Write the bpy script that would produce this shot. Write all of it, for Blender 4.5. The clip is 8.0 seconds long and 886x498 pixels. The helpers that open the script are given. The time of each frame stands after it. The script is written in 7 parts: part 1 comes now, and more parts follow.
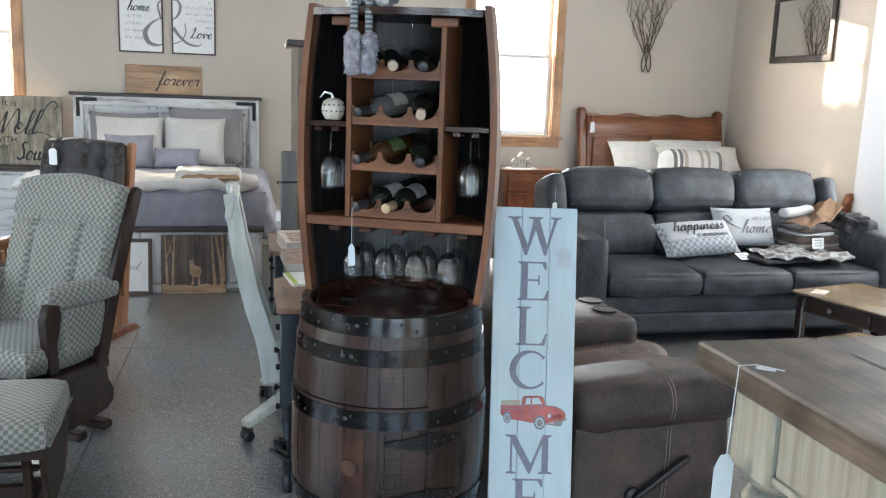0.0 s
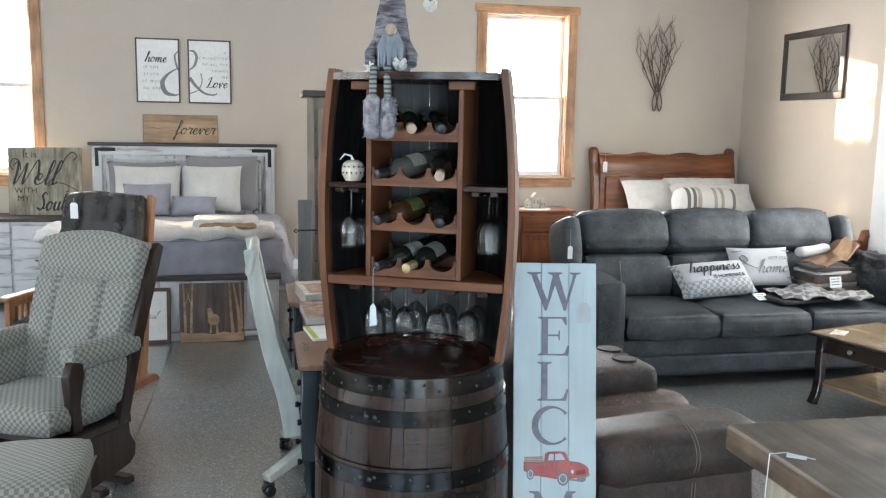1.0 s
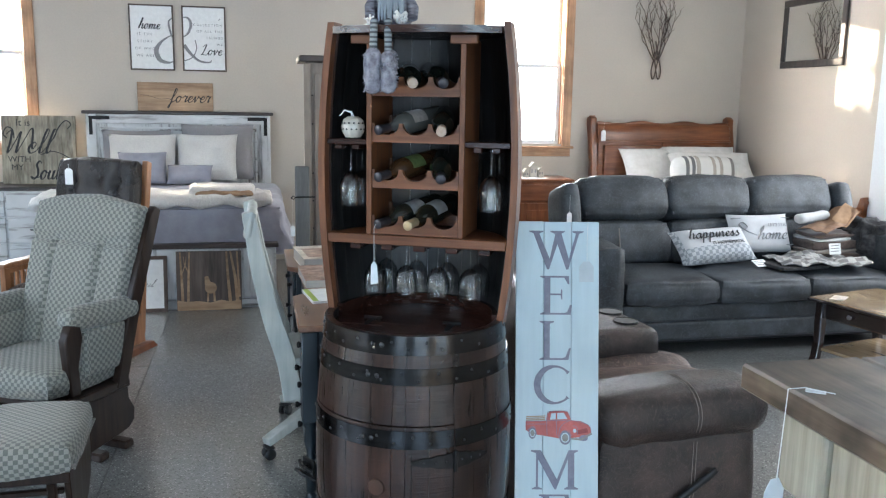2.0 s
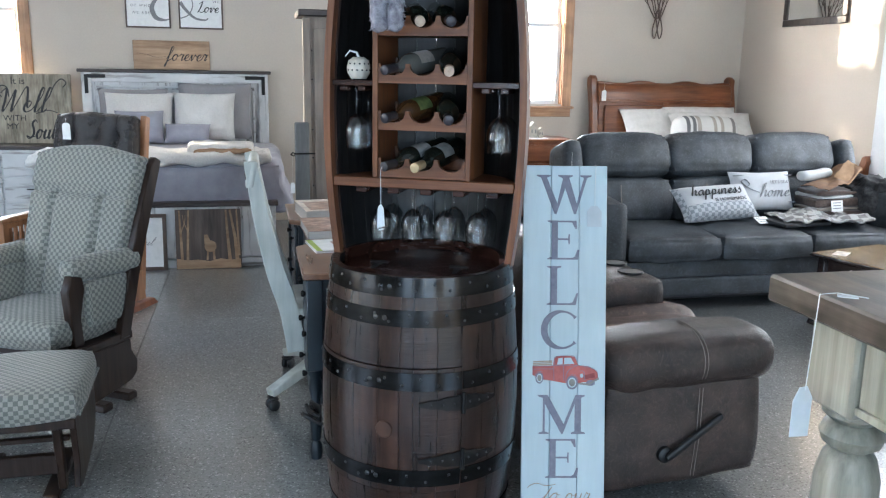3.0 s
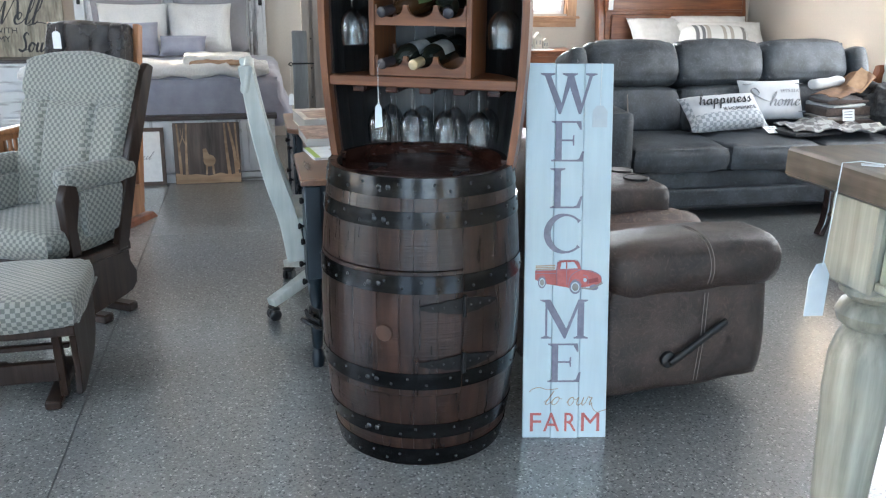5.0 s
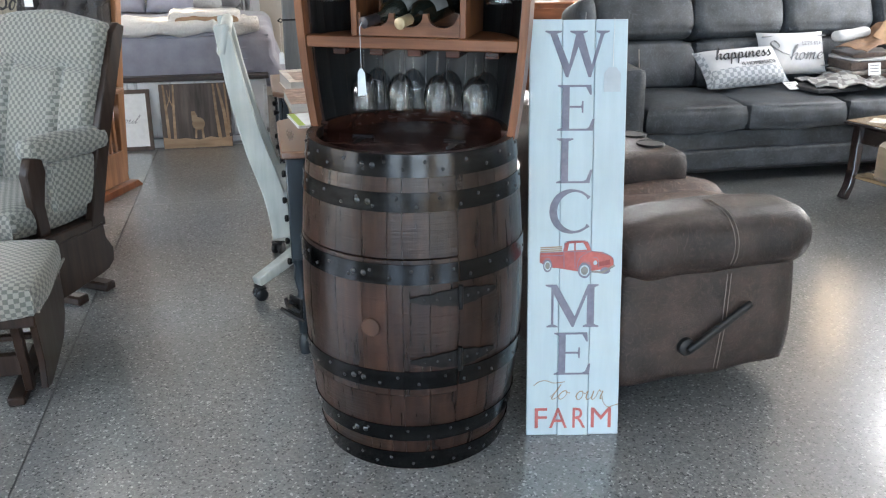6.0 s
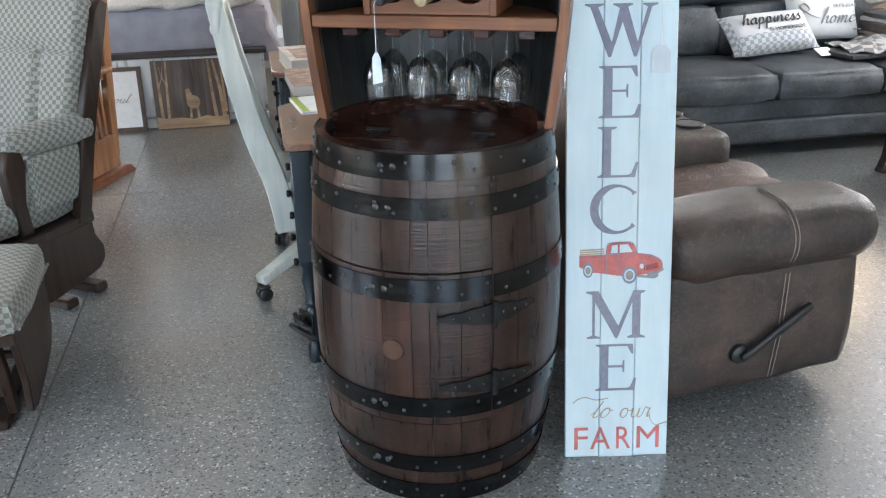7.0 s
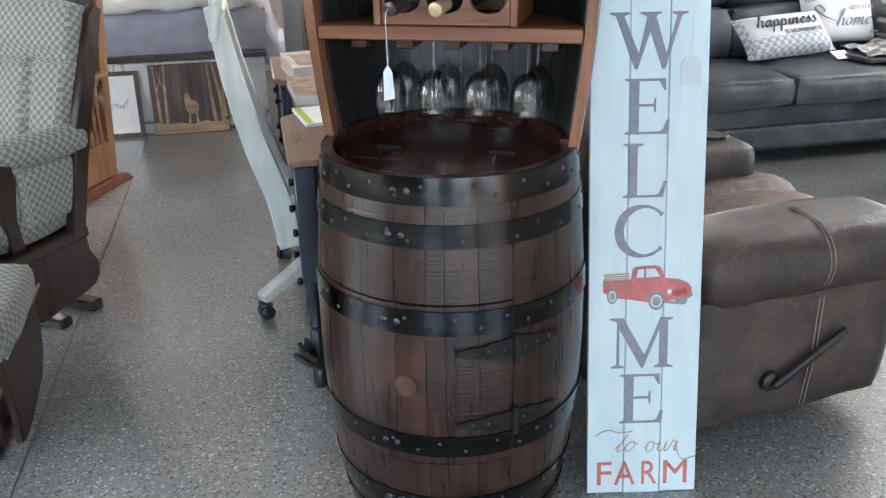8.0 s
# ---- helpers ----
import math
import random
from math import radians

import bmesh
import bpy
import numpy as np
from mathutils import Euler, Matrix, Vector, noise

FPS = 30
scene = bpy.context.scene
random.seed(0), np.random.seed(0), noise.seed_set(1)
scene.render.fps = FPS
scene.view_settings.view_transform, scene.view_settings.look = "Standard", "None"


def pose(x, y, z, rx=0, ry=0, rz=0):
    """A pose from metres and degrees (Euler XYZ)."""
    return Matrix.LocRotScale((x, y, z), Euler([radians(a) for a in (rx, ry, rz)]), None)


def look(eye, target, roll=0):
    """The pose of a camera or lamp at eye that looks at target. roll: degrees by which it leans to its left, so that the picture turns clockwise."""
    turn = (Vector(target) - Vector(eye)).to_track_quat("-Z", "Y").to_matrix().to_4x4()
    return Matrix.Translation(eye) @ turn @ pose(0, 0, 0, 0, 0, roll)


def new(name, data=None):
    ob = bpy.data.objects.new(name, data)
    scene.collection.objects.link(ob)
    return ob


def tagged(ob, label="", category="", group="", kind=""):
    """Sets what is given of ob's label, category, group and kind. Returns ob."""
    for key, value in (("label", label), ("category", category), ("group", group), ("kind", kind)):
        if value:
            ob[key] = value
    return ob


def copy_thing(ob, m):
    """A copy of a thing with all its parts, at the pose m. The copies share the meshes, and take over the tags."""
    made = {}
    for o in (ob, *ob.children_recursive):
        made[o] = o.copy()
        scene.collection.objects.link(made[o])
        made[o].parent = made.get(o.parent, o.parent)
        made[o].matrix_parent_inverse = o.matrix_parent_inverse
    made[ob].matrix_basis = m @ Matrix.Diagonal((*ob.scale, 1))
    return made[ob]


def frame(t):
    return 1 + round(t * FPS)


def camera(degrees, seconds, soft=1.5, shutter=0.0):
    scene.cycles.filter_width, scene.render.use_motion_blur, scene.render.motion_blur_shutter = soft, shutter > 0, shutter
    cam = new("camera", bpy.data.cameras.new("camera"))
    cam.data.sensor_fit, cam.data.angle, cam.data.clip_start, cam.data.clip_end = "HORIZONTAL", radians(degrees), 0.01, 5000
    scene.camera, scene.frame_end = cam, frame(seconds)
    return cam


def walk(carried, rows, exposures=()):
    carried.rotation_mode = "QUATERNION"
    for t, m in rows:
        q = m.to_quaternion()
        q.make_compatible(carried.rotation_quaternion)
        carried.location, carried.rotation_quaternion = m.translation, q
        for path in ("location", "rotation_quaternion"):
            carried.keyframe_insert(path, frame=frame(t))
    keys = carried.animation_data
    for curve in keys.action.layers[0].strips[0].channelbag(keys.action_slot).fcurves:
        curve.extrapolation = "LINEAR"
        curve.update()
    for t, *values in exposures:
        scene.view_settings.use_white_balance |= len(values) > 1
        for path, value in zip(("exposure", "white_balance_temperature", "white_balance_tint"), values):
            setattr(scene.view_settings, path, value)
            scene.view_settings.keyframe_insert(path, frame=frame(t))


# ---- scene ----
cam = camera(55.2, 8.0, soft=1.2)
PATH = [
    (0, (0.314, 0.029, 1.604), (0.757, 1.945, 1.24), 2.1),
    (0.5, (0.3, 0.034, 1.662), (0.722, 1.962, 1.338), 1.5),
    (1, (0.286, 0.022, 1.685), (0.7, 1.957, 1.4), 1.0),
    (1.2, (0.283, 0.017, 1.693), (0.696, 1.955, 1.422), 0.9),
    (2.3, (0.263, 0.063, 1.589), (0.691, 1.979, 1.207), 1.0),
    (2.5, (0.254, 0.067, 1.57), (0.684, 1.978, 1.17), 1.0),
    (3, (0.241, 0.067, 1.539), (0.672, 1.976, 1.123), 1.0),
    (3.5, (0.238, 0.06, 1.505), (0.666, 1.951, 1.014), 1.0),
    (4, (0.239, 0.057, 1.474), (0.663, 1.929, 0.913), 0.9),
    (4.5, (0.222, 0.052, 1.476), (0.646, 1.917, 0.892), 0.8),
    (4.7, (0.234, 0.065, 1.471), (0.652, 1.931, 0.886), 0.8),
    (6, (0.364, 0.393, 1.454), (0.755, 2.227, 0.758), -0.0),
    (6.5, (0.384, 0.536, 1.443), (0.756, 2.35, 0.688), -0.5),
    (7, (0.359, 0.706, 1.453), (0.742, 2.511, 0.682), -1.0),
    (7.5, (0.344, 0.798, 1.457), (0.729, 2.602, 0.684), -1.0),
    (8, (0.356, 0.865, 1.461), (0.739, 2.668, 0.686), -1.1),
]
walk(cam, [(t, look(eye, target, roll)) for t, eye, target, roll in PATH], exposures=[(0.0, 2.31, 5920, 10), (1.2, 2.34, 6050, 10), (2.4, 2.28, 5560, 10), (3.5, 2.40, 5620, 11), (4.7, 2.52, 5660, 10), (6.0, 2.68, 6060, 13), (8.0, 2.74, 6080, 13)])

# ---- light ----
def nodes_of(owner):
    owner.use_nodes = True
    tree = owner.node_tree
    return tree, tree.nodes, tree.links


SUN_WAY = Vector((1.0, -0.77, -0.185)).normalized()
world = bpy.data.worlds.new("world")
scene.world = world
tree, nds, lks = nodes_of(world)
sky = nds.new("ShaderNodeTexSky")
sky.sky_type = "NISHITA"
sky.sun_disc = False
sky.sun_elevation = math.asin(-SUN_WAY.z)
sky.sun_rotation = math.atan2(-SUN_WAY.x, -SUN_WAY.y)
nds["Background"].inputs["Strength"].default_value = 0.15
lks.new(sky.outputs[0], nds["Background"].inputs["Color"])

sun = new("sun", bpy.data.lights.new("sun", "SUN"))
sun.data.energy, sun.data.angle, sun.data.color = 5.0, radians(0.6), (1.0, 0.78, 0.52)
sun.matrix_basis = look((0, 0, 0), SUN_WAY)


def window_light(x, y, z, w, h, target, watts, colour):
    lamp = new("window_light", bpy.data.lights.new("window_light", "AREA"))
    lamp.data.shape, lamp.data.size, lamp.data.size_y = "RECTANGLE", w, h
    lamp.data.energy, lamp.data.color = watts, colour
    lamp.matrix_basis = look((x, y, z), target)
    return lamp


SKYLIGHT = (0.70, 0.86, 1.0)
for wx in (-2.6, 0.4, 3.4):
    window_light(wx, -3.88, 1.75, 1.7, 2.3, (wx, 0, 1.6), 17.5, SKYLIGHT)
# unseen, assumed west windows light the left; sky in the two back windows
for wy in (1.2, 3.2):
    window_light(-4.88, wy, 1.85, 1.5, 2.0, (0, wy + 1.0, 1.5), 13.5, (0.80, 0.90, 1.0))
for wx, watts in ((-2.27, 16), (3.02, 24)):
    window_light(wx, 8.96, 2.03, 0.86, 1.66, (wx, 0, 1.4), watts, (1.0, 0.96, 0.91))

# assumed east window beside the sofa, out of view, added to brighten the right floor
window_light(5.60, 4.98, 1.55, 1.45, 2.0, (0, 4.0, 0.4), 20, (1.0, 0.94, 0.86))

# ---- mesh helpers ----
def join(*bms):
    out = bmesh.new()
    for b in bms:
        me = bpy.data.meshes.new("tmp")
        b.to_mesh(me)
        out.from_mesh(me)
        bpy.data.meshes.remove(me)
        b.free()
    return out


def moved(bm, x=0, y=0, z=0, rx=0, ry=0, rz=0):
    bmesh.ops.transform(bm, matrix=pose(x, y, z, rx, ry, rz), verts=bm.verts)
    return bm


def box(x0, x1, y0, y1, z0, z1, b=0.004, seg=1):
    bm = bmesh.new()
    bmesh.ops.create_cube(bm, size=1, matrix=Matrix.LocRotScale(((x0 + x1) / 2, (y0 + y1) / 2, (z0 + z1) / 2), None, (x1 - x0, y1 - y0, z1 - z0)))
    b = min(b, 0.45 * min(x1 - x0, y1 - y0, z1 - z0))
    if b > 0:
        bmesh.ops.bevel(bm, geom=list(bm.edges), offset=b, segments=seg, affect="EDGES", profile=0.5)
    return bm


def rbox(cx, cy, cz, sx, sy, sz, r, n=8, puff=0.0, wrinkle=0.0, seed=0.0, freq=6.0):
    """A soft box: rounded, swollen and a little wrinkled."""
    bm = bmesh.new()
    bmesh.ops.create_cube(bm, size=2)
    bmesh.ops.subdivide_edges(bm, edges=list(bm.edges), cuts=n, use_grid_fill=True)
    h = Vector((sx / 2, sy / 2, sz / 2))
    r = min(r, h.x, h.y, h.z)
    for v in bm.verts:
        u = v.co.copy()
        # crowd the rows towards the edges, where the rounding is
        u = Vector([math.copysign(abs(c) ** 0.7, c) for c in u])
        p = Vector((u.x * h.x, u.y * h.y, u.z * h.z))
        inner = Vector([max(-(h[i] - r), min(h[i] - r, p[i])) for i in range(3)])
        d = p - inner
        q = inner + (d.normalized() * r if d.length > 1e-6 else d)
        if d.length > 1e-6:
            nrm = d.normalized()
            w = 1.0
            for i in range(3):
                if abs(nrm[i]) < 0.5:
                    w *= max(0.0, 1 - (q[i] / h[i]) ** 2)
            q += nrm * puff * w
            if wrinkle:
                q += nrm * wrinkle * noise.noise(Vector((q.x * freq + seed, q.y * freq, q.z * freq)))
        v.co = q
    return moved(bm, cx, cy, cz)


def lathe(profile, seg=24):
    bm = bmesh.new()
    rings = []
    for r, z in profile:
        rings.append([bm.verts.new((r * math.cos(2 * math.pi * i / seg), r * math.sin(2 * math.pi * i / seg), z)) for i in range(seg)] if r > 1e-5 else [bm.verts.new((0, 0, z))])
    for a, b in zip(rings, rings[1:]):
        for i in range(seg):
            j = (i + 1) % seg
            if len(a) == 1 and len(b) > 1:
                bm.faces.new((a[0], b[j], b[i]))
            elif len(b) == 1 and len(a) > 1:
                bm.faces.new((a[i], a[j], b[0]))
            elif len(a) > 1:
                bm.faces.new((a[i], a[j], b[j], b[i]))
    for ring, flip in ((rings[0], True), (rings[-1], False)):
        if len(ring) > 1:
            bm.faces.new(ring[::-1] if flip else ring)
    bmesh.ops.recalc_face_normals(bm, faces=bm.faces)
    return bm


def tube(points, r, seg=8):
    """A round bar along points; r one radius or one for each point."""
    pts = [Vector(p) for p in points]
    rs = r if isinstance(r, (list, tuple)) else [r] * len(pts)
    bm = bmesh.new()
    side, rings = None, []
    for i, p in enumerate(pts):
        t = (pts[min(i + 1, len(pts) - 1)] - pts[max(i - 1, 0)]).normalized()
        if side is None:
            side = t.orthogonal().normalized()
        side = (side - t * side.dot(t)).normalized()
        up = t.cross(side)
        rings.append([bm.verts.new(p + rs[i] * (math.cos(2 * math.pi * k / seg) * side + math.sin(2 * math.pi * k / seg) * up)) for k in range(seg)])
    for a, b in zip(rings, rings[1:]):
        for k in range(seg):
            bm.faces.new((a[k], a[(k + 1) % seg], b[(k + 1) % seg], b[k]))
    bm.faces.new(rings[0][::-1])
    bm.faces.new(rings[-1])
    bmesh.ops.recalc_face_normals(bm, faces=bm.faces)
    return bm


def ribbon(sections, wide, thick):
    """A board bent along a line in the xz plane: sections of (x, z), wide along y."""
    bm = bmesh.new()
    rings = []
    for i, (x, z) in enumerate(sections):
        a, b = sections[max(i - 1, 0)], sections[min(i + 1, len(sections) - 1)]
        t = Vector((b[0] - a[0], 0, b[1] - a[1])).normalized()
        n = Vector((-t.z, 0, t.x)) * thick[i] / 2 if isinstance(thick, (list, tuple)) else Vector((-t.z, 0, t.x)) * thick / 2
        c = Vector((x, 0, z))
        rings.append([bm.verts.new(c + s * n + Vector((0, w, 0))) for s, w in ((1, -wide / 2), (1, wide / 2), (-1, wide / 2), (-1, -wide / 2))])
    for a, b in zip(rings, rings[1:]):
        for k in range(4):
            bm.faces.new((a[k], a[(k + 1) % 4], b[(k + 1) % 4], b[k]))
    bm.faces.new(rings[0][::-1])
    bm.faces.new(rings[-1])
    bmesh.ops.recalc_face_normals(bm, faces=bm.faces)
    edge = [e for e in bm.edges if e.calc_face_angle(0) > 0.9]
    bmesh.ops.bevel(bm, geom=edge, offset=0.004, segments=1, affect="EDGES")
    return bm


def prism(poly, y0, y1, b=0.0):
    """An outline in the xz plane, made solid from y0 to y1."""
    bm = bmesh.new()
    face = bm.faces.new([bm.verts.new((x, y0, z)) for x, z in poly])
    ext = bmesh.ops.extrude_face_region(bm, geom=[face])
    bmesh.ops.translate(bm, vec=(0, y1 - y0, 0), verts=[g for g in ext["geom"] if isinstance(g, bmesh.types.BMVert)])
    bmesh.ops.recalc_face_normals(bm, faces=bm.faces)
    if b:
        edge = [e for e in bm.edges if e.calc_face_angle(0) > 0.7]
        bmesh.ops.bevel(bm, geom=edge, offset=b, segments=1, affect="EDGES")
    return bm


def stroke(points, w, y0, y1):
    """A pen line in the xz plane, w wide (one width, or one for each point)."""
    pts = [Vector((p[0], p[1])) for p in points]
    ws = w if isinstance(w, (list, tuple)) else [w] * len(pts)
    bm = bmesh.new()
    rows = []
    for i, p in enumerate(pts):
        t = (pts[min(i + 1, len(pts) - 1)] - pts[max(i - 1, 0)]).normalized()
        n = Vector((-t.y, t.x)) * ws[i] / 2
        rows.append([bm.verts.new((p.x + s * n.x, y, p.y + s * n.y)) for s, y in ((1, y0), (-1, y0), (-1, y1), (1, y1))])
    for a, b in zip(rows, rows[1:]):
        for k in range(4):
            bm.faces.new((a[k], a[(k + 1) % 4], b[(k + 1) % 4], b[k]))
    bm.faces.new(rows[0])
    bm.faces.new(rows[-1][::-1])
    bmesh.ops.recalc_face_normals(bm, faces=bm.faces)
    return bm


def curve2(pts, n=8):
    """Points along a smooth line through pts (2D or 3D)."""
    out = []
    ps = [Vector(p) for p in pts]
    for i in range(len(ps) - 1):
        p0, p1, p2, p3 = ps[max(i - 1, 0)], ps[i], ps[i + 1], ps[min(i + 2, len(ps) - 1)]
        for k in range(n):
            t = k / n
            out.append(0.5 * ((2 * p1) + (p2 - p0) * t + (2 * p0 - 5 * p1 + 4 * p2 - p3) * t * t + (3 * p1 - p0 - 3 * p2 + p3) * t ** 3))
    out.append(ps[-1])
    return out


def words(text, size, shear=0.0, align="CENTER", thick=0.0008, spacing=1.0, squeeze=1.0):
    """Letters standing in the xz plane, facing -y, on the base line z = 0."""
    cu = bpy.data.curves.new("letters", "FONT")
    cu.body, cu.size, cu.shear, cu.align_x, cu.extrude, cu.space_character = text, size, shear, align, thick, spacing
    cu.resolution_u = 3
    ob = bpy.data.objects.new("letters", cu)
    scene.collection.objects.link(ob)
    me = bpy.data.meshes.new_from_object(ob.evaluated_get(bpy.context.evaluated_depsgraph_get()))
    bm = bmesh.new()
    bm.from_mesh(me)
    bpy.data.objects.remove(ob)
    bpy.data.curves.remove(cu)
    bpy.data.meshes.remove(me)
    bmesh.ops.transform(bm, matrix=Matrix.Diagonal((squeeze, 1, 1, 1)), verts=bm.verts)
    return moved(bm, rx=90)


PEN = {
    "a": (0.95, "0,.3 .35,.85 .7,.95 .45,1 .15,.7 .1,.3 .3,0 .55,.2 .72,.95 .68,.3 .8,0 .95,.3"),
    "e": (0.75, "0,.3 .35,.45 .55,.75 .4,1 .18,.75 .15,.3 .35,0 .6,.1 .75,.3"),
    "f": (0.70, "0,.3 .4,1.2 .5,2.1 .3,2.2 .25,1.5 .22,0 .15,-.9 .02,-.8 .2,-.2 .5,.15 .7,.3"),
    "h": (0.95, "0,.3 .35,1.3 .4,2.1 .25,2.1 .2,1.2 .15,0 .25,.6 .55,1 .68,.8 .65,.25 .78,0 .95,.3"),
    "i": (0.45, "0,.3 .2,1 .18,.25 .28,0 .45,.3"),
    "l": (0.50, "0,.3 .35,1.3 .38,2.1 .22,2.1 .18,1 .2,.15 .32,0 .5,.3"),
    "m": (1.30, "0,.3 .12,1 .12,0 .3,.8 .48,1 .55,.7 .52,0 .7,.8 .88,1 .98,.75 .95,.2 1.1,0 1.3,.3"),
    "n": (0.95, "0,.3 .15,1 .13,0 .35,.8 .55,1 .65,.75 .62,.2 .75,0 .95,.3"),
    "o": (0.85, "0,.3 .2,.85 .5,1 .25,.95 .08,.5 .25,.03 .5,.1 .62,.55 .5,.95 .6,.8 .85,.75"),
    "p": (0.90, "0,.3 .2,1.05 .15,0 .1,-.9 .18,.5 .4,1 .62,.75 .55,.15 .3,.05 .5,.05 .9,.3"),
    "r": (0.65, "0,.3 .15,1.1 .3,.95 .5,.95 .42,.4 .48,.03 .65,.3"),
    "s": (0.65, "0,.3 .3,1.05 .35,.75 .48,.35 .35,0 .1,.08 .4,.02 .65,.3"),
    "t": (0.60, "0,.3 .3,1 .38,1.75 .25,.8 .2,.2 .34,0 .6,.3"),
    "u": (0.95, "0,.3 .15,1 .12,.3 .3,0 .55,.3 .65,1 .62,.25 .75,0 .95,.3"),
    "v": (0.80, "0,.3 .15,.95 .3,0 .5,.7 .55,1 .62,.85 .8,.7"),
    "L": (1.00, "-.1,1.6 .3,2.1 .35,1.5 .2,.3 0,.05 .3,.1 .8,0 1,.3"),
    "S": (1.10, ".9,1.8 .65,2.1 .4,1.7 .7,1 .8,.4 .4,0 .05,.3 .5,.15 1.1,.3"),
    "W": (1.60, "-.2,1.7 .1,2.1 .25,1.2 .35,0 .6,1 .75,2 .85,1 .95,0 1.2,1.2 1.4,2.2 1.6,2.0"),
}


def script(text, width, high, thin, thick, lean=0.25, y0=-0.0012, y1=0.0004):
    """One flowing pen line that writes a word, width wide and high to the top of an o; its middle is x = 0, its base line z = 0."""
    pts, x = [], 0.0
    for ch in text:
        adv, way = PEN[ch]
        new_pts = [tuple(float(c) for c in q.split(",")) for q in way.split()]
        pts += [(x + a, b) for a, b in (new_pts[1:] if pts else new_pts)]
        x += adv
    pts = [(a + lean * b, b) for a, b in pts]
    lo, hi = min(p[0] for p in pts), max(p[0] for p in pts)
    k = width / (hi - lo)
    line = curve2([((a - (lo + hi) / 2) * k, b * high) for a, b in pts], 6)
    bm, rows = bmesh.new(), []
    for i, p in enumerate(line):
        t = (line[min(i + 1, len(line) - 1)] - line[max(i - 1, 0)]).normalized()
        w = thin + (thick - thin) * max(0.0, -t.y)
        n = Vector((-t.y, t.x)) * w / 2
        up = -3e-6 * i
        rows.append([bm.verts.new((p.x + s * n.x, y + up, p.y + s * n.y)) for s, y in ((1, y0), (-1, y0), (-1, y1), (1, y1))])
    for a, b in zip(rows, rows[1:]):
        for q in range(4):
            bm.faces.new((a[q], a[(q + 1) % 4], b[(q + 1) % 4], b[q]))
    bm.faces.new(rows[0])
    bm.faces.new(rows[-1][::-1])
    bmesh.ops.recalc_face_normals(bm, faces=bm.faces)
    return bm


def to_box(bm, x0, x1, z0, z1):
    """Stretch letters to a given width and height."""
    xs, zs = [v.co.x for v in bm.verts], [v.co.z for v in bm.verts]
    a, b = min(xs), min(zs)
    kx, kz = (x1 - x0) / (max(xs) - a), (z1 - z0) / (max(zs) - b)
    for v in bm.verts:
        v.co.x, v.co.z = x0 + (v.co.x - a) * kx, z0 + (v.co.z - b) * kz
    return bm


def box_uv(bm):
    layer = bm.loops.layers.uv.verify()
    bm.normal_update()
    for f in bm.faces:
        n = [abs(c) for c in f.normal]
        i = n.index(max(n))
        a, b = ((1, 2), (0, 2), (0, 1))[i]
        for l in f.loops:
            l[layer].uv = (l.vert.co[a], l.vert.co[b])
    return bm


def part(name, bm, material, parent, label="", sharp=40):
    box_uv(bm)
    me = bpy.data.meshes.new(name)
    bm.to_mesh(me)
    bm.free()
    for mt in (material if isinstance(material, (list, tuple)) else (material,)):
        me.materials.append(mt)
    me.polygons.foreach_set("use_smooth", [True] * len(me.polygons))
    me.set_sharp_from_angle(angle=radians(sharp))
    ob = new(name, me)
    ob.parent = parent
    if label:
        ob["label"] = label
    return ob


def again(ob, parent, m=None):
    """The same mesh once more, as a part of its own."""
    c = new(ob.name.split(".")[0], ob.data)
    c.parent = parent
    if m is not None:
        c.matrix_basis = m
    return c


def thing(name, x, y, z, rz, label, category, group="", kind="", rx=0, ry=0):
    ob = new(name)
    ob.empty_display_size = 0.1
    ob.matrix_basis = pose(x, y, z, rx, ry, rz)
    return tagged(ob, label, category, group, kind)


def solid(name, bm, material, label, category, group="", kind="", sharp=40, at=None):
    ob = part(name, bm, material, None, sharp=sharp)
    if at is not None:
        ob.matrix_basis = at
    return tagged(ob, label, category, group, kind)


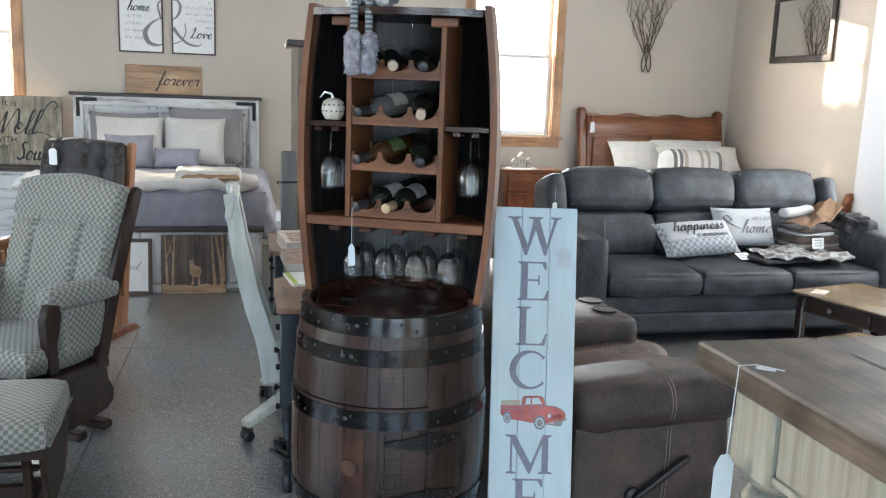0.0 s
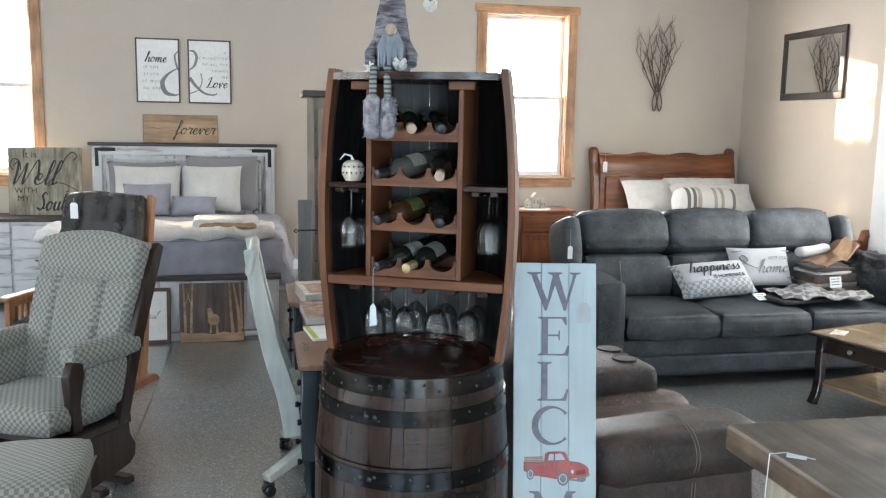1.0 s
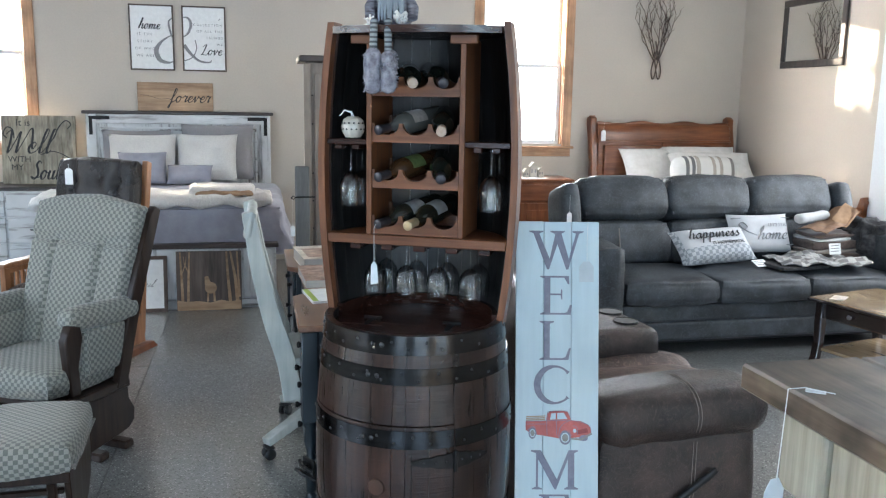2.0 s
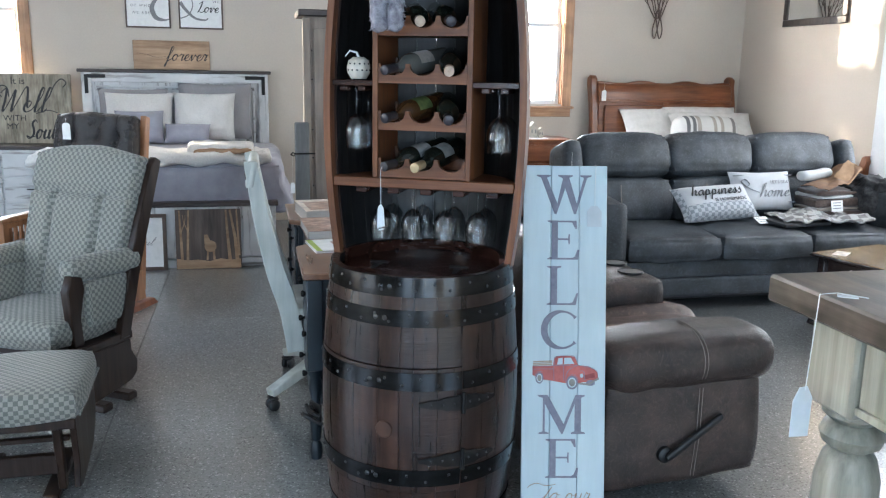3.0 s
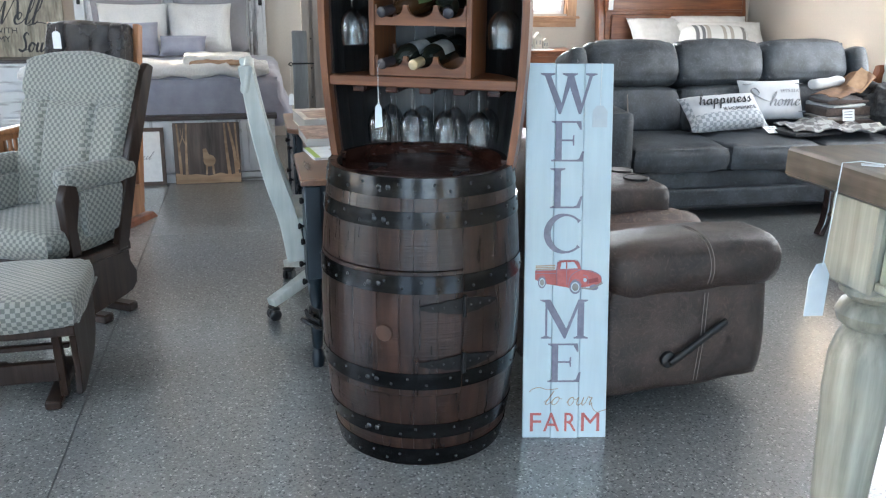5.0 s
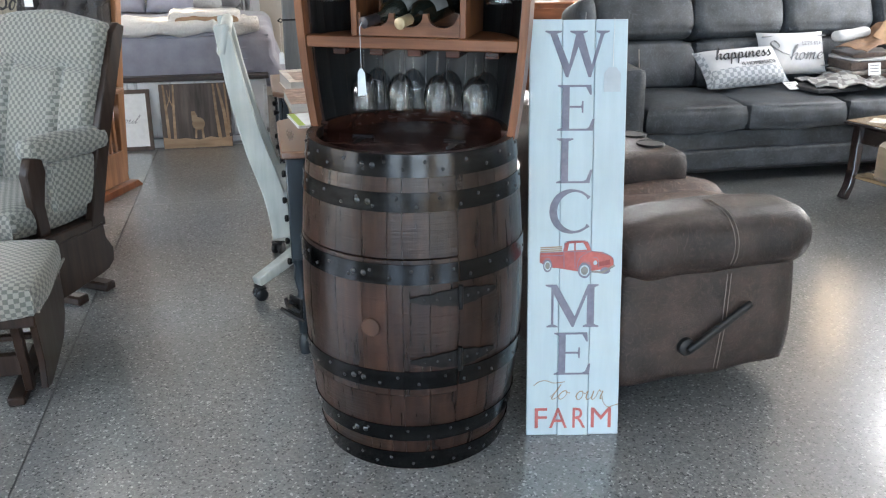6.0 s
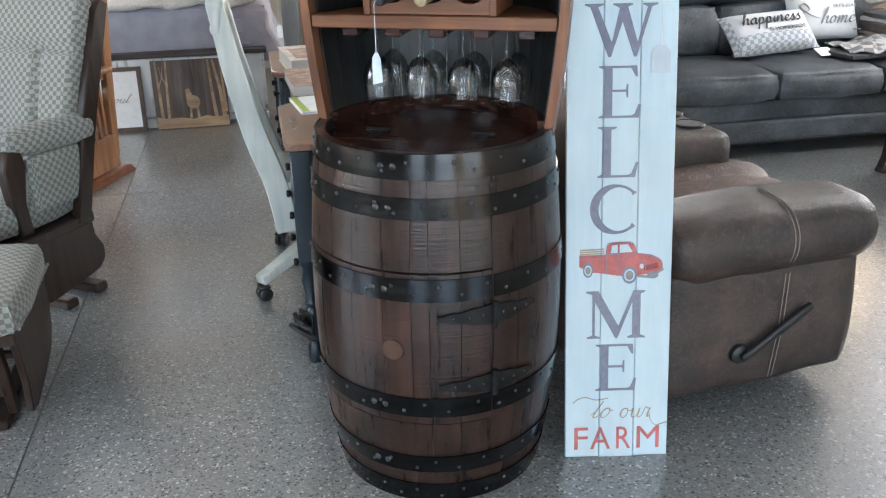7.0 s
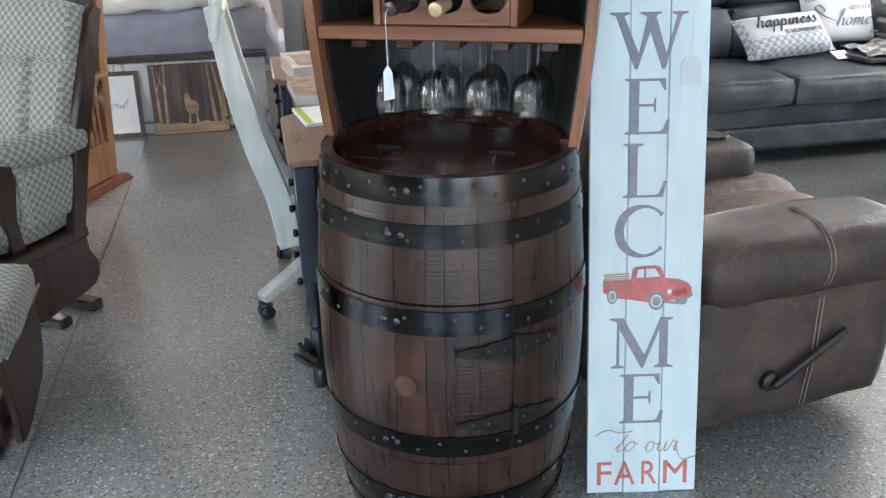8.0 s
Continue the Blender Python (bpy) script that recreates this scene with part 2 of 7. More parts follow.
# ---- materials ----
def material(name, dark, light, scale=8.0, stretch=(1, 1, 1), rough=0.6, bump=0.15, metal=0.0, coarse=1.2, coarse_amount=0.25, detail=6.0,
             ramp=(0.3, 0.7), random_amount=0.0, rough_swing=0.12, coat=0.0, sheen=0.0, bump_distance=0.002, island=0.0):
    mt = bpy.data.materials.new(name)
    tr, nd, lk = nodes_of(mt)
    bs = nd["Principled BSDF"]
    co = nd.new("ShaderNodeTexCoord")
    mp = nd.new("ShaderNodeMapping")
    mp.inputs["Scale"].default_value = stretch
    lk.new(co.outputs["Object"], mp.inputs["Vector"])
    info = nd.new("ShaderNodeObjectInfo")
    mul = nd.new("ShaderNodeVectorMath")
    mul.operation = "MULTIPLY_ADD"
    lk.new(info.outputs["Random"], mul.inputs[0])
    mul.inputs[1].default_value = (7.3, 3.1, 5.7)
    lk.new(mp.outputs[0], mul.inputs[2])
    n1 = nd.new("ShaderNodeTexNoise")
    n1.inputs["Scale"].default_value, n1.inputs["Detail"].default_value = scale, detail
    n1.inputs["Roughness"].default_value = 0.6
    lk.new(mul.outputs[0], n1.inputs["Vector"])
    n2 = nd.new("ShaderNodeTexNoise")
    n2.inputs["Scale"].default_value, n2.inputs["Detail"].default_value = coarse, 3.0
    lk.new(co.outputs["Object"], n2.inputs["Vector"])
    cr = nd.new("ShaderNodeValToRGB")
    cr.color_ramp.elements[0].position, cr.color_ramp.elements[1].position = ramp
    cr.color_ramp.elements[0].color, cr.color_ramp.elements[1].color = (*dark, 1), (*light, 1)
    lk.new(n1.outputs["Fac"], cr.inputs["Fac"])
    hs = nd.new("ShaderNodeHueSaturation")
    lk.new(cr.outputs["Color"], hs.inputs["Color"])
    mr = nd.new("ShaderNodeMapRange")
    mr.inputs["From Min"].default_value, mr.inputs["From Max"].default_value = 0.3, 0.7
    mr.inputs["To Min"].default_value, mr.inputs["To Max"].default_value = 1 - coarse_amount, 1 + coarse_amount
    lk.new(n2.outputs["Fac"], mr.inputs["Value"])
    val = mr.outputs[0]
    if random_amount or island:
        rr = nd.new("ShaderNodeMapRange")
        rr.inputs["To Min"].default_value, rr.inputs["To Max"].default_value = 1 - (random_amount or island), 1 + (random_amount or island)
        if island:
            geo = nd.new("ShaderNodeNewGeometry")
            lk.new(geo.outputs["Random Per Island"], rr.inputs["Value"])
        else:
            lk.new(info.outputs["Random"], rr.inputs["Value"])
        mm = nd.new("ShaderNodeMath")
        mm.operation = "MULTIPLY"
        lk.new(val, mm.inputs[0])
        lk.new(rr.outputs[0], mm.inputs[1])
        val = mm.outputs[0]
    lk.new(val, hs.inputs["Value"])
    lk.new(hs.outputs["Color"], bs.inputs["Base Color"])
    ro = nd.new("ShaderNodeMapRange")
    ro.inputs["To Min"].default_value, ro.inputs["To Max"].default_value = max(0.02, rough - rough_swing), min(1.0, rough + rough_swing)
    lk.new(n1.outputs["Fac"], ro.inputs["Value"])
    lk.new(ro.outputs[0], bs.inputs["Roughness"])
    bs.inputs["Metallic"].default_value = metal
    bs.inputs["Coat Weight"].default_value = coat
    bs.inputs["Coat Roughness"].default_value = 0.15
    bs.inputs["Sheen Weight"].default_value = sheen
    if bump:
        bp = nd.new("ShaderNodeBump")
        bp.inputs["Strength"].default_value, bp.inputs["Distance"].default_value = bump, bump_distance
        lk.new(n1.outputs["Fac"], bp.inputs["Height"])
        lk.new(bp.outputs[0], bs.inputs["Normal"])
    return mt


def wood(name, dark, light, axis=2, rough=0.45, fine=14.0, **kw):
    st = [fine, fine, fine]
    st[axis] = 1.1
    kw.setdefault("ramp", (0.32, 0.68))
    return material(name, dark, light, scale=2.2, stretch=st, rough=rough, coarse=kw.pop("coarse", 2.5), **kw)


def leather(name, dark, light, rough=0.42, worn=0.25):
    mt = material(name, dark, light, scale=4.0, rough=rough, bump=0.0, coarse=9.0, coarse_amount=worn, detail=10.0, ramp=(0.40, 0.64))
    tr, nd, lk = nodes_of(mt)
    vo = nd.new("ShaderNodeTexVoronoi")
    vo.feature = "DISTANCE_TO_EDGE"
    vo.inputs["Scale"].default_value = 210.0
    co = nd.new("ShaderNodeTexCoord")
    nz = nd.new("ShaderNodeTexNoise")
    nz.inputs["Scale"].default_value, nz.inputs["Detail"].default_value, nz.inputs["Distortion"].default_value = 18.0, 8.0, 1.5
    lk.new(co.outputs["Object"], vo.inputs["Vector"])
    lk.new(co.outputs["Object"], nz.inputs["Vector"])
    ad = nd.new("ShaderNodeMath")
    ad.operation = "ADD"
    lk.new(vo.outputs["Distance"], ad.inputs[0])
    lk.new(nz.outputs["Fac"], ad.inputs[1])
    bp = nd.new("ShaderNodeBump")
    bp.inputs["Strength"].default_value, bp.inputs["Distance"].default_value = 0.42, 0.006
    lk.new(ad.outputs[0], bp.inputs["Height"])
    lk.new(bp.outputs[0], nd["Principled BSDF"].inputs["Normal"])
    # pale rubbed creases
    cn = nd.new("ShaderNodeTexNoise")
    cn.inputs["Scale"].default_value, cn.inputs["Detail"].default_value, cn.inputs["Distortion"].default_value = 17.0, 9.0, 2.6
    lk.new(co.outputs["Object"], cn.inputs["Vector"])
    cc = nd.new("ShaderNodeMapRange")
    cc.inputs["To Min"].default_value, cc.inputs["To Max"].default_value = 1.0, 0.0
    sb = nd.new("ShaderNodeMath")
    sb.operation = "SUBTRACT"
    sb.inputs[1].default_value = 0.5
    ab = nd.new("ShaderNodeMath")
    ab.operation = "ABSOLUTE"
    lk.new(cn.outputs["Fac"], sb.inputs[0])
    lk.new(sb.outputs[0], ab.inputs[0])
    cc.inputs["From Min"].default_value, cc.inputs["From Max"].default_value = 0.0, 0.022
    lk.new(ab.outputs[0], cc.inputs["Value"])
    mx = nd.new("ShaderNodeMix")
    mx.data_type = "RGBA"
    mx.blend_type = "ADD"
    fm = nd.new("ShaderNodeMath")
    fm.operation = "MULTIPLY"
    fm.inputs[1].default_value = 0.9
    lk.new(cc.outputs[0], fm.inputs[0])
    lk.new(fm.outputs[0], mx.inputs["Factor"])
    base = nd["Principled BSDF"].inputs["Base Color"].links[0].from_socket
    lk.new(base, mx.inputs["A"])
    mx.inputs["B"].default_value = (*[1.05 * c for c in light], 1)
    lk.new(mx.outputs["Result"], nd["Principled BSDF"].inputs["Base Color"])
    return mt


def saw_marks(mt):
    """Fine rough cross marks over the grain, in the bump."""
    tr, nd, lk = nodes_of(mt)
    co = nd.new("ShaderNodeTexCoord")
    mp = nd.new("ShaderNodeMapping")
    mp.inputs["Scale"].default_value = (3, 3, 60)
    nz = nd.new("ShaderNodeTexNoise")
    nz.inputs["Scale"].default_value, nz.inputs["Detail"].default_value = 3.0, 5.0
    lk.new(co.outputs["Object"], mp.inputs["Vector"])
    lk.new(mp.outputs[0], nz.inputs["Vector"])
    bp = nd.new("ShaderNodeBump")
    bp.inputs["Strength"].default_value, bp.inputs["Distance"].default_value = 0.55, 0.0025
    lk.new(nz.outputs["Fac"], bp.inputs["Height"])
    socket = nd["Principled BSDF"].inputs["Normal"]
    if socket.links:
        lk.new(socket.links[0].from_socket, bp.inputs["Normal"])
    lk.new(bp.outputs[0], socket)


def terrazzo():
    mt = bpy.data.materials.new("speckled_floor_coating")
    tr, nd, lk = nodes_of(mt)
    bs = nd["Principled BSDF"]
    co = nd.new("ShaderNodeTexCoord")
    vo = nd.new("ShaderNodeTexVoronoi")
    vo.inputs["Scale"].default_value = 165.0
    lk.new(co.outputs["Object"], vo.inputs["Vector"])
    sep = nd.new("ShaderNodeSeparateColor")
    lk.new(vo.outputs["Color"], sep.inputs[0])
    cr = nd.new("ShaderNodeValToRGB")
    cr.color_ramp.interpolation = "CONSTANT"
    el = cr.color_ramp.elements
    el[0].position, el[0].color = 0.0, (0.055, 0.056, 0.057, 1)
    el[1].position, el[1].color = 0.075, (0.148, 0.152, 0.149, 1)
    for p, c in ((0.30, (0.180, 0.184, 0.180)), (0.62, (0.210, 0.214, 0.208)), (0.88, (0.27, 0.274, 0.266)), (0.96, (0.45, 0.45, 0.435))):
        e = el.new(p)
        e.color = (*c, 1)
    lk.new(sep.outputs[0], cr.inputs["Fac"])
    nz = nd.new("ShaderNodeTexNoise")
    nz.inputs["Scale"].default_value, nz.inputs["Detail"].default_value = 1.3, 4.0
    lk.new(co.outputs["Object"], nz.inputs["Vector"])
    mr = nd.new("ShaderNodeMapRange")
    mr.inputs["To Min"].default_value, mr.inputs["To Max"].default_value = 0.8, 1.2
    lk.new(nz.outputs["Fac"], mr.inputs["Value"])
    hs = nd.new("ShaderNodeHueSaturation")
    lk.new(cr.outputs["Color"], hs.inputs["Color"])
    lk.new(mr.outputs[0], hs.inputs["Value"])
    lk.new(hs.outputs["Color"], bs.inputs["Base Color"])
    n3 = nd.new("ShaderNodeTexNoise")
    n3.inputs["Scale"].default_value, n3.inputs["Detail"].default_value = 70.0, 2.0
    lk.new(co.outputs["Object"], n3.inputs["Vector"])
    bp = nd.new("ShaderNodeBump")
    bp.inputs["Strength"].default_value, bp.inputs["Distance"].default_value = 0.18, 0.003
    lk.new(n3.outputs["Fac"], bp.inputs["Height"])
    lk.new(bp.outputs[0], bs.inputs["Normal"])
    bs.inputs["Roughness"].default_value = 0.38
    bs.inputs["Coat Weight"].default_value, bs.inputs["Coat Roughness"].default_value = 1.0, 0.17
    bs.inputs["Coat IOR"].default_value = 1.85
    return mt


def checked(name, pale, deep, cell, soft=0.9):
    mt = bpy.data.materials.new(name)
    tr, nd, lk = nodes_of(mt)
    bs = nd["Principled BSDF"]
    co = nd.new("ShaderNodeTexCoord")
    ck = nd.new("ShaderNodeTexChecker")
    ck.inputs["Scale"].default_value = 1 / cell
    ck.inputs["Color1"].default_value, ck.inputs["Color2"].default_value = (*pale, 1), (*deep, 1)
    flat = nd.new("ShaderNodeVectorMath")
    flat.operation = "ADD"
    flat.inputs[1].default_value = (0, 0, 0.0013)
    lk.new(co.outputs["UV"], flat.inputs[0])
    lk.new(flat.outputs[0], ck.inputs["Vector"])
    nz = nd.new("ShaderNodeTexNoise")
    nz.inputs["Scale"].default_value, nz.inputs["Detail"].default_value = 500.0, 3.0
    lk.new(co.outputs["Object"], nz.inputs["Vector"])
    mr = nd.new("ShaderNodeMapRange")
    mr.inputs["To Min"].default_value, mr.inputs["To Max"].default_value = 0.72, 1.28
    lk.new(nz.outputs["Fac"], mr.inputs["Value"])
    hs = nd.new("ShaderNodeHueSaturation")
    lk.new(ck.outputs["Color"], hs.inputs["Color"])
    lk.new(mr.outputs[0], hs.inputs["Value"])
    lk.new(hs.outputs["Color"], bs.inputs["Base Color"])
    bp = nd.new("ShaderNodeBump")
    bp.inputs["Strength"].default_value, bp.inputs["Distance"].default_value = 0.3, 0.002
    lk.new(nz.outputs["Fac"], bp.inputs["Height"])
    lk.new(bp.outputs[0], bs.inputs["Normal"])
    bs.inputs["Roughness"].default_value = soft
    bs.inputs["Sheen Weight"].default_value = 0.2
    return mt


def striped(name, bands, axis, width, base):
    """Cloth with stripes across one axis: bands of (from, to, colour) in 0 to 1 of width."""
    mt = bpy.data.materials.new(name)
    tr, nd, lk = nodes_of(mt)
    bs = nd["Principled BSDF"]
    co = nd.new("ShaderNodeTexCoord")
    sp = nd.new("ShaderNodeSeparateXYZ")
    lk.new(co.outputs["Object"], sp.inputs[0])
    mr = nd.new("ShaderNodeMapRange")
    mr.inputs["From Min"].default_value, mr.inputs["From Max"].default_value = -width / 2, width / 2
    lk.new(sp.outputs[axis], mr.inputs["Value"])
    cr = nd.new("ShaderNodeValToRGB")
    cr.color_ramp.interpolation = "CONSTANT"
    el = cr.color_ramp.elements
    el[0].position, el[0].color = 0.0, (*base, 1)
    el[1].position, el[1].color = 1.0, (*base, 1)
    for a, b, c in bands:
        el.new(a).color = (*c, 1)
        el.new(b).color = (*base, 1)
    lk.new(mr.outputs[0], cr.inputs["Fac"])
    nz = nd.new("ShaderNodeTexNoise")
    nz.inputs["Scale"].default_value = 300.0
    lk.new(co.outputs["Object"], nz.inputs["Vector"])
    bp = nd.new("ShaderNodeBump")
    bp.inputs["Strength"].default_value, bp.inputs["Distance"].default_value = 0.3, 0.002
    lk.new(nz.outputs["Fac"], bp.inputs["Height"])
    lk.new(bp.outputs[0], bs.inputs["Normal"])
    lk.new(cr.outputs["Color"], bs.inputs["Base Color"])
    bs.inputs["Roughness"].default_value = 0.9
    return mt


def clear_glass(name, tint=(1, 1, 1), rough=0.0):
    mt = bpy.data.materials.new(name)
    tr, nd, lk = nodes_of(mt)
    bs = nd["Principled BSDF"]
    bs.inputs["Base Color"].default_value = (*tint, 1)
    bs.inputs["Transmission Weight"].default_value = 1.0
    bs.inputs["Roughness"].default_value = rough
    bs.inputs["IOR"].default_value = 1.47
    return mt


def emission(name, colour, strength):
    mt = bpy.data.materials.new(name)
    tr, nd, lk = nodes_of(mt)
    em = nd.new("ShaderNodeEmission")
    em.inputs["Color"].default_value, em.inputs["Strength"].default_value = (*colour, 1), strength
    lk.new(em.outputs[0], nd["Material Output"].inputs["Surface"])
    return mt


FLOOR = terrazzo()
JOINT = material("joint_filler", (0.10, 0.10, 0.10), (0.16, 0.16, 0.155), scale=30)
PAINT = material("wall_paint", (0.50, 0.448, 0.380), (0.54, 0.484, 0.410), scale=60, rough=0.75, bump=0.12, coarse=0.7, coarse_amount=0.04, bump_distance=0.003)
PALE_PAINT = material("pale_wall_paint", (0.66, 0.68, 0.70), (0.72, 0.74, 0.76), scale=60, rough=0.7, bump=0.1, coarse=0.7, coarse_amount=0.03)
CEILING = material("ceiling_paint", (0.56, 0.555, 0.54), (0.64, 0.635, 0.62), scale=40, rough=0.85, coarse_amount=0.04)
KNOTTY = wood("knotty_window_trim", (0.30, 0.15, 0.065), (0.50, 0.29, 0.15), axis=2, rough=0.42, coarse=5.0, coarse_amount=0.3)
KNOTTY_ACROSS = wood("knotty_window_trim_across", (0.30, 0.15, 0.065), (0.50, 0.29, 0.15), axis=0, rough=0.42, coarse=5.0, coarse_amount=0.3)
VINYL = material("white_window_vinyl", (0.74, 0.74, 0.73), (0.80, 0.80, 0.79), scale=20, rough=0.35, bump=0.02, coarse_amount=0.03)
PANE = clear_glass("window_glass")
SNOW = material("pale_ground", (0.62, 0.63, 0.64), (0.80, 0.80, 0.79), scale=0.6, rough=0.9, coarse=0.05)
STAVE = wood("oak_stave_stained", (0.0085, 0.0041, 0.0028), (0.036, 0.0165, 0.0105), axis=2, rough=0.30, fine=20, random_amount=0.30, coarse=8, coarse_amount=0.45, bump=0.45)
saw_marks(STAVE)
STAVE.node_tree.nodes["Principled BSDF"].inputs["Specular IOR Level"].default_value = 0.42
STAVE_INSIDE = wood("charred_stave", (0.004, 0.004, 0.004), (0.017, 0.016, 0.0155), axis=2, rough=0.40, fine=22, bump=0.7)
STAVE_INSIDE.node_tree.nodes["Principled BSDF"].inputs["Specular IOR Level"].default_value = 0.45
HEAD = wood("stained_barrel_head", (0.016, 0.0062, 0.0042), (0.048, 0.0190, 0.0125), axis=0, rough=0.24, fine=16, random_amount=0.2)
RACK = wood("red_oak_rack", (0.080, 0.028, 0.0102), (0.200, 0.080, 0.032), axis=0, rough=0.40, fine=22, coarse_amount=0.25)
RACK_UP = wood("red_oak_upright", (0.080, 0.028, 0.0102), (0.200, 0.080, 0.032), axis=2, rough=0.40, fine=22, coarse_amount=0.25)
HOOP = material("blued_steel_hoop", (0.013, 0.013, 0.013), (0.038, 0.0385, 0.040), scale=5, stretch=(1, 1, 6), rough=0.20, bump=0.05, metal=0.95, coarse=7, coarse_amount=0.3)
IRON = material("black_iron", (0.008, 0.008, 0.008), (0.022, 0.021, 0.020), scale=40, rough=0.40, metal=0.25, bump=0.1)
IRON.node_tree.nodes["Principled BSDF"].inputs["Specular IOR Level"].default_value = 0.2
RIVET = material("worn_rivet_steel", (0.035, 0.035, 0.036), (0.10, 0.10, 0.10), scale=40, rough=0.30, metal=0.9, bump=0.1)
STEEL = material("dull_steel", (0.25, 0.25, 0.26), (0.42, 0.42, 0.43), scale=30, rough=0.3, metal=1.0, bump=0.03)
def thin_glass(name):
    """Blown glass thin enough to bend no light: clear, with gloss rising towards its rim."""
    mt = bpy.data.materials.new(name)
    tr, nd, lk = nodes_of(mt)
    lw, cl, gl, mx = nd.new("ShaderNodeLayerWeight"), nd.new("ShaderNodeBsdfTransparent"), nd.new("ShaderNodeBsdfGlossy"), nd.new("ShaderNodeMixShader")
    cl.inputs["Color"].default_value = (0.975, 0.985, 0.985, 1)
    gl.inputs["Roughness"].default_value = 0.008
    pw = nd.new("ShaderNodeMath")
    pw.operation = "POWER"
    pw.inputs[1].default_value = 3.0
    lk.new(lw.outputs["Facing"], pw.inputs[0])
    sc = nd.new("ShaderNodeMapRange")
    sc.inputs["To Min"].default_value, sc.inputs["To Max"].default_value = 0.045, 0.9
    lk.new(pw.outputs[0], sc.inputs["Value"])
    lk.new(sc.outputs[0], mx.inputs[0])
    lk.new(cl.outputs[0], mx.inputs[1])
    lk.new(gl.outputs[0], mx.inputs[2])
    lk.new(mx.outputs[0], nd["Material Output"].inputs["Surface"])
    return mt


GLASS = thin_glass("drinking_glass")
BOTTLE = material("dark_bottle_glass", (0.004, 0.006, 0.005), (0.010, 0.013, 0.010), scale=4, rough=0.08, bump=0.0, coat=0.4, rough_swing=0.04)
BOTTLE_CLEAR = material("smoky_bottle_glass", (0.06, 0.06, 0.055), (0.10, 0.10, 0.09), scale=4, rough=0.12, bump=0.0, rough_swing=0.04)
BOTTLE_AMBER = material("brown_bottle_glass", (0.03, 0.014, 0.006), (0.05, 0.024, 0.010), scale=4, rough=0.1, bump=0.0, rough_swing=0.04)
CAP_DARK = material("foil_capsule", (0.02, 0.018, 0.022), (0.05, 0.045, 0.05), scale=60, rough=0.35, metal=0.3)
CORK = material("pale_cork", (0.42, 0.31, 0.22), (0.58, 0.46, 0.36), scale=60, rough=0.8)
GOLD = material("gold_capsule", (0.40, 0.31, 0.17), (0.52, 0.42, 0.26), scale=60, rough=0.4, metal=0.4)
TAG = material("grey_tag_paper", (0.49, 0.55, 0.59), (0.56, 0.62, 0.66), scale=30, rough=0.8, bump=0.05, coarse_amount=0.05)
PRINT_GREEN = material("green_printed_label", (0.05, 0.075, 0.02), (0.12, 0.16, 0.05), scale=60, rough=0.6)
LABEL_GREY = material("aged_label_paper", (0.20, 0.20, 0.19), (0.34, 0.34, 0.32), scale=30, rough=0.7, bump=0.05)
PAPER = material("paper", (0.74, 0.74, 0.72), (0.84, 0.84, 0.82), scale=30, rough=0.8, bump=0.05, coarse_amount=0.05)
WHITEWASH = material("whitewashed_board", (0.49, 0.605, 0.655), (0.57, 0.685, 0.735), scale=3, stretch=(9, 9, 1), rough=0.5, bump=0.12, coarse=4, coarse_amount=0.05, random_amount=0.03)
INK = material("slate_ink", (0.18, 0.185, 0.245), (0.245, 0.25, 0.32), scale=60, rough=0.6, bump=0.05)
BLACK_INK = material("black_ink", (0.012, 0.012, 0.012), (0.03, 0.03, 0.03), scale=60, rough=0.6, bump=0.05)
GREY_INK = material("grey_ink", (0.20, 0.20, 0.20), (0.27, 0.27, 0.27), scale=60, rough=0.6, bump=0.05)
RED_INK = material("red_ink", (0.44, 0.105, 0.098), (0.53, 0.15, 0.135), scale=60, rough=0.55, bump=0.05, coarse=12)
TAN_INK = material("tan_ink", (0.34, 0.26, 0.18), (0.46, 0.36, 0.26), scale=60, rough=0.55, bump=0.05)
GREY_LEATHER = leather("charcoal_leather", (0.0205, 0.0240, 0.0275), (0.054, 0.0610, 0.068), rough=0.47, worn=0.4)
BROWN_LEATHER = leather("brown_leather", (0.0180, 0.0120, 0.0100), (0.056, 0.0375, 0.0300), rough=0.40, worn=0.4)
SEAT_LEATHER = leather("brown_seat_leather", (0.11, 0.072, 0.058), (0.20, 0.135, 0.11), rough=0.5, worn=0.25)
DARK_LEATHER = leather("espresso_leather", (0.010, 0.008, 0.008), (0.030, 0.024, 0.022), rough=0.28, worn=0.2)
THREAD = material("stitching_thread", (0.20, 0.17, 0.15), (0.29, 0.25, 0.22), scale=200, rough=0.8)
CHECK = checked("checked_upholstery", (0.285, 0.280, 0.243), (0.140, 0.143, 0.125), 0.0158)
GLIDER_WOOD = wood("walnut_stained_wood", (0.012, 0.0062, 0.0042), (0.038, 0.022, 0.015), axis=2, rough=0.40, fine=14)
GLIDER_WOOD.node_tree.nodes["Principled BSDF"].inputs["Specular IOR Level"].default_value = 0.22
OAK = wood("honey_oak", (0.20, 0.085, 0.032), (0.36, 0.17, 0.075), axis=2, rough=0.4, fine=14)
CHERRY = wood("cherry_wood", (0.13, 0.038, 0.012), (0.25, 0.088, 0.030), axis=0, rough=0.33, fine=12, coat=0.2)
CHERRY_UP = wood("cherry_wood_upright", (0.13, 0.038, 0.012), (0.25, 0.088, 0.030), axis=2, rough=0.33, fine=12, coat=0.2)
ESPRESSO = wood("espresso_wood", (0.012, 0.006, 0.005), (0.035, 0.018, 0.014), axis=0, rough=0.16, fine=12, coat=1.0)
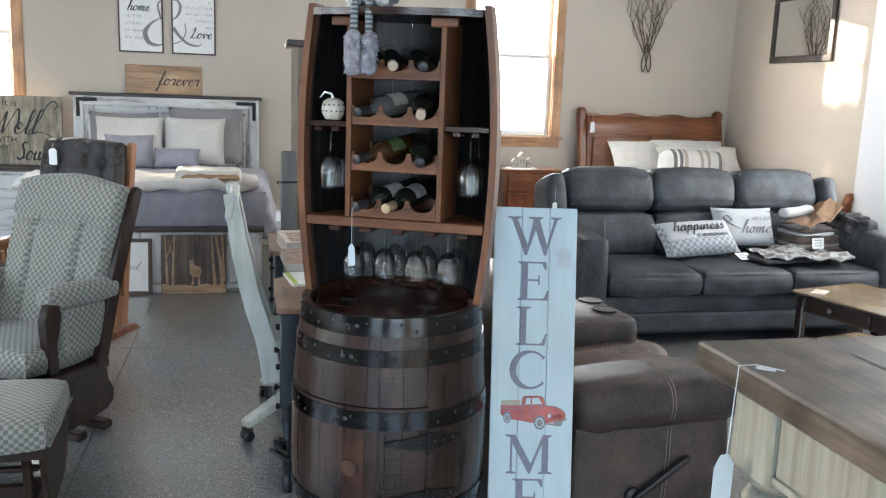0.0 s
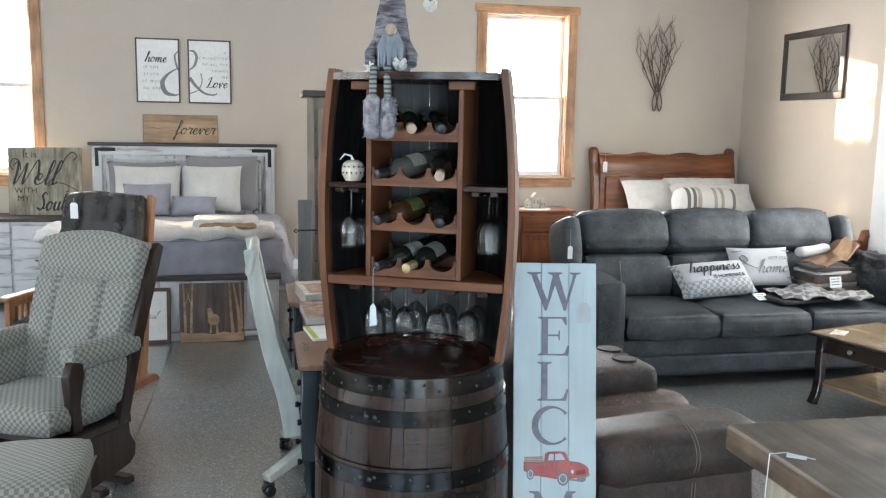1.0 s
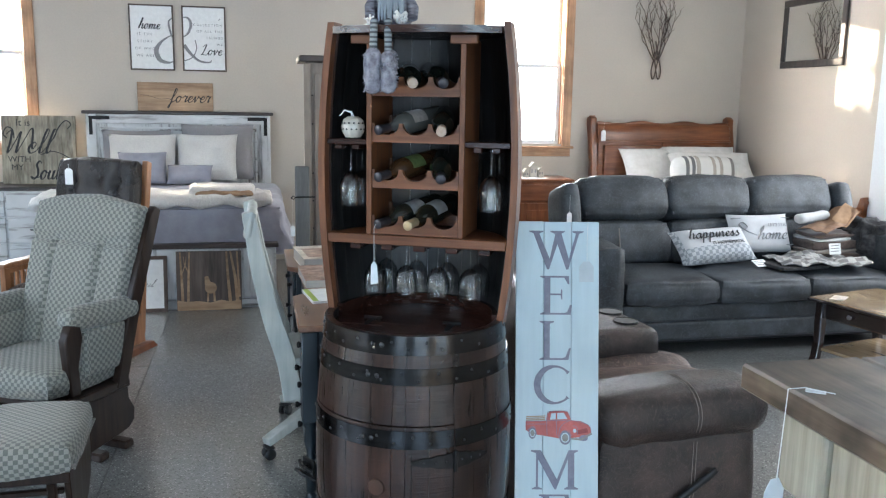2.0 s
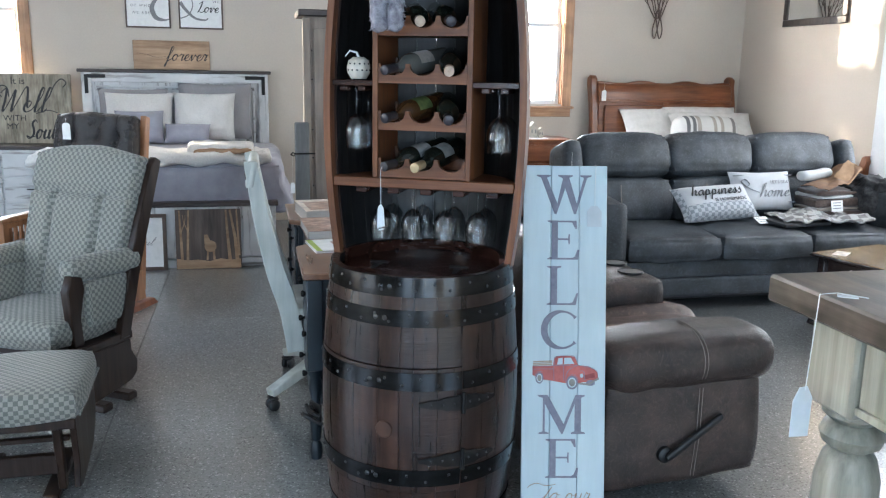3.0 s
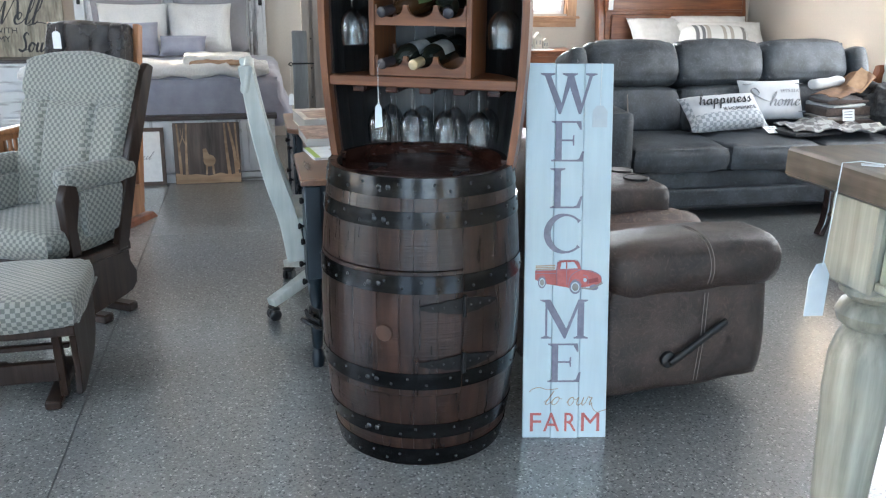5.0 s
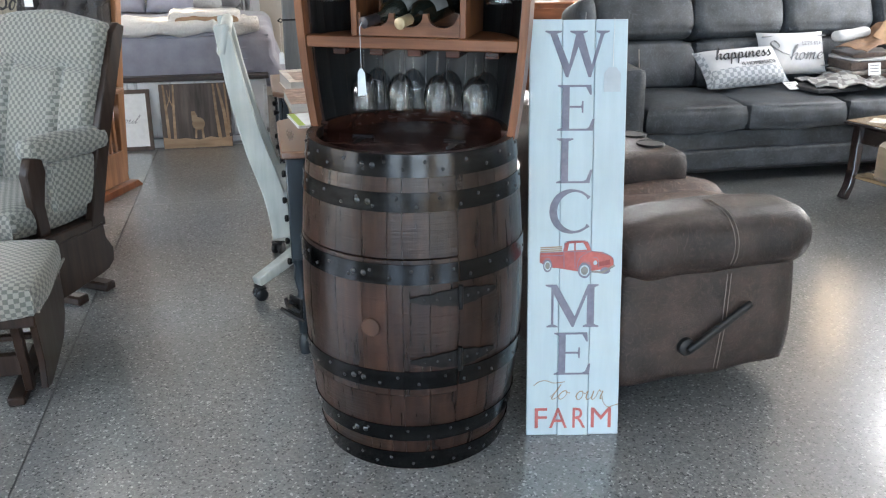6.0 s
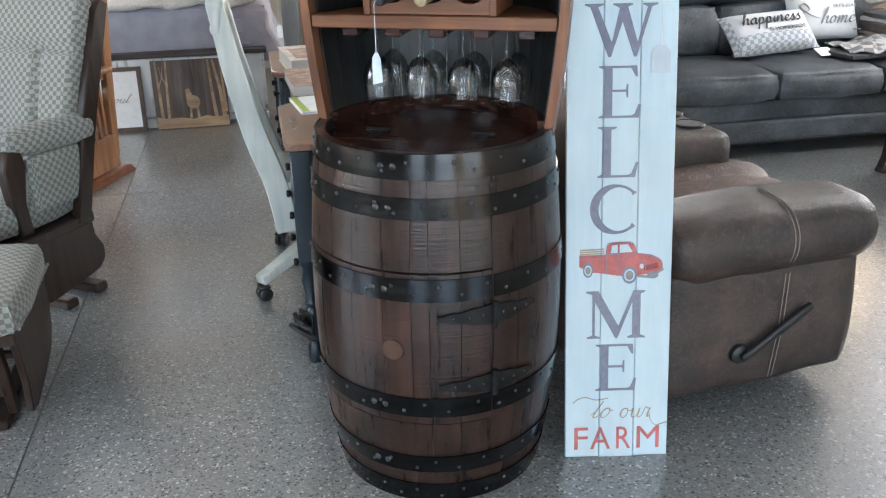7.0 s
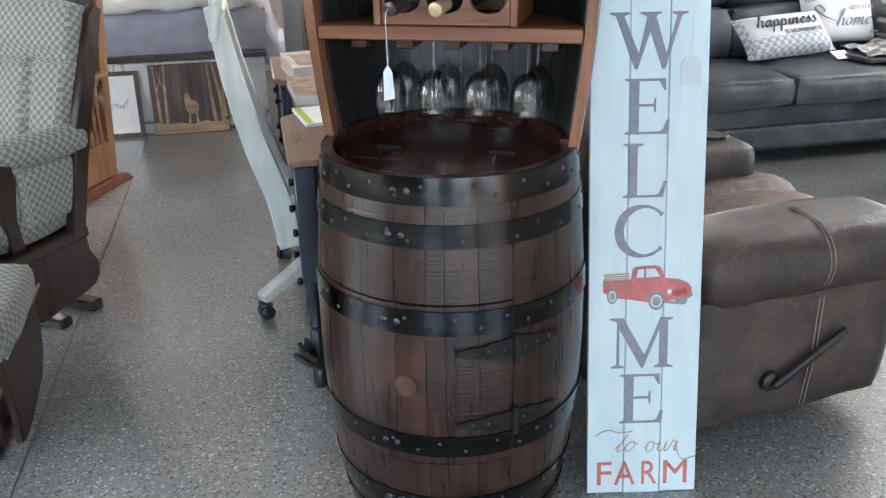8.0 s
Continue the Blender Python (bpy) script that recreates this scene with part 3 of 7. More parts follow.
# tan that carries the golden reflection seen on the table
GLARE_TAN = wood("tan_table_top", (0.33, 0.22, 0.115), (0.48, 0.35, 0.20), axis=1, rough=0.22, fine=12, coat=1.0)
DESK_TOP = wood("brown_desk_top", (0.12, 0.055, 0.03), (0.23, 0.12, 0.07), axis=1, rough=0.3, fine=12, coat=0.3)
NAVY = wood("dark_navy_paint", (0.006, 0.011, 0.016), (0.016, 0.026, 0.034), axis=2, rough=0.35, fine=8)
SAGE_WHITE = wood("pale_sage_paint", (0.38, 0.405, 0.375), (0.52, 0.54, 0.50), axis=2, rough=0.4, fine=12, coarse=6, coarse_amount=0.12)
DISTRESSED = wood("distressed_white_paint", (0.20, 0.19, 0.18), (0.62, 0.63, 0.63), axis=0, rough=0.6, fine=10, ramp=(0.30, 0.46), coarse=4, coarse_amount=0.12)
DISTRESSED_UP = wood("distressed_white_upright", (0.16, 0.155, 0.15), (0.62, 0.63, 0.63), axis=2, rough=0.6, fine=10, ramp=(0.30, 0.46), coarse=4, coarse_amount=0.12)
DARK_TOP = wood("dark_brown_plank", (0.018, 0.012, 0.010), (0.060, 0.044, 0.037), axis=0, rough=0.45, fine=12)
GREIGE = wood("grey_brown_wood", (0.16, 0.125, 0.095), (0.26, 0.21, 0.165), axis=2, rough=0.5, fine=10)
GREY_POST = wood("weathered_grey_wood", (0.09, 0.085, 0.08), (0.16, 0.155, 0.145), axis=2, rough=0.55, fine=10)
FARM_TOP = wood("rustic_table_top", (0.020, 0.016, 0.012), (0.125, 0.102, 0.078), axis=1, rough=0.40, fine=18, coarse=11, coarse_amount=0.6, bump=0.5, random_amount=0.15)
FARM_TOP.node_tree.nodes["Principled BSDF"].inputs["Specular IOR Level"].default_value = 0.3
FARM_LEG = wood("antique_white_leg", (0.13, 0.133, 0.107), (0.32, 0.32, 0.27), axis=2, rough=0.42, fine=20, coarse=8, coarse_amount=0.15, bump=0.4)
LAVENDER = material("grey_lavender_quilt", (0.25, 0.25, 0.295), (0.33, 0.33, 0.38), scale=9, rough=0.9, bump=0.5, sheen=0.3, bump_distance=0.01)
GREY_CLOTH = material("grey_cushion_cloth", (0.23, 0.22, 0.23), (0.31, 0.30, 0.31), scale=120, rough=0.9, sheen=0.3)
FLUFF = material("white_fur", (0.70, 0.68, 0.65), (0.86, 0.84, 0.80), scale=90, rough=0.95, bump=1.0, sheen=0.4, bump_distance=0.02)
LINEN = material("white_linen", (0.66, 0.64, 0.60), (0.80, 0.78, 0.75), scale=14, rough=0.9, bump=0.5, coarse_amount=0.08, bump_distance=0.008)
PLANK = wood("pale_pine_plank", (0.26, 0.155, 0.085), (0.48, 0.33, 0.20), axis=0, rough=0.6, fine=10, coarse=4, coarse_amount=0.25)
OLD_SIGN = material("aged_grey_panel", (0.13, 0.108, 0.072), (0.45, 0.40, 0.30), scale=5, stretch=(6, 6, 1), rough=0.6, coarse=3, coarse_amount=0.35)
WALNUT_FRAME = wood("walnut_frame", (0.05, 0.032, 0.022), (0.12, 0.08, 0.058), axis=2, rough=0.5)
DARK_FRAME = wood("dark_mirror_frame", (0.016, 0.012, 0.010), (0.05, 0.038, 0.032), axis=2, rough=0.4)
DEER_DARK = wood("burnt_wood_panel", (0.045, 0.032, 0.026), (0.15, 0.115, 0.095), axis=2, rough=0.6, fine=10)
TWIG = material("bronze_twig", (0.07, 0.05, 0.038), (0.14, 0.10, 0.075), scale=40, rough=0.5, metal=0.3)
MIRROR = bpy.data.materials.new("mirror")
_t, _n, _l = nodes_of(MIRROR)
_n["Principled BSDF"].inputs["Metallic"].default_value = 1.0
_n["Principled BSDF"].inputs["Roughness"].default_value = 0.02
_n["Principled BSDF"].inputs["Base Color"].default_value = (0.86, 0.87, 0.86, 1)
RUBBER = material("black_plastic", (0.008, 0.008, 0.008), (0.018, 0.018, 0.018), scale=50, rough=0.45)
CARDBOARD = material("brown_cardboard", (0.20, 0.115, 0.055), (0.28, 0.175, 0.095), scale=20, rough=0.85)
BROWN_SLEEVE = material("brown_paper_sleeve", (0.12, 0.062, 0.030), (0.22, 0.125, 0.066), scale=20, rough=0.7)
TAUPE = material("taupe_throw", (0.20, 0.165, 0.135), (0.32, 0.275, 0.235), scale=90, rough=0.95, sheen=0.3)
BROWN_CLOTH = material("brown_throw", (0.055, 0.036, 0.028), (0.115, 0.078, 0.060), scale=60, rough=0.95, sheen=0.3)
CHARCOAL_FUR = material("charcoal_fleece", (0.012, 0.012, 0.013), (0.06, 0.058, 0.058), scale=40, rough=0.95, bump=0.8, bump_distance=0.01)
CERAMIC = material("cream_ceramic", (0.46, 0.42, 0.35), (0.58, 0.54, 0.46), scale=30, rough=0.35, bump=0.05)
SPRUCE = material("spruce_needles", (0.03, 0.075, 0.045), (0.08, 0.16, 0.10), scale=30, rough=0.7, random_amount=0.2)
LEAF = material("green_leaf", (0.04, 0.09, 0.025), (0.10, 0.19, 0.06), scale=20, rough=0.5)
HAT = material("grey_knit_hat", (0.055, 0.042, 0.050), (0.27, 0.27, 0.30), scale=7, stretch=(2.2, 2.2, 11), rough=0.9, bump=0.9, coarse=30, coarse_amount=0.25, ramp=(0.36, 0.62), bump_distance=0.006)
BEARD = material("blue_grey_yarn", (0.20, 0.23, 0.26), (0.36, 0.39, 0.42), scale=10, stretch=(8, 8, 1), rough=0.95, bump=1.0, bump_distance=0.01)
BOOT = material("fuzzy_boot", (0.13, 0.12, 0.145), (0.36, 0.35, 0.38), scale=45, rough=0.95, bump=1.0, bump_distance=0.012)
STOCKING = striped("striped_stocking", [(i / 14 + 0.005, i / 14 + 0.038, (0.07, 0.075, 0.08)) for i in range(14)], 2, 0.20, (0.28, 0.30, 0.30))
PAGES = material("page_edges", (0.40, 0.38, 0.35), (0.58, 0.56, 0.52), scale=4, stretch=(1, 1, 160), rough=0.8, bump=0.2)
BOOK_A = material("magazine_cover", (0.55, 0.45, 0.36), (0.80, 0.76, 0.70), scale=14, rough=0.35, coarse=20, coarse_amount=0.4)
BOOK_B = material("brown_magazine_cover", (0.20, 0.09, 0.05), (0.55, 0.42, 0.34), scale=22, rough=0.35, coarse=20, coarse_amount=0.4)

# ---- the room ----
WALL_Y, EAST, WEST, SOUTH, TOP = 8.75, 5.55, -5.0, -4.0, 3.5


def wall_with_openings(name, along, at, lo, hi, openings, thick, paint, label):
    """A wall along x or y at the inner face 'at'; thick is signed outwards. Openings: (from, to, sill, head)."""
    bms = []

    def slab(a, b, z0, z1):
        if b - a < 0.001 or z1 - z0 < 0.001:
            return
        t0, t1 = sorted((at, at + thick))
        bms.append(box(a, b, t0, t1, z0, z1, 0) if along == "x" else box(t0, t1, a, b, z0, z1, 0))
    a = lo
    for o0, o1, s, h in sorted(openings):
        slab(a, o0, 0, TOP)
        slab(o0, o1, 0, s)
        slab(o0, o1, h, TOP)
        a = o1
    slab(a, hi, 0, TOP)
    return solid(name, join(*bms), paint, label, "wall", kind="structure")


BACK_WINDOWS = ((-2.72, -1.82, 1.19, 2.87), (2.57, 3.47, 1.19, 2.87))
wall_with_openings("wall_north", "x", WALL_Y, WEST - 0.16, EAST + 0.16, BACK_WINDOWS, 0.16, PAINT, "warm beige painted wall with two windows")
SHOP_WINDOWS = tuple((wx - 0.9, wx + 0.9, 0.55, 2.95) for wx in (-2.6, 0.4, 3.4))
wall_with_openings("wall_south", "x", SOUTH, WEST - 0.16, EAST + 0.16, SHOP_WINDOWS, -0.16, PAINT, "beige painted shop front wall with tall windows")
ADDED_SIDE_WINDOWS = ((4.2, 5.75, 0.5, 2.6),)
wall_with_openings("wall_east", "y", EAST, SOUTH, WALL_Y, ADDED_SIDE_WINDOWS, 0.16, PAINT, "warm beige painted side wall")
ASSUMED_WEST_WINDOWS = tuple((wy - 0.8, wy + 0.8, 0.8, 2.9) for wy in (1.2, 3.2))
wall_with_openings("wall_west", "y", WEST, SOUTH, WALL_Y, ASSUMED_WEST_WINDOWS, -0.16, PAINT, "warm beige painted side wall with two assumed windows")
wall_with_openings("wall_pier", "y", 5.40, 2.0, 6.36, ADDED_SIDE_WINDOWS, EAST - 5.401, PALE_PAINT, "pale blue-white painted wall projection with an added window")
solid("ceiling", box(WEST - 0.16, EAST + 0.16, SOUTH - 0.16, WALL_Y + 0.16, TOP, TOP + 0.15, 0), CEILING, "plain white painted ceiling", "ceiling", kind="structure")

floor = thing("floor", 0, 0, 0, 0, "glossy grey speckled epoxy floor with saw-cut joints", "floor", kind="structure")
part("floor_base", box(WEST - 0.1, EAST + 0.1, SOUTH - 0.1, WALL_Y + 0.1, -0.12, -0.004, 0), JOINT, floor, "dark joint filler")
JX, JY, G = -0.40, 5.29, 0.0025
for x0, x1 in ((WEST, JX - G), (JX + G, EAST)):
    for y0, y1 in ((SOUTH, JY - G), (JY + G, WALL_Y)):
        part("slab", box(x0, x1, y0, y1, -0.0038, 0, 0.0012), FLOOR, floor)

solid("ground", box(-60, 60, -60, 60, -0.35, -0.14, 0), SNOW, "pale open ground outside the windows", "ground", kind="structure")


def back_window(x0, x1, z0, z1):
    w = thing("window_1", 0, 0, 0, 0, "double-hung white window with knotty wood casing", "window", kind="structure")
    y = WALL_Y
    c = 0.095
    part("casing", box(x0 - c, x0 + 0.004, y - 0.022, y - 0.001, z0 - 0.02, z1 + 0.004, 0.003), KNOTTY, w, "knotty wood side casing")
    part("casing", box(x1 - 0.004, x1 + c, y - 0.022, y - 0.001, z0 - 0.02, z1 + 0.004, 0.003), KNOTTY, w, "knotty wood side casing")
    part("head_casing", box(x0 - c - 0.025, x1 + c + 0.025, y - 0.026, y - 0.001, z1 + 0.004, z1 + 0.085, 0.004), KNOTTY_ACROSS, w)
    part("window_sill", box(x0 - c - 0.03, x1 + c + 0.03, y - 0.05, y + 0.05, z0 - 0.045, z0 - 0.02, 0.006), KNOTTY_ACROSS, w)
    part("apron", box(x0 - c, x1 + c, y - 0.02, y - 0.001, z0 - 0.13, z0 - 0.045, 0.003), KNOTTY_ACROSS, w)
    for a, b in ((x0, x0 + 0.012), (x1 - 0.012, x1)):
        part("jamb", box(a, b, y, y + 0.14, z0, z1, 0.001), KNOTTY, w)
    part("jamb", box(x0 + 0.012, x1 - 0.012, y, y + 0.14, z1 - 0.012, z1, 0.001), KNOTTY_ACROSS, w)
    zm = 2.01
    for name, za, zb, yy in (("lower_sash", z0, zm + 0.02, y + 0.07), ("upper_sash", zm - 0.02, z1 - 0.012, y + 0.105)):
        f = 0.042
        a, b = x0 + 0.013, x1 - 0.013
        sash = part(name, join(box(a, a + f, yy, yy + 0.03, za, zb, 0.003), box(b - f, b, yy, yy + 0.03, za, zb, 0.003),
                               box(a + f, b - f, yy, yy + 0.03, za, za + f, 0.003), box(a + f, b - f, yy, yy + 0.03, zb - f, zb, 0.003)), VINYL, w, "white vinyl sash")
        pane = part("pane", box(a + f, b - f, yy + 0.012, yy + 0.018, za + f, zb - f, 0), PANE, sash)
        pane.visible_shadow = False
    return w


for o in BACK_WINDOWS:
    back_window(*o)
for x0, x1, z0, z1 in SHOP_WINDOWS:
    w = thing("window_2", 0, 0, 0, 0, "tall shop front window with dark metal frame", "window", kind="structure")
    part("window_frame", join(*[box(a, a + 0.05, SOUTH - 0.12, SOUTH - 0.06, z0, z1, 0.002) for a in (x0, (x0 + x1) / 2 - 0.025, x1 - 0.05)],
                              box(x0, x1, SOUTH - 0.119, SOUTH - 0.061, z0, z0 + 0.05, 0.002), box(x0, x1, SOUTH - 0.119, SOUTH - 0.061, z1 - 0.05, z1, 0.002)), IRON, w)
    pane = part("pane", box(x0, x1, SOUTH - 0.094, SOUTH - 0.088, z0, z1, 0), PANE, w)
    pane.visible_shadow = False
# out of view, assumed only as openings for the west lamps
for y0, y1, z0, z1 in ASSUMED_WEST_WINDOWS:
    w = thing("window_3", 0, 0, 0, 0, "assumed unseen side window with plain white frame", "window", kind="structure")
    part("window_frame", join(*[box(WEST - 0.12, WEST - 0.06, a, a + 0.05, z0, z1, 0.002) for a in (y0, (y0 + y1) / 2 - 0.025, y1 - 0.05)],
                              box(WEST - 0.119, WEST - 0.061, y0, y1, z0, z0 + 0.05, 0.002), box(WEST - 0.119, WEST - 0.061, y0, y1, z1 - 0.05, z1, 0.002)), VINYL, w)
    pane = part("pane", box(WEST - 0.094, WEST - 0.088, y0, y1, z0, z1, 0), PANE, w)
    pane.visible_shadow = False

# frame for the added east lamp, never in view
for y0, y1, z0, z1 in ADDED_SIDE_WINDOWS:
    w = thing("window_4", 0, 0, 0, 0, "assumed unseen side window with plain white frame", "window", kind="structure")
    part("window_frame", join(*[box(EAST + 0.06, EAST + 0.12, a, a + 0.05, z0, z1, 0.002) for a in (y0, (y0 + y1) / 2 - 0.025, y1 - 0.05)],
                              *[box(EAST + 0.061, EAST + 0.119, y0 + 0.05, y1 - 0.05, a, a + 0.05, 0.002) for a in (z0, z1 - 0.05)]), VINYL, w)

# ---- the wine barrel cabinet ----
BARREL_H, R_HEAD, R_BELLY, R_FOOT = 0.935, 0.291, 0.326, 0.277


def barrel_r(z, z0=0.0):
    u = (z - z0 - BARREL_H / 2) / (BARREL_H / 2)
    end = R_HEAD if u > 0 or z0 > 0 else R_FOOT
    return end + (R_BELLY - end) * (1 - u * u)


def on_barrel(deg, r, z):
    return Vector((r * math.sin(radians(deg)), -r * math.cos(radians(deg)), z))


def stave(a0, a1, z0, z1, base=0.0, thick=0.024, out=0.0, n=10, k=3, gap=0.10):
    """One bent stave between two angles (degrees from the front, to its right)."""
    bm = bmesh.new()
    grid = []
    for side in (0, 1):
        rows = []
        for i in range(n + 1):
            z = z0 + (z1 - z0) * i / n
            r = barrel_r(z, base) + out - side * thick
            rows.append([bm.verts.new(on_barrel(a0 + gap + (a1 - a0 - 2 * gap) * j / k, r - (0.0008 if side == 0 and j in (0, k) else 0), z)) for j in range(k + 1)])
        grid.append(rows)
    o, s = grid
    for i in range(n):
        for j in range(k):
            bm.faces.new((o[i][j], o[i][j + 1], o[i + 1][j + 1], o[i + 1][j]))
            f = bm.faces.new((s[i][j], s[i + 1][j], s[i + 1][j + 1], s[i][j + 1]))
            f.material_index = 1
        bm.faces.new((o[i][0], o[i + 1][0], s[i + 1][0], s[i][0]))
        bm.faces.new((o[i][k], s[i][k], s[i + 1][k], o[i + 1][k]))
    for j in range(k):
        bm.faces.new((o[0][j], s[0][j], s[0][j + 1], o[0][j + 1]))
        bm.faces.new((o[n][j], o[n][j + 1], s[n][j + 1], s[n][j]))
    bmesh.ops.recalc_face_normals(bm, faces=bm.faces)
    return bm


def half_disc(r, y_front, z0, z1, n=24):
    pts = [(-math.sqrt(r * r - y_front ** 2), y_front), (math.sqrt(r * r - y_front ** 2), y_front)]
    a0 = math.atan2(y_front, pts[1][0])
    pts = [(r * math.cos(a0 + (math.pi - 2 * a0) * i / n), r * math.sin(a0 + (math.pi - 2 * a0) * i / n)) for i in range(n + 1)]
    bm = bmesh.new()
    face = bm.faces.new([bm.verts.new((x, y, z0)) for x, y in pts])
    ext = bmesh.ops.extrude_face_region(bm, geom=[face])
    bmesh.ops.translate(bm, vec=(0, 0, z1 - z0), verts=[g for g in ext["geom"] if isinstance(g, bmesh.types.BMVert)])
    bmesh.ops.recalc_face_normals(bm, faces=bm.faces)
    return bm


CAB = (0.769, 2.721, 0.0)
CAB_TURN = -26.0
cabinet = thing("barrel_cabinet", *CAB, CAB_TURN, "dark stained oak wine barrel cabinet with steel hoops, stacked rack above", "wine cabinet")
rng = random.Random(4)
HINGE, LATCH, DOOR_TOP, DOOR_LOW = 38.0, -66.0, 0.668, 0.262
edges = [HINGE]
while edges[-1] < HINGE + 360 - 104 - 12:
    edges.append(edges[-1] + rng.uniform(11, 18))
edges.append(LATCH + 360)
door_edges = [LATCH, -52, -37, -24, -9, 3.5, 11, 24, HINGE]
for a, b in zip(edges, edges[1:]):
    part("stave", stave(a, b, 0.0, BARREL_H), (STAVE, STAVE_INSIDE), cabinet)
door = part("door", stave(LATCH, HINGE, DOOR_LOW + 0.01, DOOR_TOP - 0.01, thick=0.006, out=-0.022, k=16), STAVE_INSIDE, cabinet, "curved stave door")
for a, b in zip(door_edges, door_edges[1:]):
    part("stave", stave(a, b, 0.0, DOOR_LOW, n=5), (STAVE, STAVE_INSIDE), cabinet)
    part("stave", stave(a, b, DOOR_TOP, BARREL_H, n=5), (STAVE, STAVE_INSIDE), cabinet)
    part("stave", stave(a, b, DOOR_LOW + 0.002, DOOR_TOP - 0.005, n=6), (STAVE, STAVE_INSIDE), door)


def hoop(z0, z1, a0, a1, out=0.0035):
    n = max(4, int((a1 - a0) / 5))
    return stave(a0, a1, z0, z1, thick=0.003, out=out, n=3, k=n, gap=0.0)


HOOPS = [(0.880, 0.937), (0.791, 0.841), (0.597, 0.652), (0.286, 0.341), (0.108, 0.160), (0.004, 0.066)]
rivet_bm = bmesh.new()
bmesh.ops.create_uvsphere(rivet_bm, u_segments=8, v_segments=5, radius=0.0048)
bmesh.ops.transform(rivet_bm, matrix=Matrix.Diagonal((1, 0.7, 1, 1)), verts=rivet_bm.verts)
rivet = None
for i, (z0, z1) in enumerate(HOOPS):
    if i in (2, 3):
        part("hoop", hoop(z0, z1, HINGE + 0.4, LATCH + 359.5), HOOP, cabinet)
        part("hoop", hoop(z0, z1, LATCH + 0.4, HINGE - 0.4), HOOP, door)
    else:
        part("hoop", hoop(z0, z1, -60, 300), HOOP, cabinet)
    a = -112 + rng.uniform(0, 6)
    k = 0
    while a < 100:
        zz = (z0 + z1) / 2 + (0.010 if k % 2 else -0.010) * (1 if i % 2 else -1)
        p = on_barrel(a, barrel_r(zz) + 0.0036, zz)
        m = Matrix.Translation(p) @ Matrix.Rotation(radians(a), 4, "Z")
        if rivet is None:
            rivet = part("rivet", rivet_bm, RIVET, cabinet)
            rivet.matrix_basis = m
        else:
            again(rivet, cabinet, m)
        a += rng.uniform(8.5, 13)
        k += 1
    # overlap of the hoop's two ends with its two big rivets
    if i < 5:
        zz = (z0 + z1) / 2
        for da in (0, 5.5):
            p = on_barrel(-9 + da - 2 * i, barrel_r(zz) + 0.004, zz)
            again(rivet, cabinet, Matrix.Translation(p) @ Matrix.Rotation(radians(-9), 4, "Z") @ Matrix.Diagonal((1.7, 1.2, 1.7, 1)))

bung = moved(lathe([(0.0, -0.012), (0.027, -0.012), (0.027, 0.002), (0.025, 0.005), (0.0, 0.006)], 28), rx=90)
part("bung", moved(bung, *on_barrel(-4.5, barrel_r(0.47), 0.47), rz=-4.5), wood("pale_bung", (0.04, 0.019, 0.012), (0.085, 0.042, 0.027), rough=0.45), door, "round lighter wooden bung")


def strap_hinge(zc):
    """A strap hinge of two tapered leaves that lie on the curved door, with a pin."""
    out = []
    for s, length in ((-1, 23.0), (1, 20.0)):
        bm = bmesh.new()
        rows = []
        steps = 8
        for i in range(steps + 1):
            u = i / steps
            half = 0.021 * (1 - u) + 0.005 + (0.003 if i in (3, 6) else 0)
            rows.append([bm.verts.new(on_barrel(HINGE + s * (0.6 + length * u), barrel_r(zc + dz) + o, zc + dz)) for o in (0.0015, 0.0075) for dz in (-half, half)])
        for a, b in zip(rows, rows[1:]):
            for q, w in ((0, 1), (1, 3), (3, 2), (2, 0)):
                bm.faces.new((a[q], a[w], b[w], b[q]))
        bm.faces.new([rows[0][q] for q in (0, 1, 3, 2)])
        bm.faces.new([rows[-1][q] for q in (0, 2, 3, 1)])
        bmesh.ops.recalc_face_normals(bm, faces=bm.faces)
        out.append(bm)
    p = on_barrel(HINGE, barrel_r(zc) + 0.010, zc)
    out.append(tube([p + Vector((0, 0, -0.034)), p + Vector((0, 0, 0.034))], 0.0070, 10))
    return join(*out)


for zc in (0.556, 0.374):
    h = part("strap_hinge", strap_hinge(zc), IRON, door, "black iron strap hinge")
    for da in (-17, -11, -5, 4, 9.5, 15.5):
        again(rivet, h, Matrix.Translation(on_barrel(HINGE + da, barrel_r(zc) + 0.006, zc)) @ Matrix.Rotation(radians(HINGE + da), 4, "Z"))
# latch on the door's free edge
lz = 0.425
latch = join(box(-0.030, 0.030, -0.006, 0.002, -0.030, 0.030, 0.002), box(-0.012, 0.012, -0.026, -0.006, -0.014, 0.014, 0.003),
             tube([(-0.026, -0.020, 0.020), (0.0, -0.030, 0.010), (0.034, -0.034, 0.012), (0.050, -0.024, 0.004)], [0.006, 0.008, 0.007, 0.005], 8),
             tube([(-0.034, -0.030, -0.012), (0.0, -0.034, -0.010), (0.030, -0.026, -0.018), (0.052, -0.012, -0.028)], [0.007, 0.008, 0.007, 0.005], 8),
             tube([(0.0, -0.022, -0.026), (0.0, -0.022, 0.028)], 0.005, 8))
lp = on_barrel(LATCH + 2, barrel_r(lz) + 0.024, lz)
part("latch", moved(latch, lp.x, lp.y, lp.z, rz=LATCH + 34), IRON, door, "black iron toggle latch")

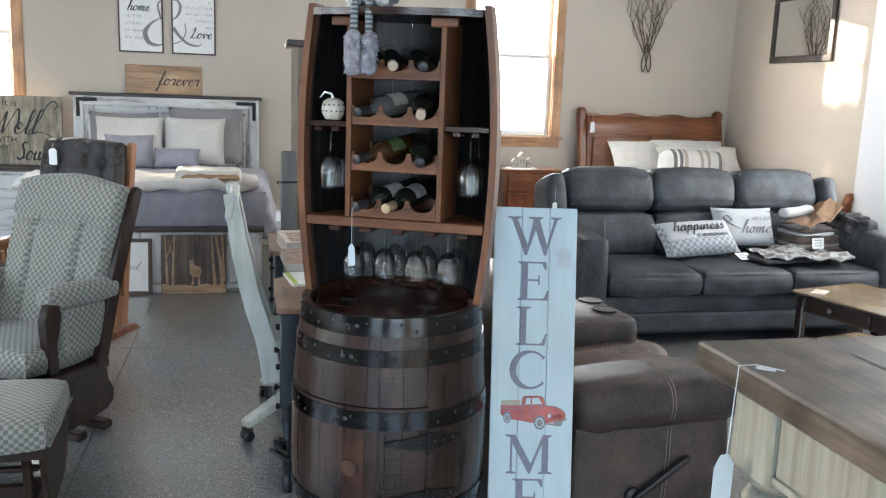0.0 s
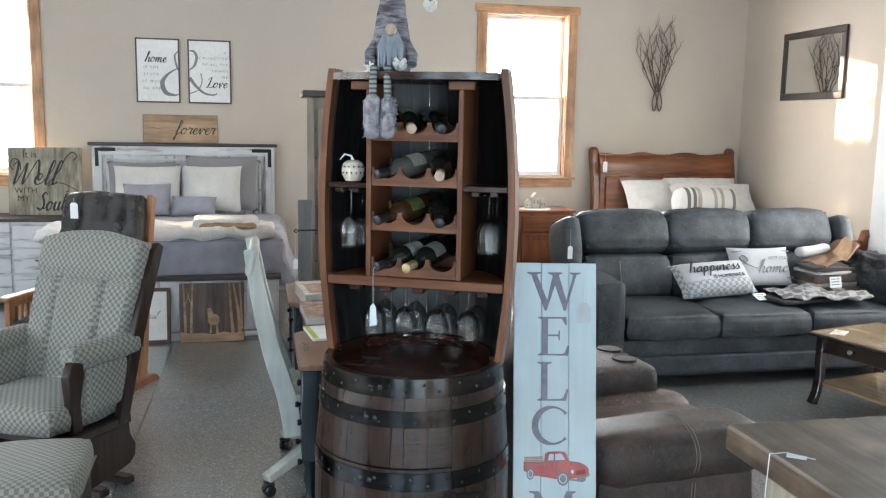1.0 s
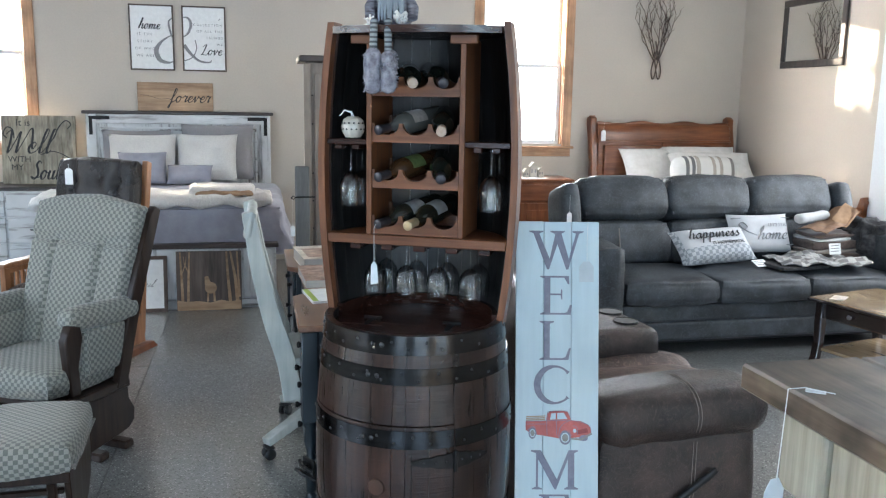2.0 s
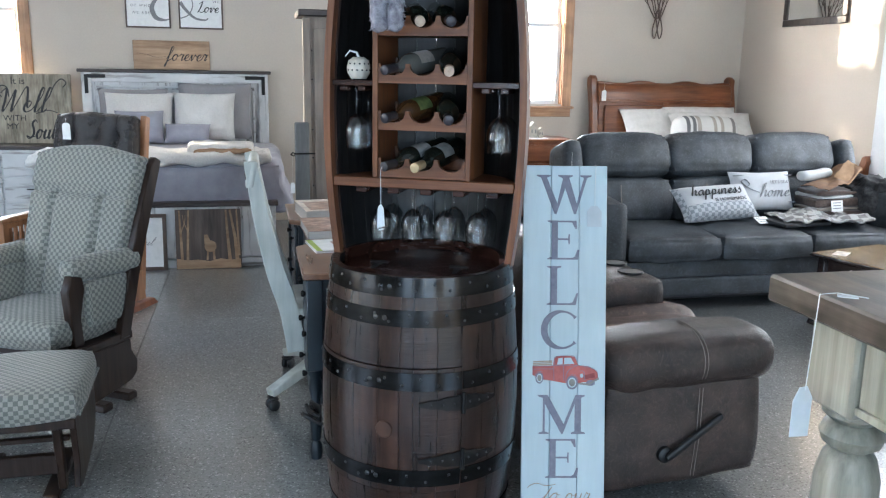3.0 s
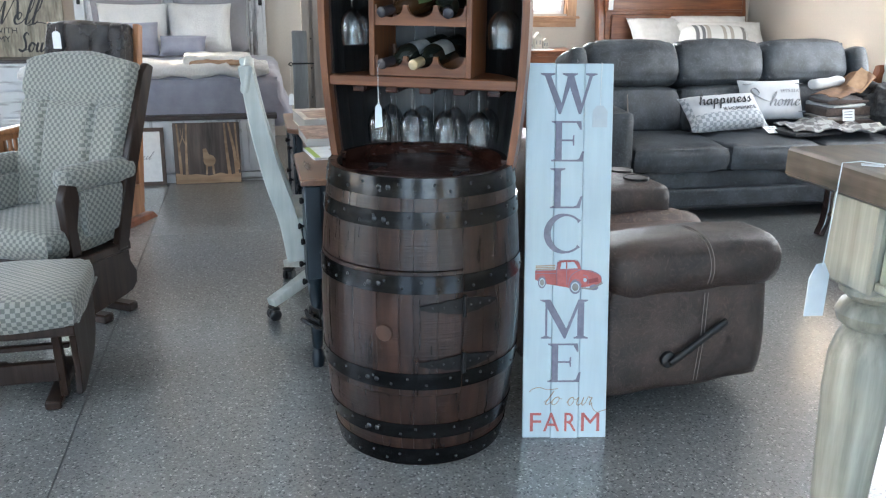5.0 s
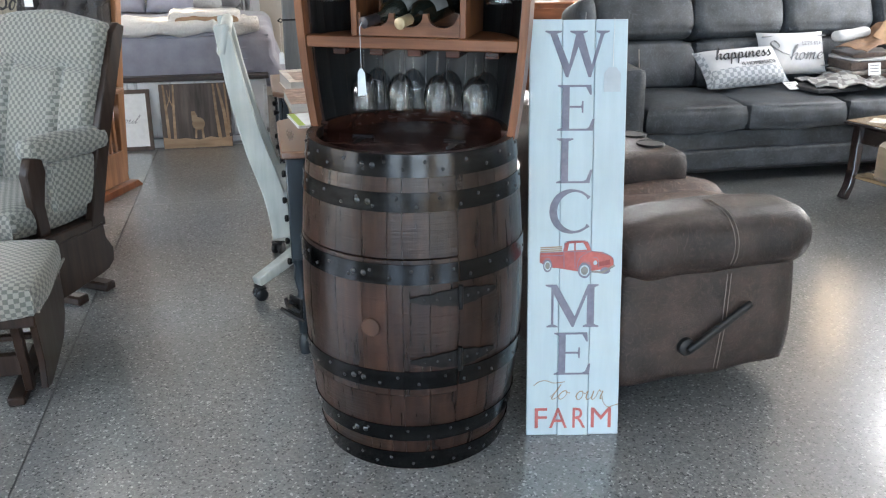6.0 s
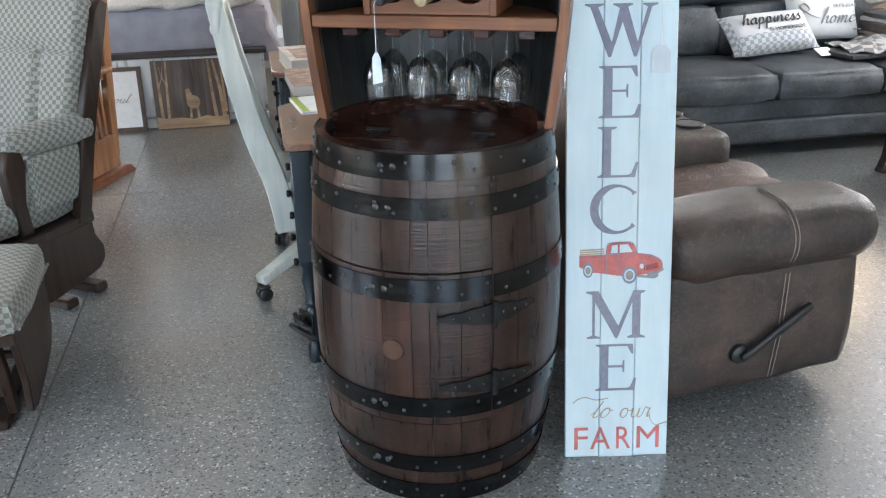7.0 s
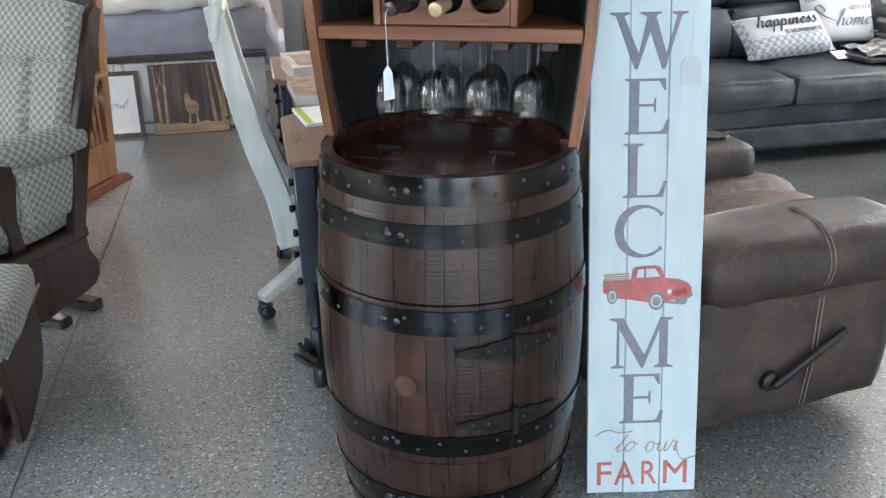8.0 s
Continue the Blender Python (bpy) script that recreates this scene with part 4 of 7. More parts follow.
# head of the lower barrel, planks with two small hinges
PL = [-0.27, -0.155, -0.045, 0.07, 0.17, 0.27]
for y0, y1 in zip(PL, PL[1:]):
    pts = []
    rr = 0.266
    for y in np.linspace(y0 + 0.0012, y1 - 0.0012, 7):
        pts.append((math.sqrt(max(0.0004, rr * rr - y * y)), y))
    poly = pts + [(-x, y) for x, y in reversed(pts)]
    bm = bmesh.new()
    f = bm.faces.new([bm.verts.new((x, y, 0.886)) for x, y in poly])
    ext = bmesh.ops.extrude_face_region(bm, geom=[f])
    bmesh.ops.translate(bm, vec=(0, 0, 0.02), verts=[g for g in ext["geom"] if isinstance(g, bmesh.types.BMVert)])
    bmesh.ops.recalc_face_normals(bm, faces=bm.faces)
    part("head_plank", bm, HEAD, cabinet, "dark red-brown head plank")
for sx in (-0.145, 0.125):
    part("lid_hinge", join(box(sx - 0.030, sx + 0.030, -0.010, 0.010, 0.9062, 0.910, 0.001), tube([(sx - 0.030, 0.0, 0.911), (sx + 0.030, 0.0, 0.911)], 0.0045, 8),
                           moved(prism([(-0.014, 0.0), (0.014, 0.0), (0.009, 0.03), (0.011, 0.045), (0.004, 0.075), (-0.004, 0.075), (-0.011, 0.045), (-0.009, 0.03)], -0.003, 0.0, 0.0), sx, -0.006, 0.9062, rx=90)), IRON, cabinet, "small black hinge")
# croze ring standing behind the head
part("croze_ring", stave(92, 268, 0.906, 0.946, base=-0.02, thick=0.022, out=-0.010, n=2, k=24, gap=0), HEAD, cabinet)

# upper half barrel
UP = 0.925
YF = 0.03
for i in range(13):
    a = 95 + 170 * i / 13
    part("back_stave", stave(a, a + 170 / 13, UP + 0.005, UP + BARREL_H - 0.02, base=UP - 0.005, n=8), (STAVE, STAVE_INSIDE), cabinet)
for s in (-1, 1):
    bm = bmesh.new()
    rows = []
    for i in range(19):
        z = UP - 0.01 + (BARREL_H + 0.016) * i / 18
        r = barrel_r(z, UP - 0.005)
        rows.append([bm.verts.new((s * (r + dx), y, z)) for dx, y in ((0.004, YF - 0.045), (0.004, YF + 0.03), (-0.018, YF + 0.03), (-0.018, YF - 0.045))])
    for a, b in zip(rows, rows[1:]):
        for q in range(4):
            bm.faces.new((a[q], a[(q + 1) % 4], b[(q + 1) % 4], b[q]))
    bm.faces.new(rows[0])
    bm.faces.new(rows[-1][::-1])
    bmesh.ops.recalc_face_normals(bm, faces=bm.faces)
    part("side_rail", bm, RACK_UP, cabinet, "lighter brown cut stave edge")
R_TOP = R_HEAD - 0.019
top_half = math.sqrt(R_TOP ** 2 - 0.03 ** 2)
top_line = [(x, -0.03 - 0.055 * (1 - (x / top_half) ** 2)) for x in np.linspace(-top_half, top_half, 17)] + [(R_TOP * math.cos(a), R_TOP * math.sin(a)) for a in np.linspace(0.05, math.pi - 0.05, 21)]
bm = bmesh.new()
f = bm.faces.new([bm.verts.new((x, y, UP + BARREL_H - 0.03)) for x, y in top_line])
ext = bmesh.ops.extrude_face_region(bm, geom=[f])
bmesh.ops.translate(bm, vec=(0, 0, 0.022), verts=[g for g in ext["geom"] if isinstance(g, bmesh.types.BMVert)])
bmesh.ops.recalc_face_normals(bm, faces=bm.faces)
part("top_board", bm, HEAD, cabinet, "dark bow-fronted top board")
part("main_shelf", join(half_disc(0.292, YF, 1.170, 1.188), box(-0.298, 0.298, YF - 0.045, YF, 1.160, 1.192, 0.003)), RACK, cabinet, "brown oak shelf")
RX0, RX1 = -0.166, 0.158
for x0, x1 in ((RX0, RX0 + 0.018), (RX1 - 0.018, RX1)):
    part("rack_side", box(x0, x1, YF - 0.04, YF + 0.19, 1.192, 1.822, 0.002), RACK_UP, cabinet, "brown oak upright")
for xa, xb in ((RX0 - 0.05, RX0 + 0.018), (RX1 - 0.05, RX1 + 0.035)):
    part("rack_head", box(xa, xb, YF - 0.047, YF - 0.02, 1.80, 1.827, 0.002), RACK, cabinet)


def scalloped(w, h, y0, y1, cols=3):
    pts = [(-w / 2, 0), (w / 2, 0), (w / 2, h)]
    pitch = w / cols
    for c in reversed(range(cols)):
        cx = -w / 2 + pitch * (c + 0.5)
        for k in range(13):
            a = math.pi * k / 12
            pts.append((cx + 0.041 * math.cos(a), h - 0.036 * math.sin(a) ** 0.8))
    pts.append((-w / 2, h))
    return prism(pts, y0, y1)


ROWS_Z = (1.194, 1.345, 1.492, 1.638)
for z in ROWS_Z:
    w = RX1 - RX0 - 0.037
    part("bottle_rail", moved(scalloped(w, 0.060, YF - 0.034, YF - 0.016), (RX0 + RX1) / 2, 0, z), RACK, cabinet, "scalloped oak bottle rail")
    part("bottle_rail", moved(scalloped(w, 0.072, YF + 0.155, YF + 0.172), (RX0 + RX1) / 2, 0, z + 0.01), RACK, cabinet)
    part("rack_floor", box(RX0 + 0.018, RX1 - 0.018, YF - 0.016, YF + 0.155, z, z + 0.006, 0.001), RACK, cabinet)
for s in (-1, 1):
    xa, xb = (-0.302, RX0) if s < 0 else (RX1, 0.302)
    part("side_shelf", join(box(xa, xb, YF - 0.036, YF + 0.07, 1.482, 1.500, 0.002)), HEAD, cabinet, "dark side shelf")
    for k in range(2):
        xm = (xa + xb) / 2
        part("glass_holder", box(xm - 0.045 + 0.06 * k, xm - 0.02 + 0.06 * k, YF - 0.03, YF + 0.12, 1.466, 1.482, 0.002), HEAD, cabinet)
for k in range(5):
    x = -0.207 + 0.1085 * k
    part("glass_holder", box(x - 0.019, x + 0.019, YF - 0.03, YF + 0.16, 1.140, 1.160, 0.002), HEAD, cabinet)

# contents of the cabinet, placed in its frame
CABM = pose(*CAB, 0, 0, CAB_TURN)


def in_cab(x, y, z, rx=0, ry=0, rz=0):
    return CABM @ pose(x, y, z, rx, ry, rz)


def bottle(label, glass, cap, wrap=None):
    b = new("wine_bottle")
    tagged(b, label, "bottle", "wine bottles in the rack")
    part("glass_body", lathe([(0.0, 0.006), (0.030, 0.0), (0.0365, 0.006), (0.0372, 0.10), (0.0372, 0.185), (0.033, 0.205), (0.020, 0.225), (0.0145, 0.238), (0.0135, 0.275), (0.0135, 0.300), (0.0, 0.300)], 28), glass, b)
    part("capsule", lathe([(0.0140, 0.255), (0.0148, 0.256), (0.0148, 0.296), (0.0160, 0.297), (0.0160, 0.308), (0.013, 0.310), (0.0, 0.310)], 20), cap, b)
    if wrap:
        lab = bmesh.new()
        rows = [[lab.verts.new((r * math.cos(radians(a)), r * math.sin(radians(a)), z)) for r in (0.0373, 0.0378)] for a in range(5, 126, 10) for z in (0.10, 0.168)]
        for p, q in zip(range(0, len(rows) - 2, 2), range(2, len(rows), 2)):
            for k in (0, 1):
                lab.faces.new((rows[p][k], rows[q][k], rows[q + 1][k], rows[p + 1][k]))
        bmesh.ops.recalc_face_normals(lab, faces=lab.faces)
        part("bottle_label", lab, wrap, b, "paper label")
    return b


def lay(b, col, row, yaw=0.0, tilt=0.0, out=0.0, lift=0.0):
    x = (RX0 + RX1) / 2 + (col - 1) * (RX1 - RX0 - 0.037) / 3
    neck = 0.285
    m = in_cab(x, YF - 0.075 - out, ROWS_Z[row] + 0.043 + lift) @ pose(0, 0, 0, 0, 0, yaw) @ pose(0, 0, 0, 90 + tilt) @ pose(0, 0, -neck)
    b.matrix_basis = m
    return b


dark_lab = "dark green wine bottle lying in the barrel rack"
lay(bottle("dark wine bottle with a pale cork", BOTTLE, CORK, LABEL_GREY), 1, 3, yaw=20, tilt=8)
lay(bottle(dark_lab, BOTTLE, CAP_DARK), 2, 3, yaw=22, tilt=8)
lay(bottle(dark_lab, BOTTLE, CAP_DARK), 0, 3, yaw=12, tilt=8)
lay(bottle("smoky clear wine bottle with a dark capsule", BOTTLE_CLEAR, CAP_DARK, TAUPE), 0, 2, yaw=-24, tilt=8)
lay(bottle("dark wine bottle with a pale cork", BOTTLE, CORK), 2, 2, yaw=12, tilt=8)
lay(bottle("brown wine bottle with a green label", BOTTLE_AMBER, CAP_DARK, PRINT_GREEN), 0, 1, yaw=-22, tilt=8)
lay(bottle(dark_lab, BOTTLE, CAP_DARK), 2, 1, yaw=14, tilt=8)
lay(bottle("dark wine bottle holding a price tag", BOTTLE, CAP_DARK, LABEL_GREY), 0, 0, yaw=-24, tilt=8)
lay(bottle("dark wine bottle with a gold capsule", BOTTLE, GOLD, LABEL_GREY), 1, 0, yaw=-14, tilt=8)

goblet_bm = lathe([(0.0, 0.0), (0.034, 0.0015), (0.034, -0.001), (0.006, -0.006), (0.0035, -0.012), (0.0033, -0.070), (0.006, -0.080), (0.020, -0.089), (0.0335, -0.108), (0.0392, -0.130), (0.0385, -0.155), (0.0345, -0.192),
                   (0.0338, -0.192), (0.0377, -0.155), (0.0384, -0.130), (0.0327, -0.109), (0.0194, -0.0905), (0.005, -0.0825), (0.0, -0.082)], 40)
goblet = new("wine_glass")
tagged(goblet, "clear stemmed wine glass hanging upside down by its foot", "glass", "hanging wine glasses")
part("glass_bowl", goblet_bm, GLASS, goblet)
goblet.matrix_basis = in_cab(-0.153, YF + 0.02, 1.166)
for k in range(4):
    for j in range(2):
        if k or j:
            copy_thing(goblet, in_cab(-0.153 + 0.1085 * k + 0.010 * j, YF + 0.02 + 0.095 * j, 1.166))
for x in (-0.232, 0.238):
    for j in range(2):
        copy_thing(goblet, in_cab(x + 0.012 * j, YF + 0.0 + 0.08 * j, 1.473))

# ---- the welcome board ----
SA, SB = Vector((1.086, 2.547, 0.0)), Vector((1.366, 2.495, 0.0))
SU = (Vector((1.13, 2.80, 1.226)) - SA).normalized()
SX = (SB - SA).normalized()
SN = SX.cross(SU).normalized()
SU = SN.cross(SX)
SM = Matrix(((SX.x, -SN.x, SU.x, SA.x), (SX.y, -SN.y, SU.y, SA.y), (SX.z, -SN.z, SU.z, SA.z), (0, 0, 0, 1)))
SW, SH = 0.285, 1.252
board = thing("welcome_sign", 0, 0, 0, 0, "tall white plank welcome sign leaning beside the barrel", "sign")
board.matrix_basis = SM
for i in range(3):
    part("plank", box(SW / 3 * i + 0.0006, SW / 3 * (i + 1) - 0.0006, 0.0, 0.018, 0.0 + (0.002 if i != 1 else 0.0), SH - (0.001 if i == 1 else 0), 0.0016), WHITEWASH, board)
part("batten", join(box(0.02, SW - 0.02, 0.018, 0.034, 0.18, 0.23), box(0.02, SW - 0.02, 0.018, 0.034, 1.0, 1.05)), PLANK, board)
INKY0, INKY1 = -0.0012, 0.0004
CHERRY_RED = material("dark_red_ink", (0.24, 0.045, 0.045), (0.31, 0.07, 0.065), scale=60, rough=0.55, bump=0.05)


def serif_letter(ch, w, h):
    """A roman capital cut in one piece, its lower left corner at the origin."""
    T, s, a, m, c = 0.021, 0.006, 0.014, w - 0.035, w / 2
    if ch == "C":
        pts, ws = [], []
        for k in range(33):
            q = radians(40 + 278 * k / 32)
            pts.append((c + (c - 0.006) * 1.06 * math.cos(q), h / 2 + (h / 2 - 0.004) * math.sin(q)))
            ws.append(0.007 + 0.016 * max(0.0, -math.cos(q)) ** 0.8 + (0.007 if k in (0, 32) else 0))
        return stroke(pts, ws, INKY0, INKY1)
    if ch == "E":
        out = [(0, 0), (w, 0), (w + 0.004, 0.034), (w - 0.002, 0.034), (w - 0.012, s + 0.004), (w - 0.020, s), (a + T, s), (a + T, h * 0.5), (m, h * 0.5), (m + 0.002, h * 0.5 - 0.014), (m + 0.006, h * 0.5 - 0.014),
               (m + 0.006, h * 0.5 + 0.020), (m + 0.002, h * 0.5 + 0.020), (m, h * 0.5 + s), (a + T, h * 0.5 + s), (a + T, h - s), (w - 0.022, h - s), (w - 0.010, h - 0.028), (w - 0.005, h - 0.028), (w - 0.007, h), (0, h), (0, h - 0.004), (a, h - 0.009), (a, 0.009), (0, 0.004)]
    elif ch == "L":
        out = [(0, 0), (w - 0.004, 0), (w + 0.004, 0.040), (w - 0.002, 0.040), (w - 0.014, s + 0.004), (w - 0.024, s), (a + T, s), (a + T, h - 0.009), (a + T + 0.014, h - 0.004), (a + T + 0.014, h), (0, h), (0, h - 0.004), (a, h - 0.009), (a, 0.009), (0, 0.004)]
    elif ch == "M":
        out = [(0, 0), (0.034, 0), (0.034, 0.004), (0.0205, 0.009), (0.0205, h - 0.030), (c - 0.002, 0), (c + 0.003, 0), (w - 0.036, h - 0.030), (w - 0.036, 0.009), (w - 0.048, 0.004), (w - 0.048, 0), (w, 0), (w, 0.004), (w - 0.014, 0.009),
               (w - 0.014, h - 0.009), (w - 0.002, h - 0.004), (w - 0.002, h), (w - 0.034, h), (c + 0.006, 0.034), (0.030, h), (-0.004, h), (-0.004, h - 0.004), (0.0135, h - 0.010), (0.0135, 0.009), (0, 0.004)]
    else:
        out = [(0, h), (0.048, h), (0.048, h - 0.004), (0.034, h - 0.009), (0.070, 0.036), (0.0885, h - 0.012), (0.085, h - 0.009), (0.072, h - 0.004), (0.072, h), (0.122, h), (0.122, h - 0.004), (0.110, h - 0.009), (0.136, 0.036), (0.160, h - 0.009),
               (0.148, h - 0.004), (0.148, h), (0.186, h), (0.186, h - 0.004), (0.171, h - 0.009), (0.134, 0), (0.127, 0), (0.0965, h - 0.045), (0.068, 0), (0.061, 0), (0.014, h - 0.009), (0, h - 0.004)]
    return prism(out, INKY0, INKY1)


LET = [("W", 0.045, 0.186, 1.088), ("E", 0.083, 0.105, 0.934), ("L", 0.082, 0.103, 0.780), ("C", 0.072, 0.126, 0.630), ("M", 0.059, 0.158, 0.343), ("E", 0.083, 0.108, 0.194)]
for ch, x, w, z in LET:
    part("letter", moved(serif_letter(ch, w, 0.132), x, 0, z), INK, board, "slate grey serif letter", sharp=20)
for ch, x0, x1 in (("F", 0.026, 0.064), ("A", 0.071, 0.126), ("R", 0.143, 0.183), ("M", 0.200, 0.262)):
    part("letter", moved(to_box(words(ch, 0.083), x0, x1, 0.024, 0.088), 0, -0.0004, 0), RED_INK, board, "red capital letter")
part("lettering", moved(script("to", 0.062, 0.027, 0.0016, 0.0036, lean=0.35), 0.103, 0, 0.116), TAN_INK, board, "tan script word")
part("lettering", moved(script("our", 0.086, 0.027, 0.0016, 0.0036, lean=0.2), 0.193, 0, 0.114), TAN_INK, board, "tan script word")
for way in ([(0.022, 0.160), (0.034, 0.170), (0.056, 0.176), (0.084, 0.168), (0.118, 0.172)], [(0.232, 0.128), (0.238, 0.104), (0.252, 0.090), (0.268, 0.094), (0.284, 0.099)]):
    part("flourish", stroke(curve2(way, 6), 0.0018, INKY0 - 0.001, INKY1), TAN_INK, board, "thin tan pen flourish")


def ring(cx, cz, r, y0, y1, n=24, flat=1.0):
    return prism([(cx + r * flat * math.cos(2 * math.pi * k / n), cz + r * math.sin(2 * math.pi * k / n)) for k in range(n)], y0, y1)


def tp(pts):
    """A point of the painted truck, whose outline is 274 wide and 140 high, on the board."""
    return [(0.0346 + x * 0.000832, 0.6082 - y * 0.000811) for x, y in pts]


def painted(name, pts, lift, ink, parent, label=""):
    return part(name, prism(tp(pts), -0.0012 - lift, 0.0004), ink, parent, label, sharp=20)


truck = painted("painted_truck", [(2, 43), (86, 41), (90, 13), (102, 2), (154, 0), (174, 5), (188, 39), (227, 43), (254, 55), (268, 70), (270, 95), (242, 107), (192, 113), (138, 115), (72, 103), (46, 100), (14, 87), (2, 80)], 0, RED_INK, board, "red painted pickup truck")
painted("painted_window", [(102, 37), (107, 11), (125, 9), (125, 36)], 0.0006, WHITEWASH, truck)
painted("painted_window", [(131, 9), (158, 8), (173, 34), (131, 36)], 0.0006, WHITEWASH, truck)
for k in range(3):
    painted("painted_rail", [(4, 23 + 7 * k), (82, 20 + 7 * k), (82, 25 + 7 * k), (4, 28 + 7 * k)], 0, TAN_INK, truck, "tan painted stake rail")
painted("painted_grille", [(209, 82), (255, 71), (258, 90), (212, 98)], 0.0006, CHERRY_RED, truck, "darker red grille")
painted("painted_bumper", [(188, 112), (228, 116), (272, 90), (275, 97), (230, 124), (190, 119)], 0.0016, LABEL_GREY, truck, "pale grey bumper")
for (wx, wz), r, flat in (((30, 93), 0.0195, 0.68), ((164, 112), 0.0235, 0.84), ((240, 113), 0.010, 1.5)):
    (cx, cz), = tp([(wx, wz)])
    pwh = part("painted_wheel", ring(cx, cz, r, -0.0020, 0.0004, flat=flat), INK, truck, "dark wheel")
    if r > 0.015:
        part("painted_whitewall", ring(cx, cz, r * 0.72, -0.0024, 0.0, flat=flat), WHITEWASH, pwh)
        part("painted_hub", ring(cx, cz, r * 0.54, -0.0028, 0.0, flat=flat), LABEL_GREY, pwh)
(hx, hz), = tp([(203, 83)])
part("painted_headlight", ring(hx, hz, 0.0068, -0.0020, 0.0, flat=0.85), WHITEWASH, truck)
for way in ([(2, 43), (86, 41), (90, 13), (102, 2), (154, 0), (174, 5), (188, 39)], [(86, 41), (190, 39)], [(128, 36), (130, 104)], [(88, 41), (90, 102)], [(4, 56), (86, 55)], [(188, 39), (160, 52), (142, 74), (136, 112)], [(188, 39), (230, 48), (258, 58)],
            [(196, 62), (212, 68), (216, 100)], [(150, 88), (164, 80), (180, 84), (190, 104)], [(10, 86), (22, 68), (38, 68), (48, 98)], [(227, 43), (254, 55), (268, 70), (270, 95)]):
    part("painted_line", stroke(curve2(tp(way), 3), 0.0015, -0.0021, -0.0010), INK, truck)
price = thing("price_tag", 0, 0, 0, 0, "white paper price tag on a string", "tag")
price.matrix_basis = SM
part("tag_paper", prism([(0.217, 1.046), (0.266, 1.046), (0.266, 1.098), (0.252, 1.116), (0.230, 1.116), (0.217, 1.098)], -0.004, -0.0028), TAG, price)
part("string", tube([(0.243, -0.003, 1.11), (0.243, -0.002, 1.17), (0.246, -0.001, SH + 0.002), (0.246, 0.012, SH + 0.004)], 0.0008, 5), PAPER, price)

# ---- the charcoal sofa ----
SOFA_X, SOFA_Y = 2.36, 4.98
sofa = thing("sofa", SOFA_X, SOFA_Y, 0, 0, "charcoal grey leather three-seat sofa with padded back", "sofa")
W3 = 0.675
XA = 0.20
part("base", rbox(XA + 1.5 * W3, 0.52, 0.205, 3 * W3 + 0.06, 0.92, 0.25, 0.03, n=6, wrinkle=0.004), GREY_LEATHER, sofa)
part("front_rail", rbox(XA + 1.5 * W3, 0.045, 0.155, 3 * W3, 0.05, 0.13, 0.02, n=6, wrinkle=0.004), GREY_LEATHER, sofa)
for i in range(3):
    cx = XA + W3 * (i + 0.5)
    part("seat_cushion", rbox(cx, 0.32, 0.415, W3 - 0.006, 0.66, 0.17, 0.06, n=12, puff=0.02, wrinkle=0.010, seed=i * 3), GREY_LEATHER, sofa)
    part("back_cushion", moved(rbox(0, 0, 0, W3 - 0.008, 0.20, 0.32, 0.075, n=14, puff=0.02, wrinkle=0.014, seed=i * 5 + 1), cx - 0.02, 0.77, 0.620, rx=-14), GREY_LEATHER, sofa)
    part("head_cushion", moved(rbox(0, 0, 0, W3 - 0.004, 0.27, 0.315, 0.10, n=14, puff=0.02, wrinkle=0.014, seed=i * 7 + 2), cx - 0.03, 0.86, 0.935, rx=-16), GREY_LEATHER, sofa)
    part("seam", tube([(cx - 0.1, 0.626, 0.52), (cx - 0.1, 0.645, 0.62), (cx - 0.1, 0.677, 0.75)], 0.004, 6), THREAD, sofa)
part("back_frame", rbox(XA + 1.5 * W3, 1.0, 0.58, 3 * W3 + 0.20, 0.16, 0.92, 0.06, n=8, wrinkle=0.006), GREY_LEATHER, sofa)
for s, x in ((-1, 0.095), (1, XA + 3 * W3 + 0.105)):
    part("armrest", rbox(x, 0.46, 0.40, 0.20, 0.94, 0.66, 0.055, n=10, puff=0.012, wrinkle=0.007, seed=s), GREY_LEATHER, sofa)
    part("wing", moved(rbox(0, 0, 0, 0.13, 0.40, 0.36, 0.06, n=8, puff=0.01, wrinkle=0.007, seed=s + 4), x - 0.03 - 0.02 * s, 0.86, 0.85, rx=-16), GREY_LEATHER, sofa)
for x in (0.08, XA + 3 * W3 + 0.12):
    for y in (0.08, 0.92):
        part("foot", box(x - 0.04, x + 0.04, y - 0.04, y + 0.04, 0, 0.09, 0.006), RUBBER, sofa)
part("plinth", box(0.12, XA + 3 * W3 + 0.08, 0.12, 0.92, 0.05, 0.10, 0.004), RUBBER, sofa, "black underside")

# ---- the brown reclining loveseat, seen from its arm ----
love = thing("recliner", 1.215, 2.605, 0, 6.5, "worn brown leather recliner with rolled arm and cup holder console", "recliner")
part("body", rbox(0.45, 0.66, 0.23, 0.80, 0.86, 0.33, 0.04, n=8, wrinkle=0.006), BROWN_LEATHER, love)
part("arm_panel", rbox(0.535, 0.135, 0.265, 0.67, 0.24, 0.41, 0.05, n=14, puff=0.008, wrinkle=0.010, seed=2.0), BROWN_LEATHER, love, "brown leather arm side")
roll = rbox(0.565, 0.145, 0.520, 0.73, 0.31, 0.205, 0.100, n=18, puff=0.006, wrinkle=0.010, seed=5.5)
part("arm_roll", roll, BROWN_LEATHER, love, "rolled padded arm top")
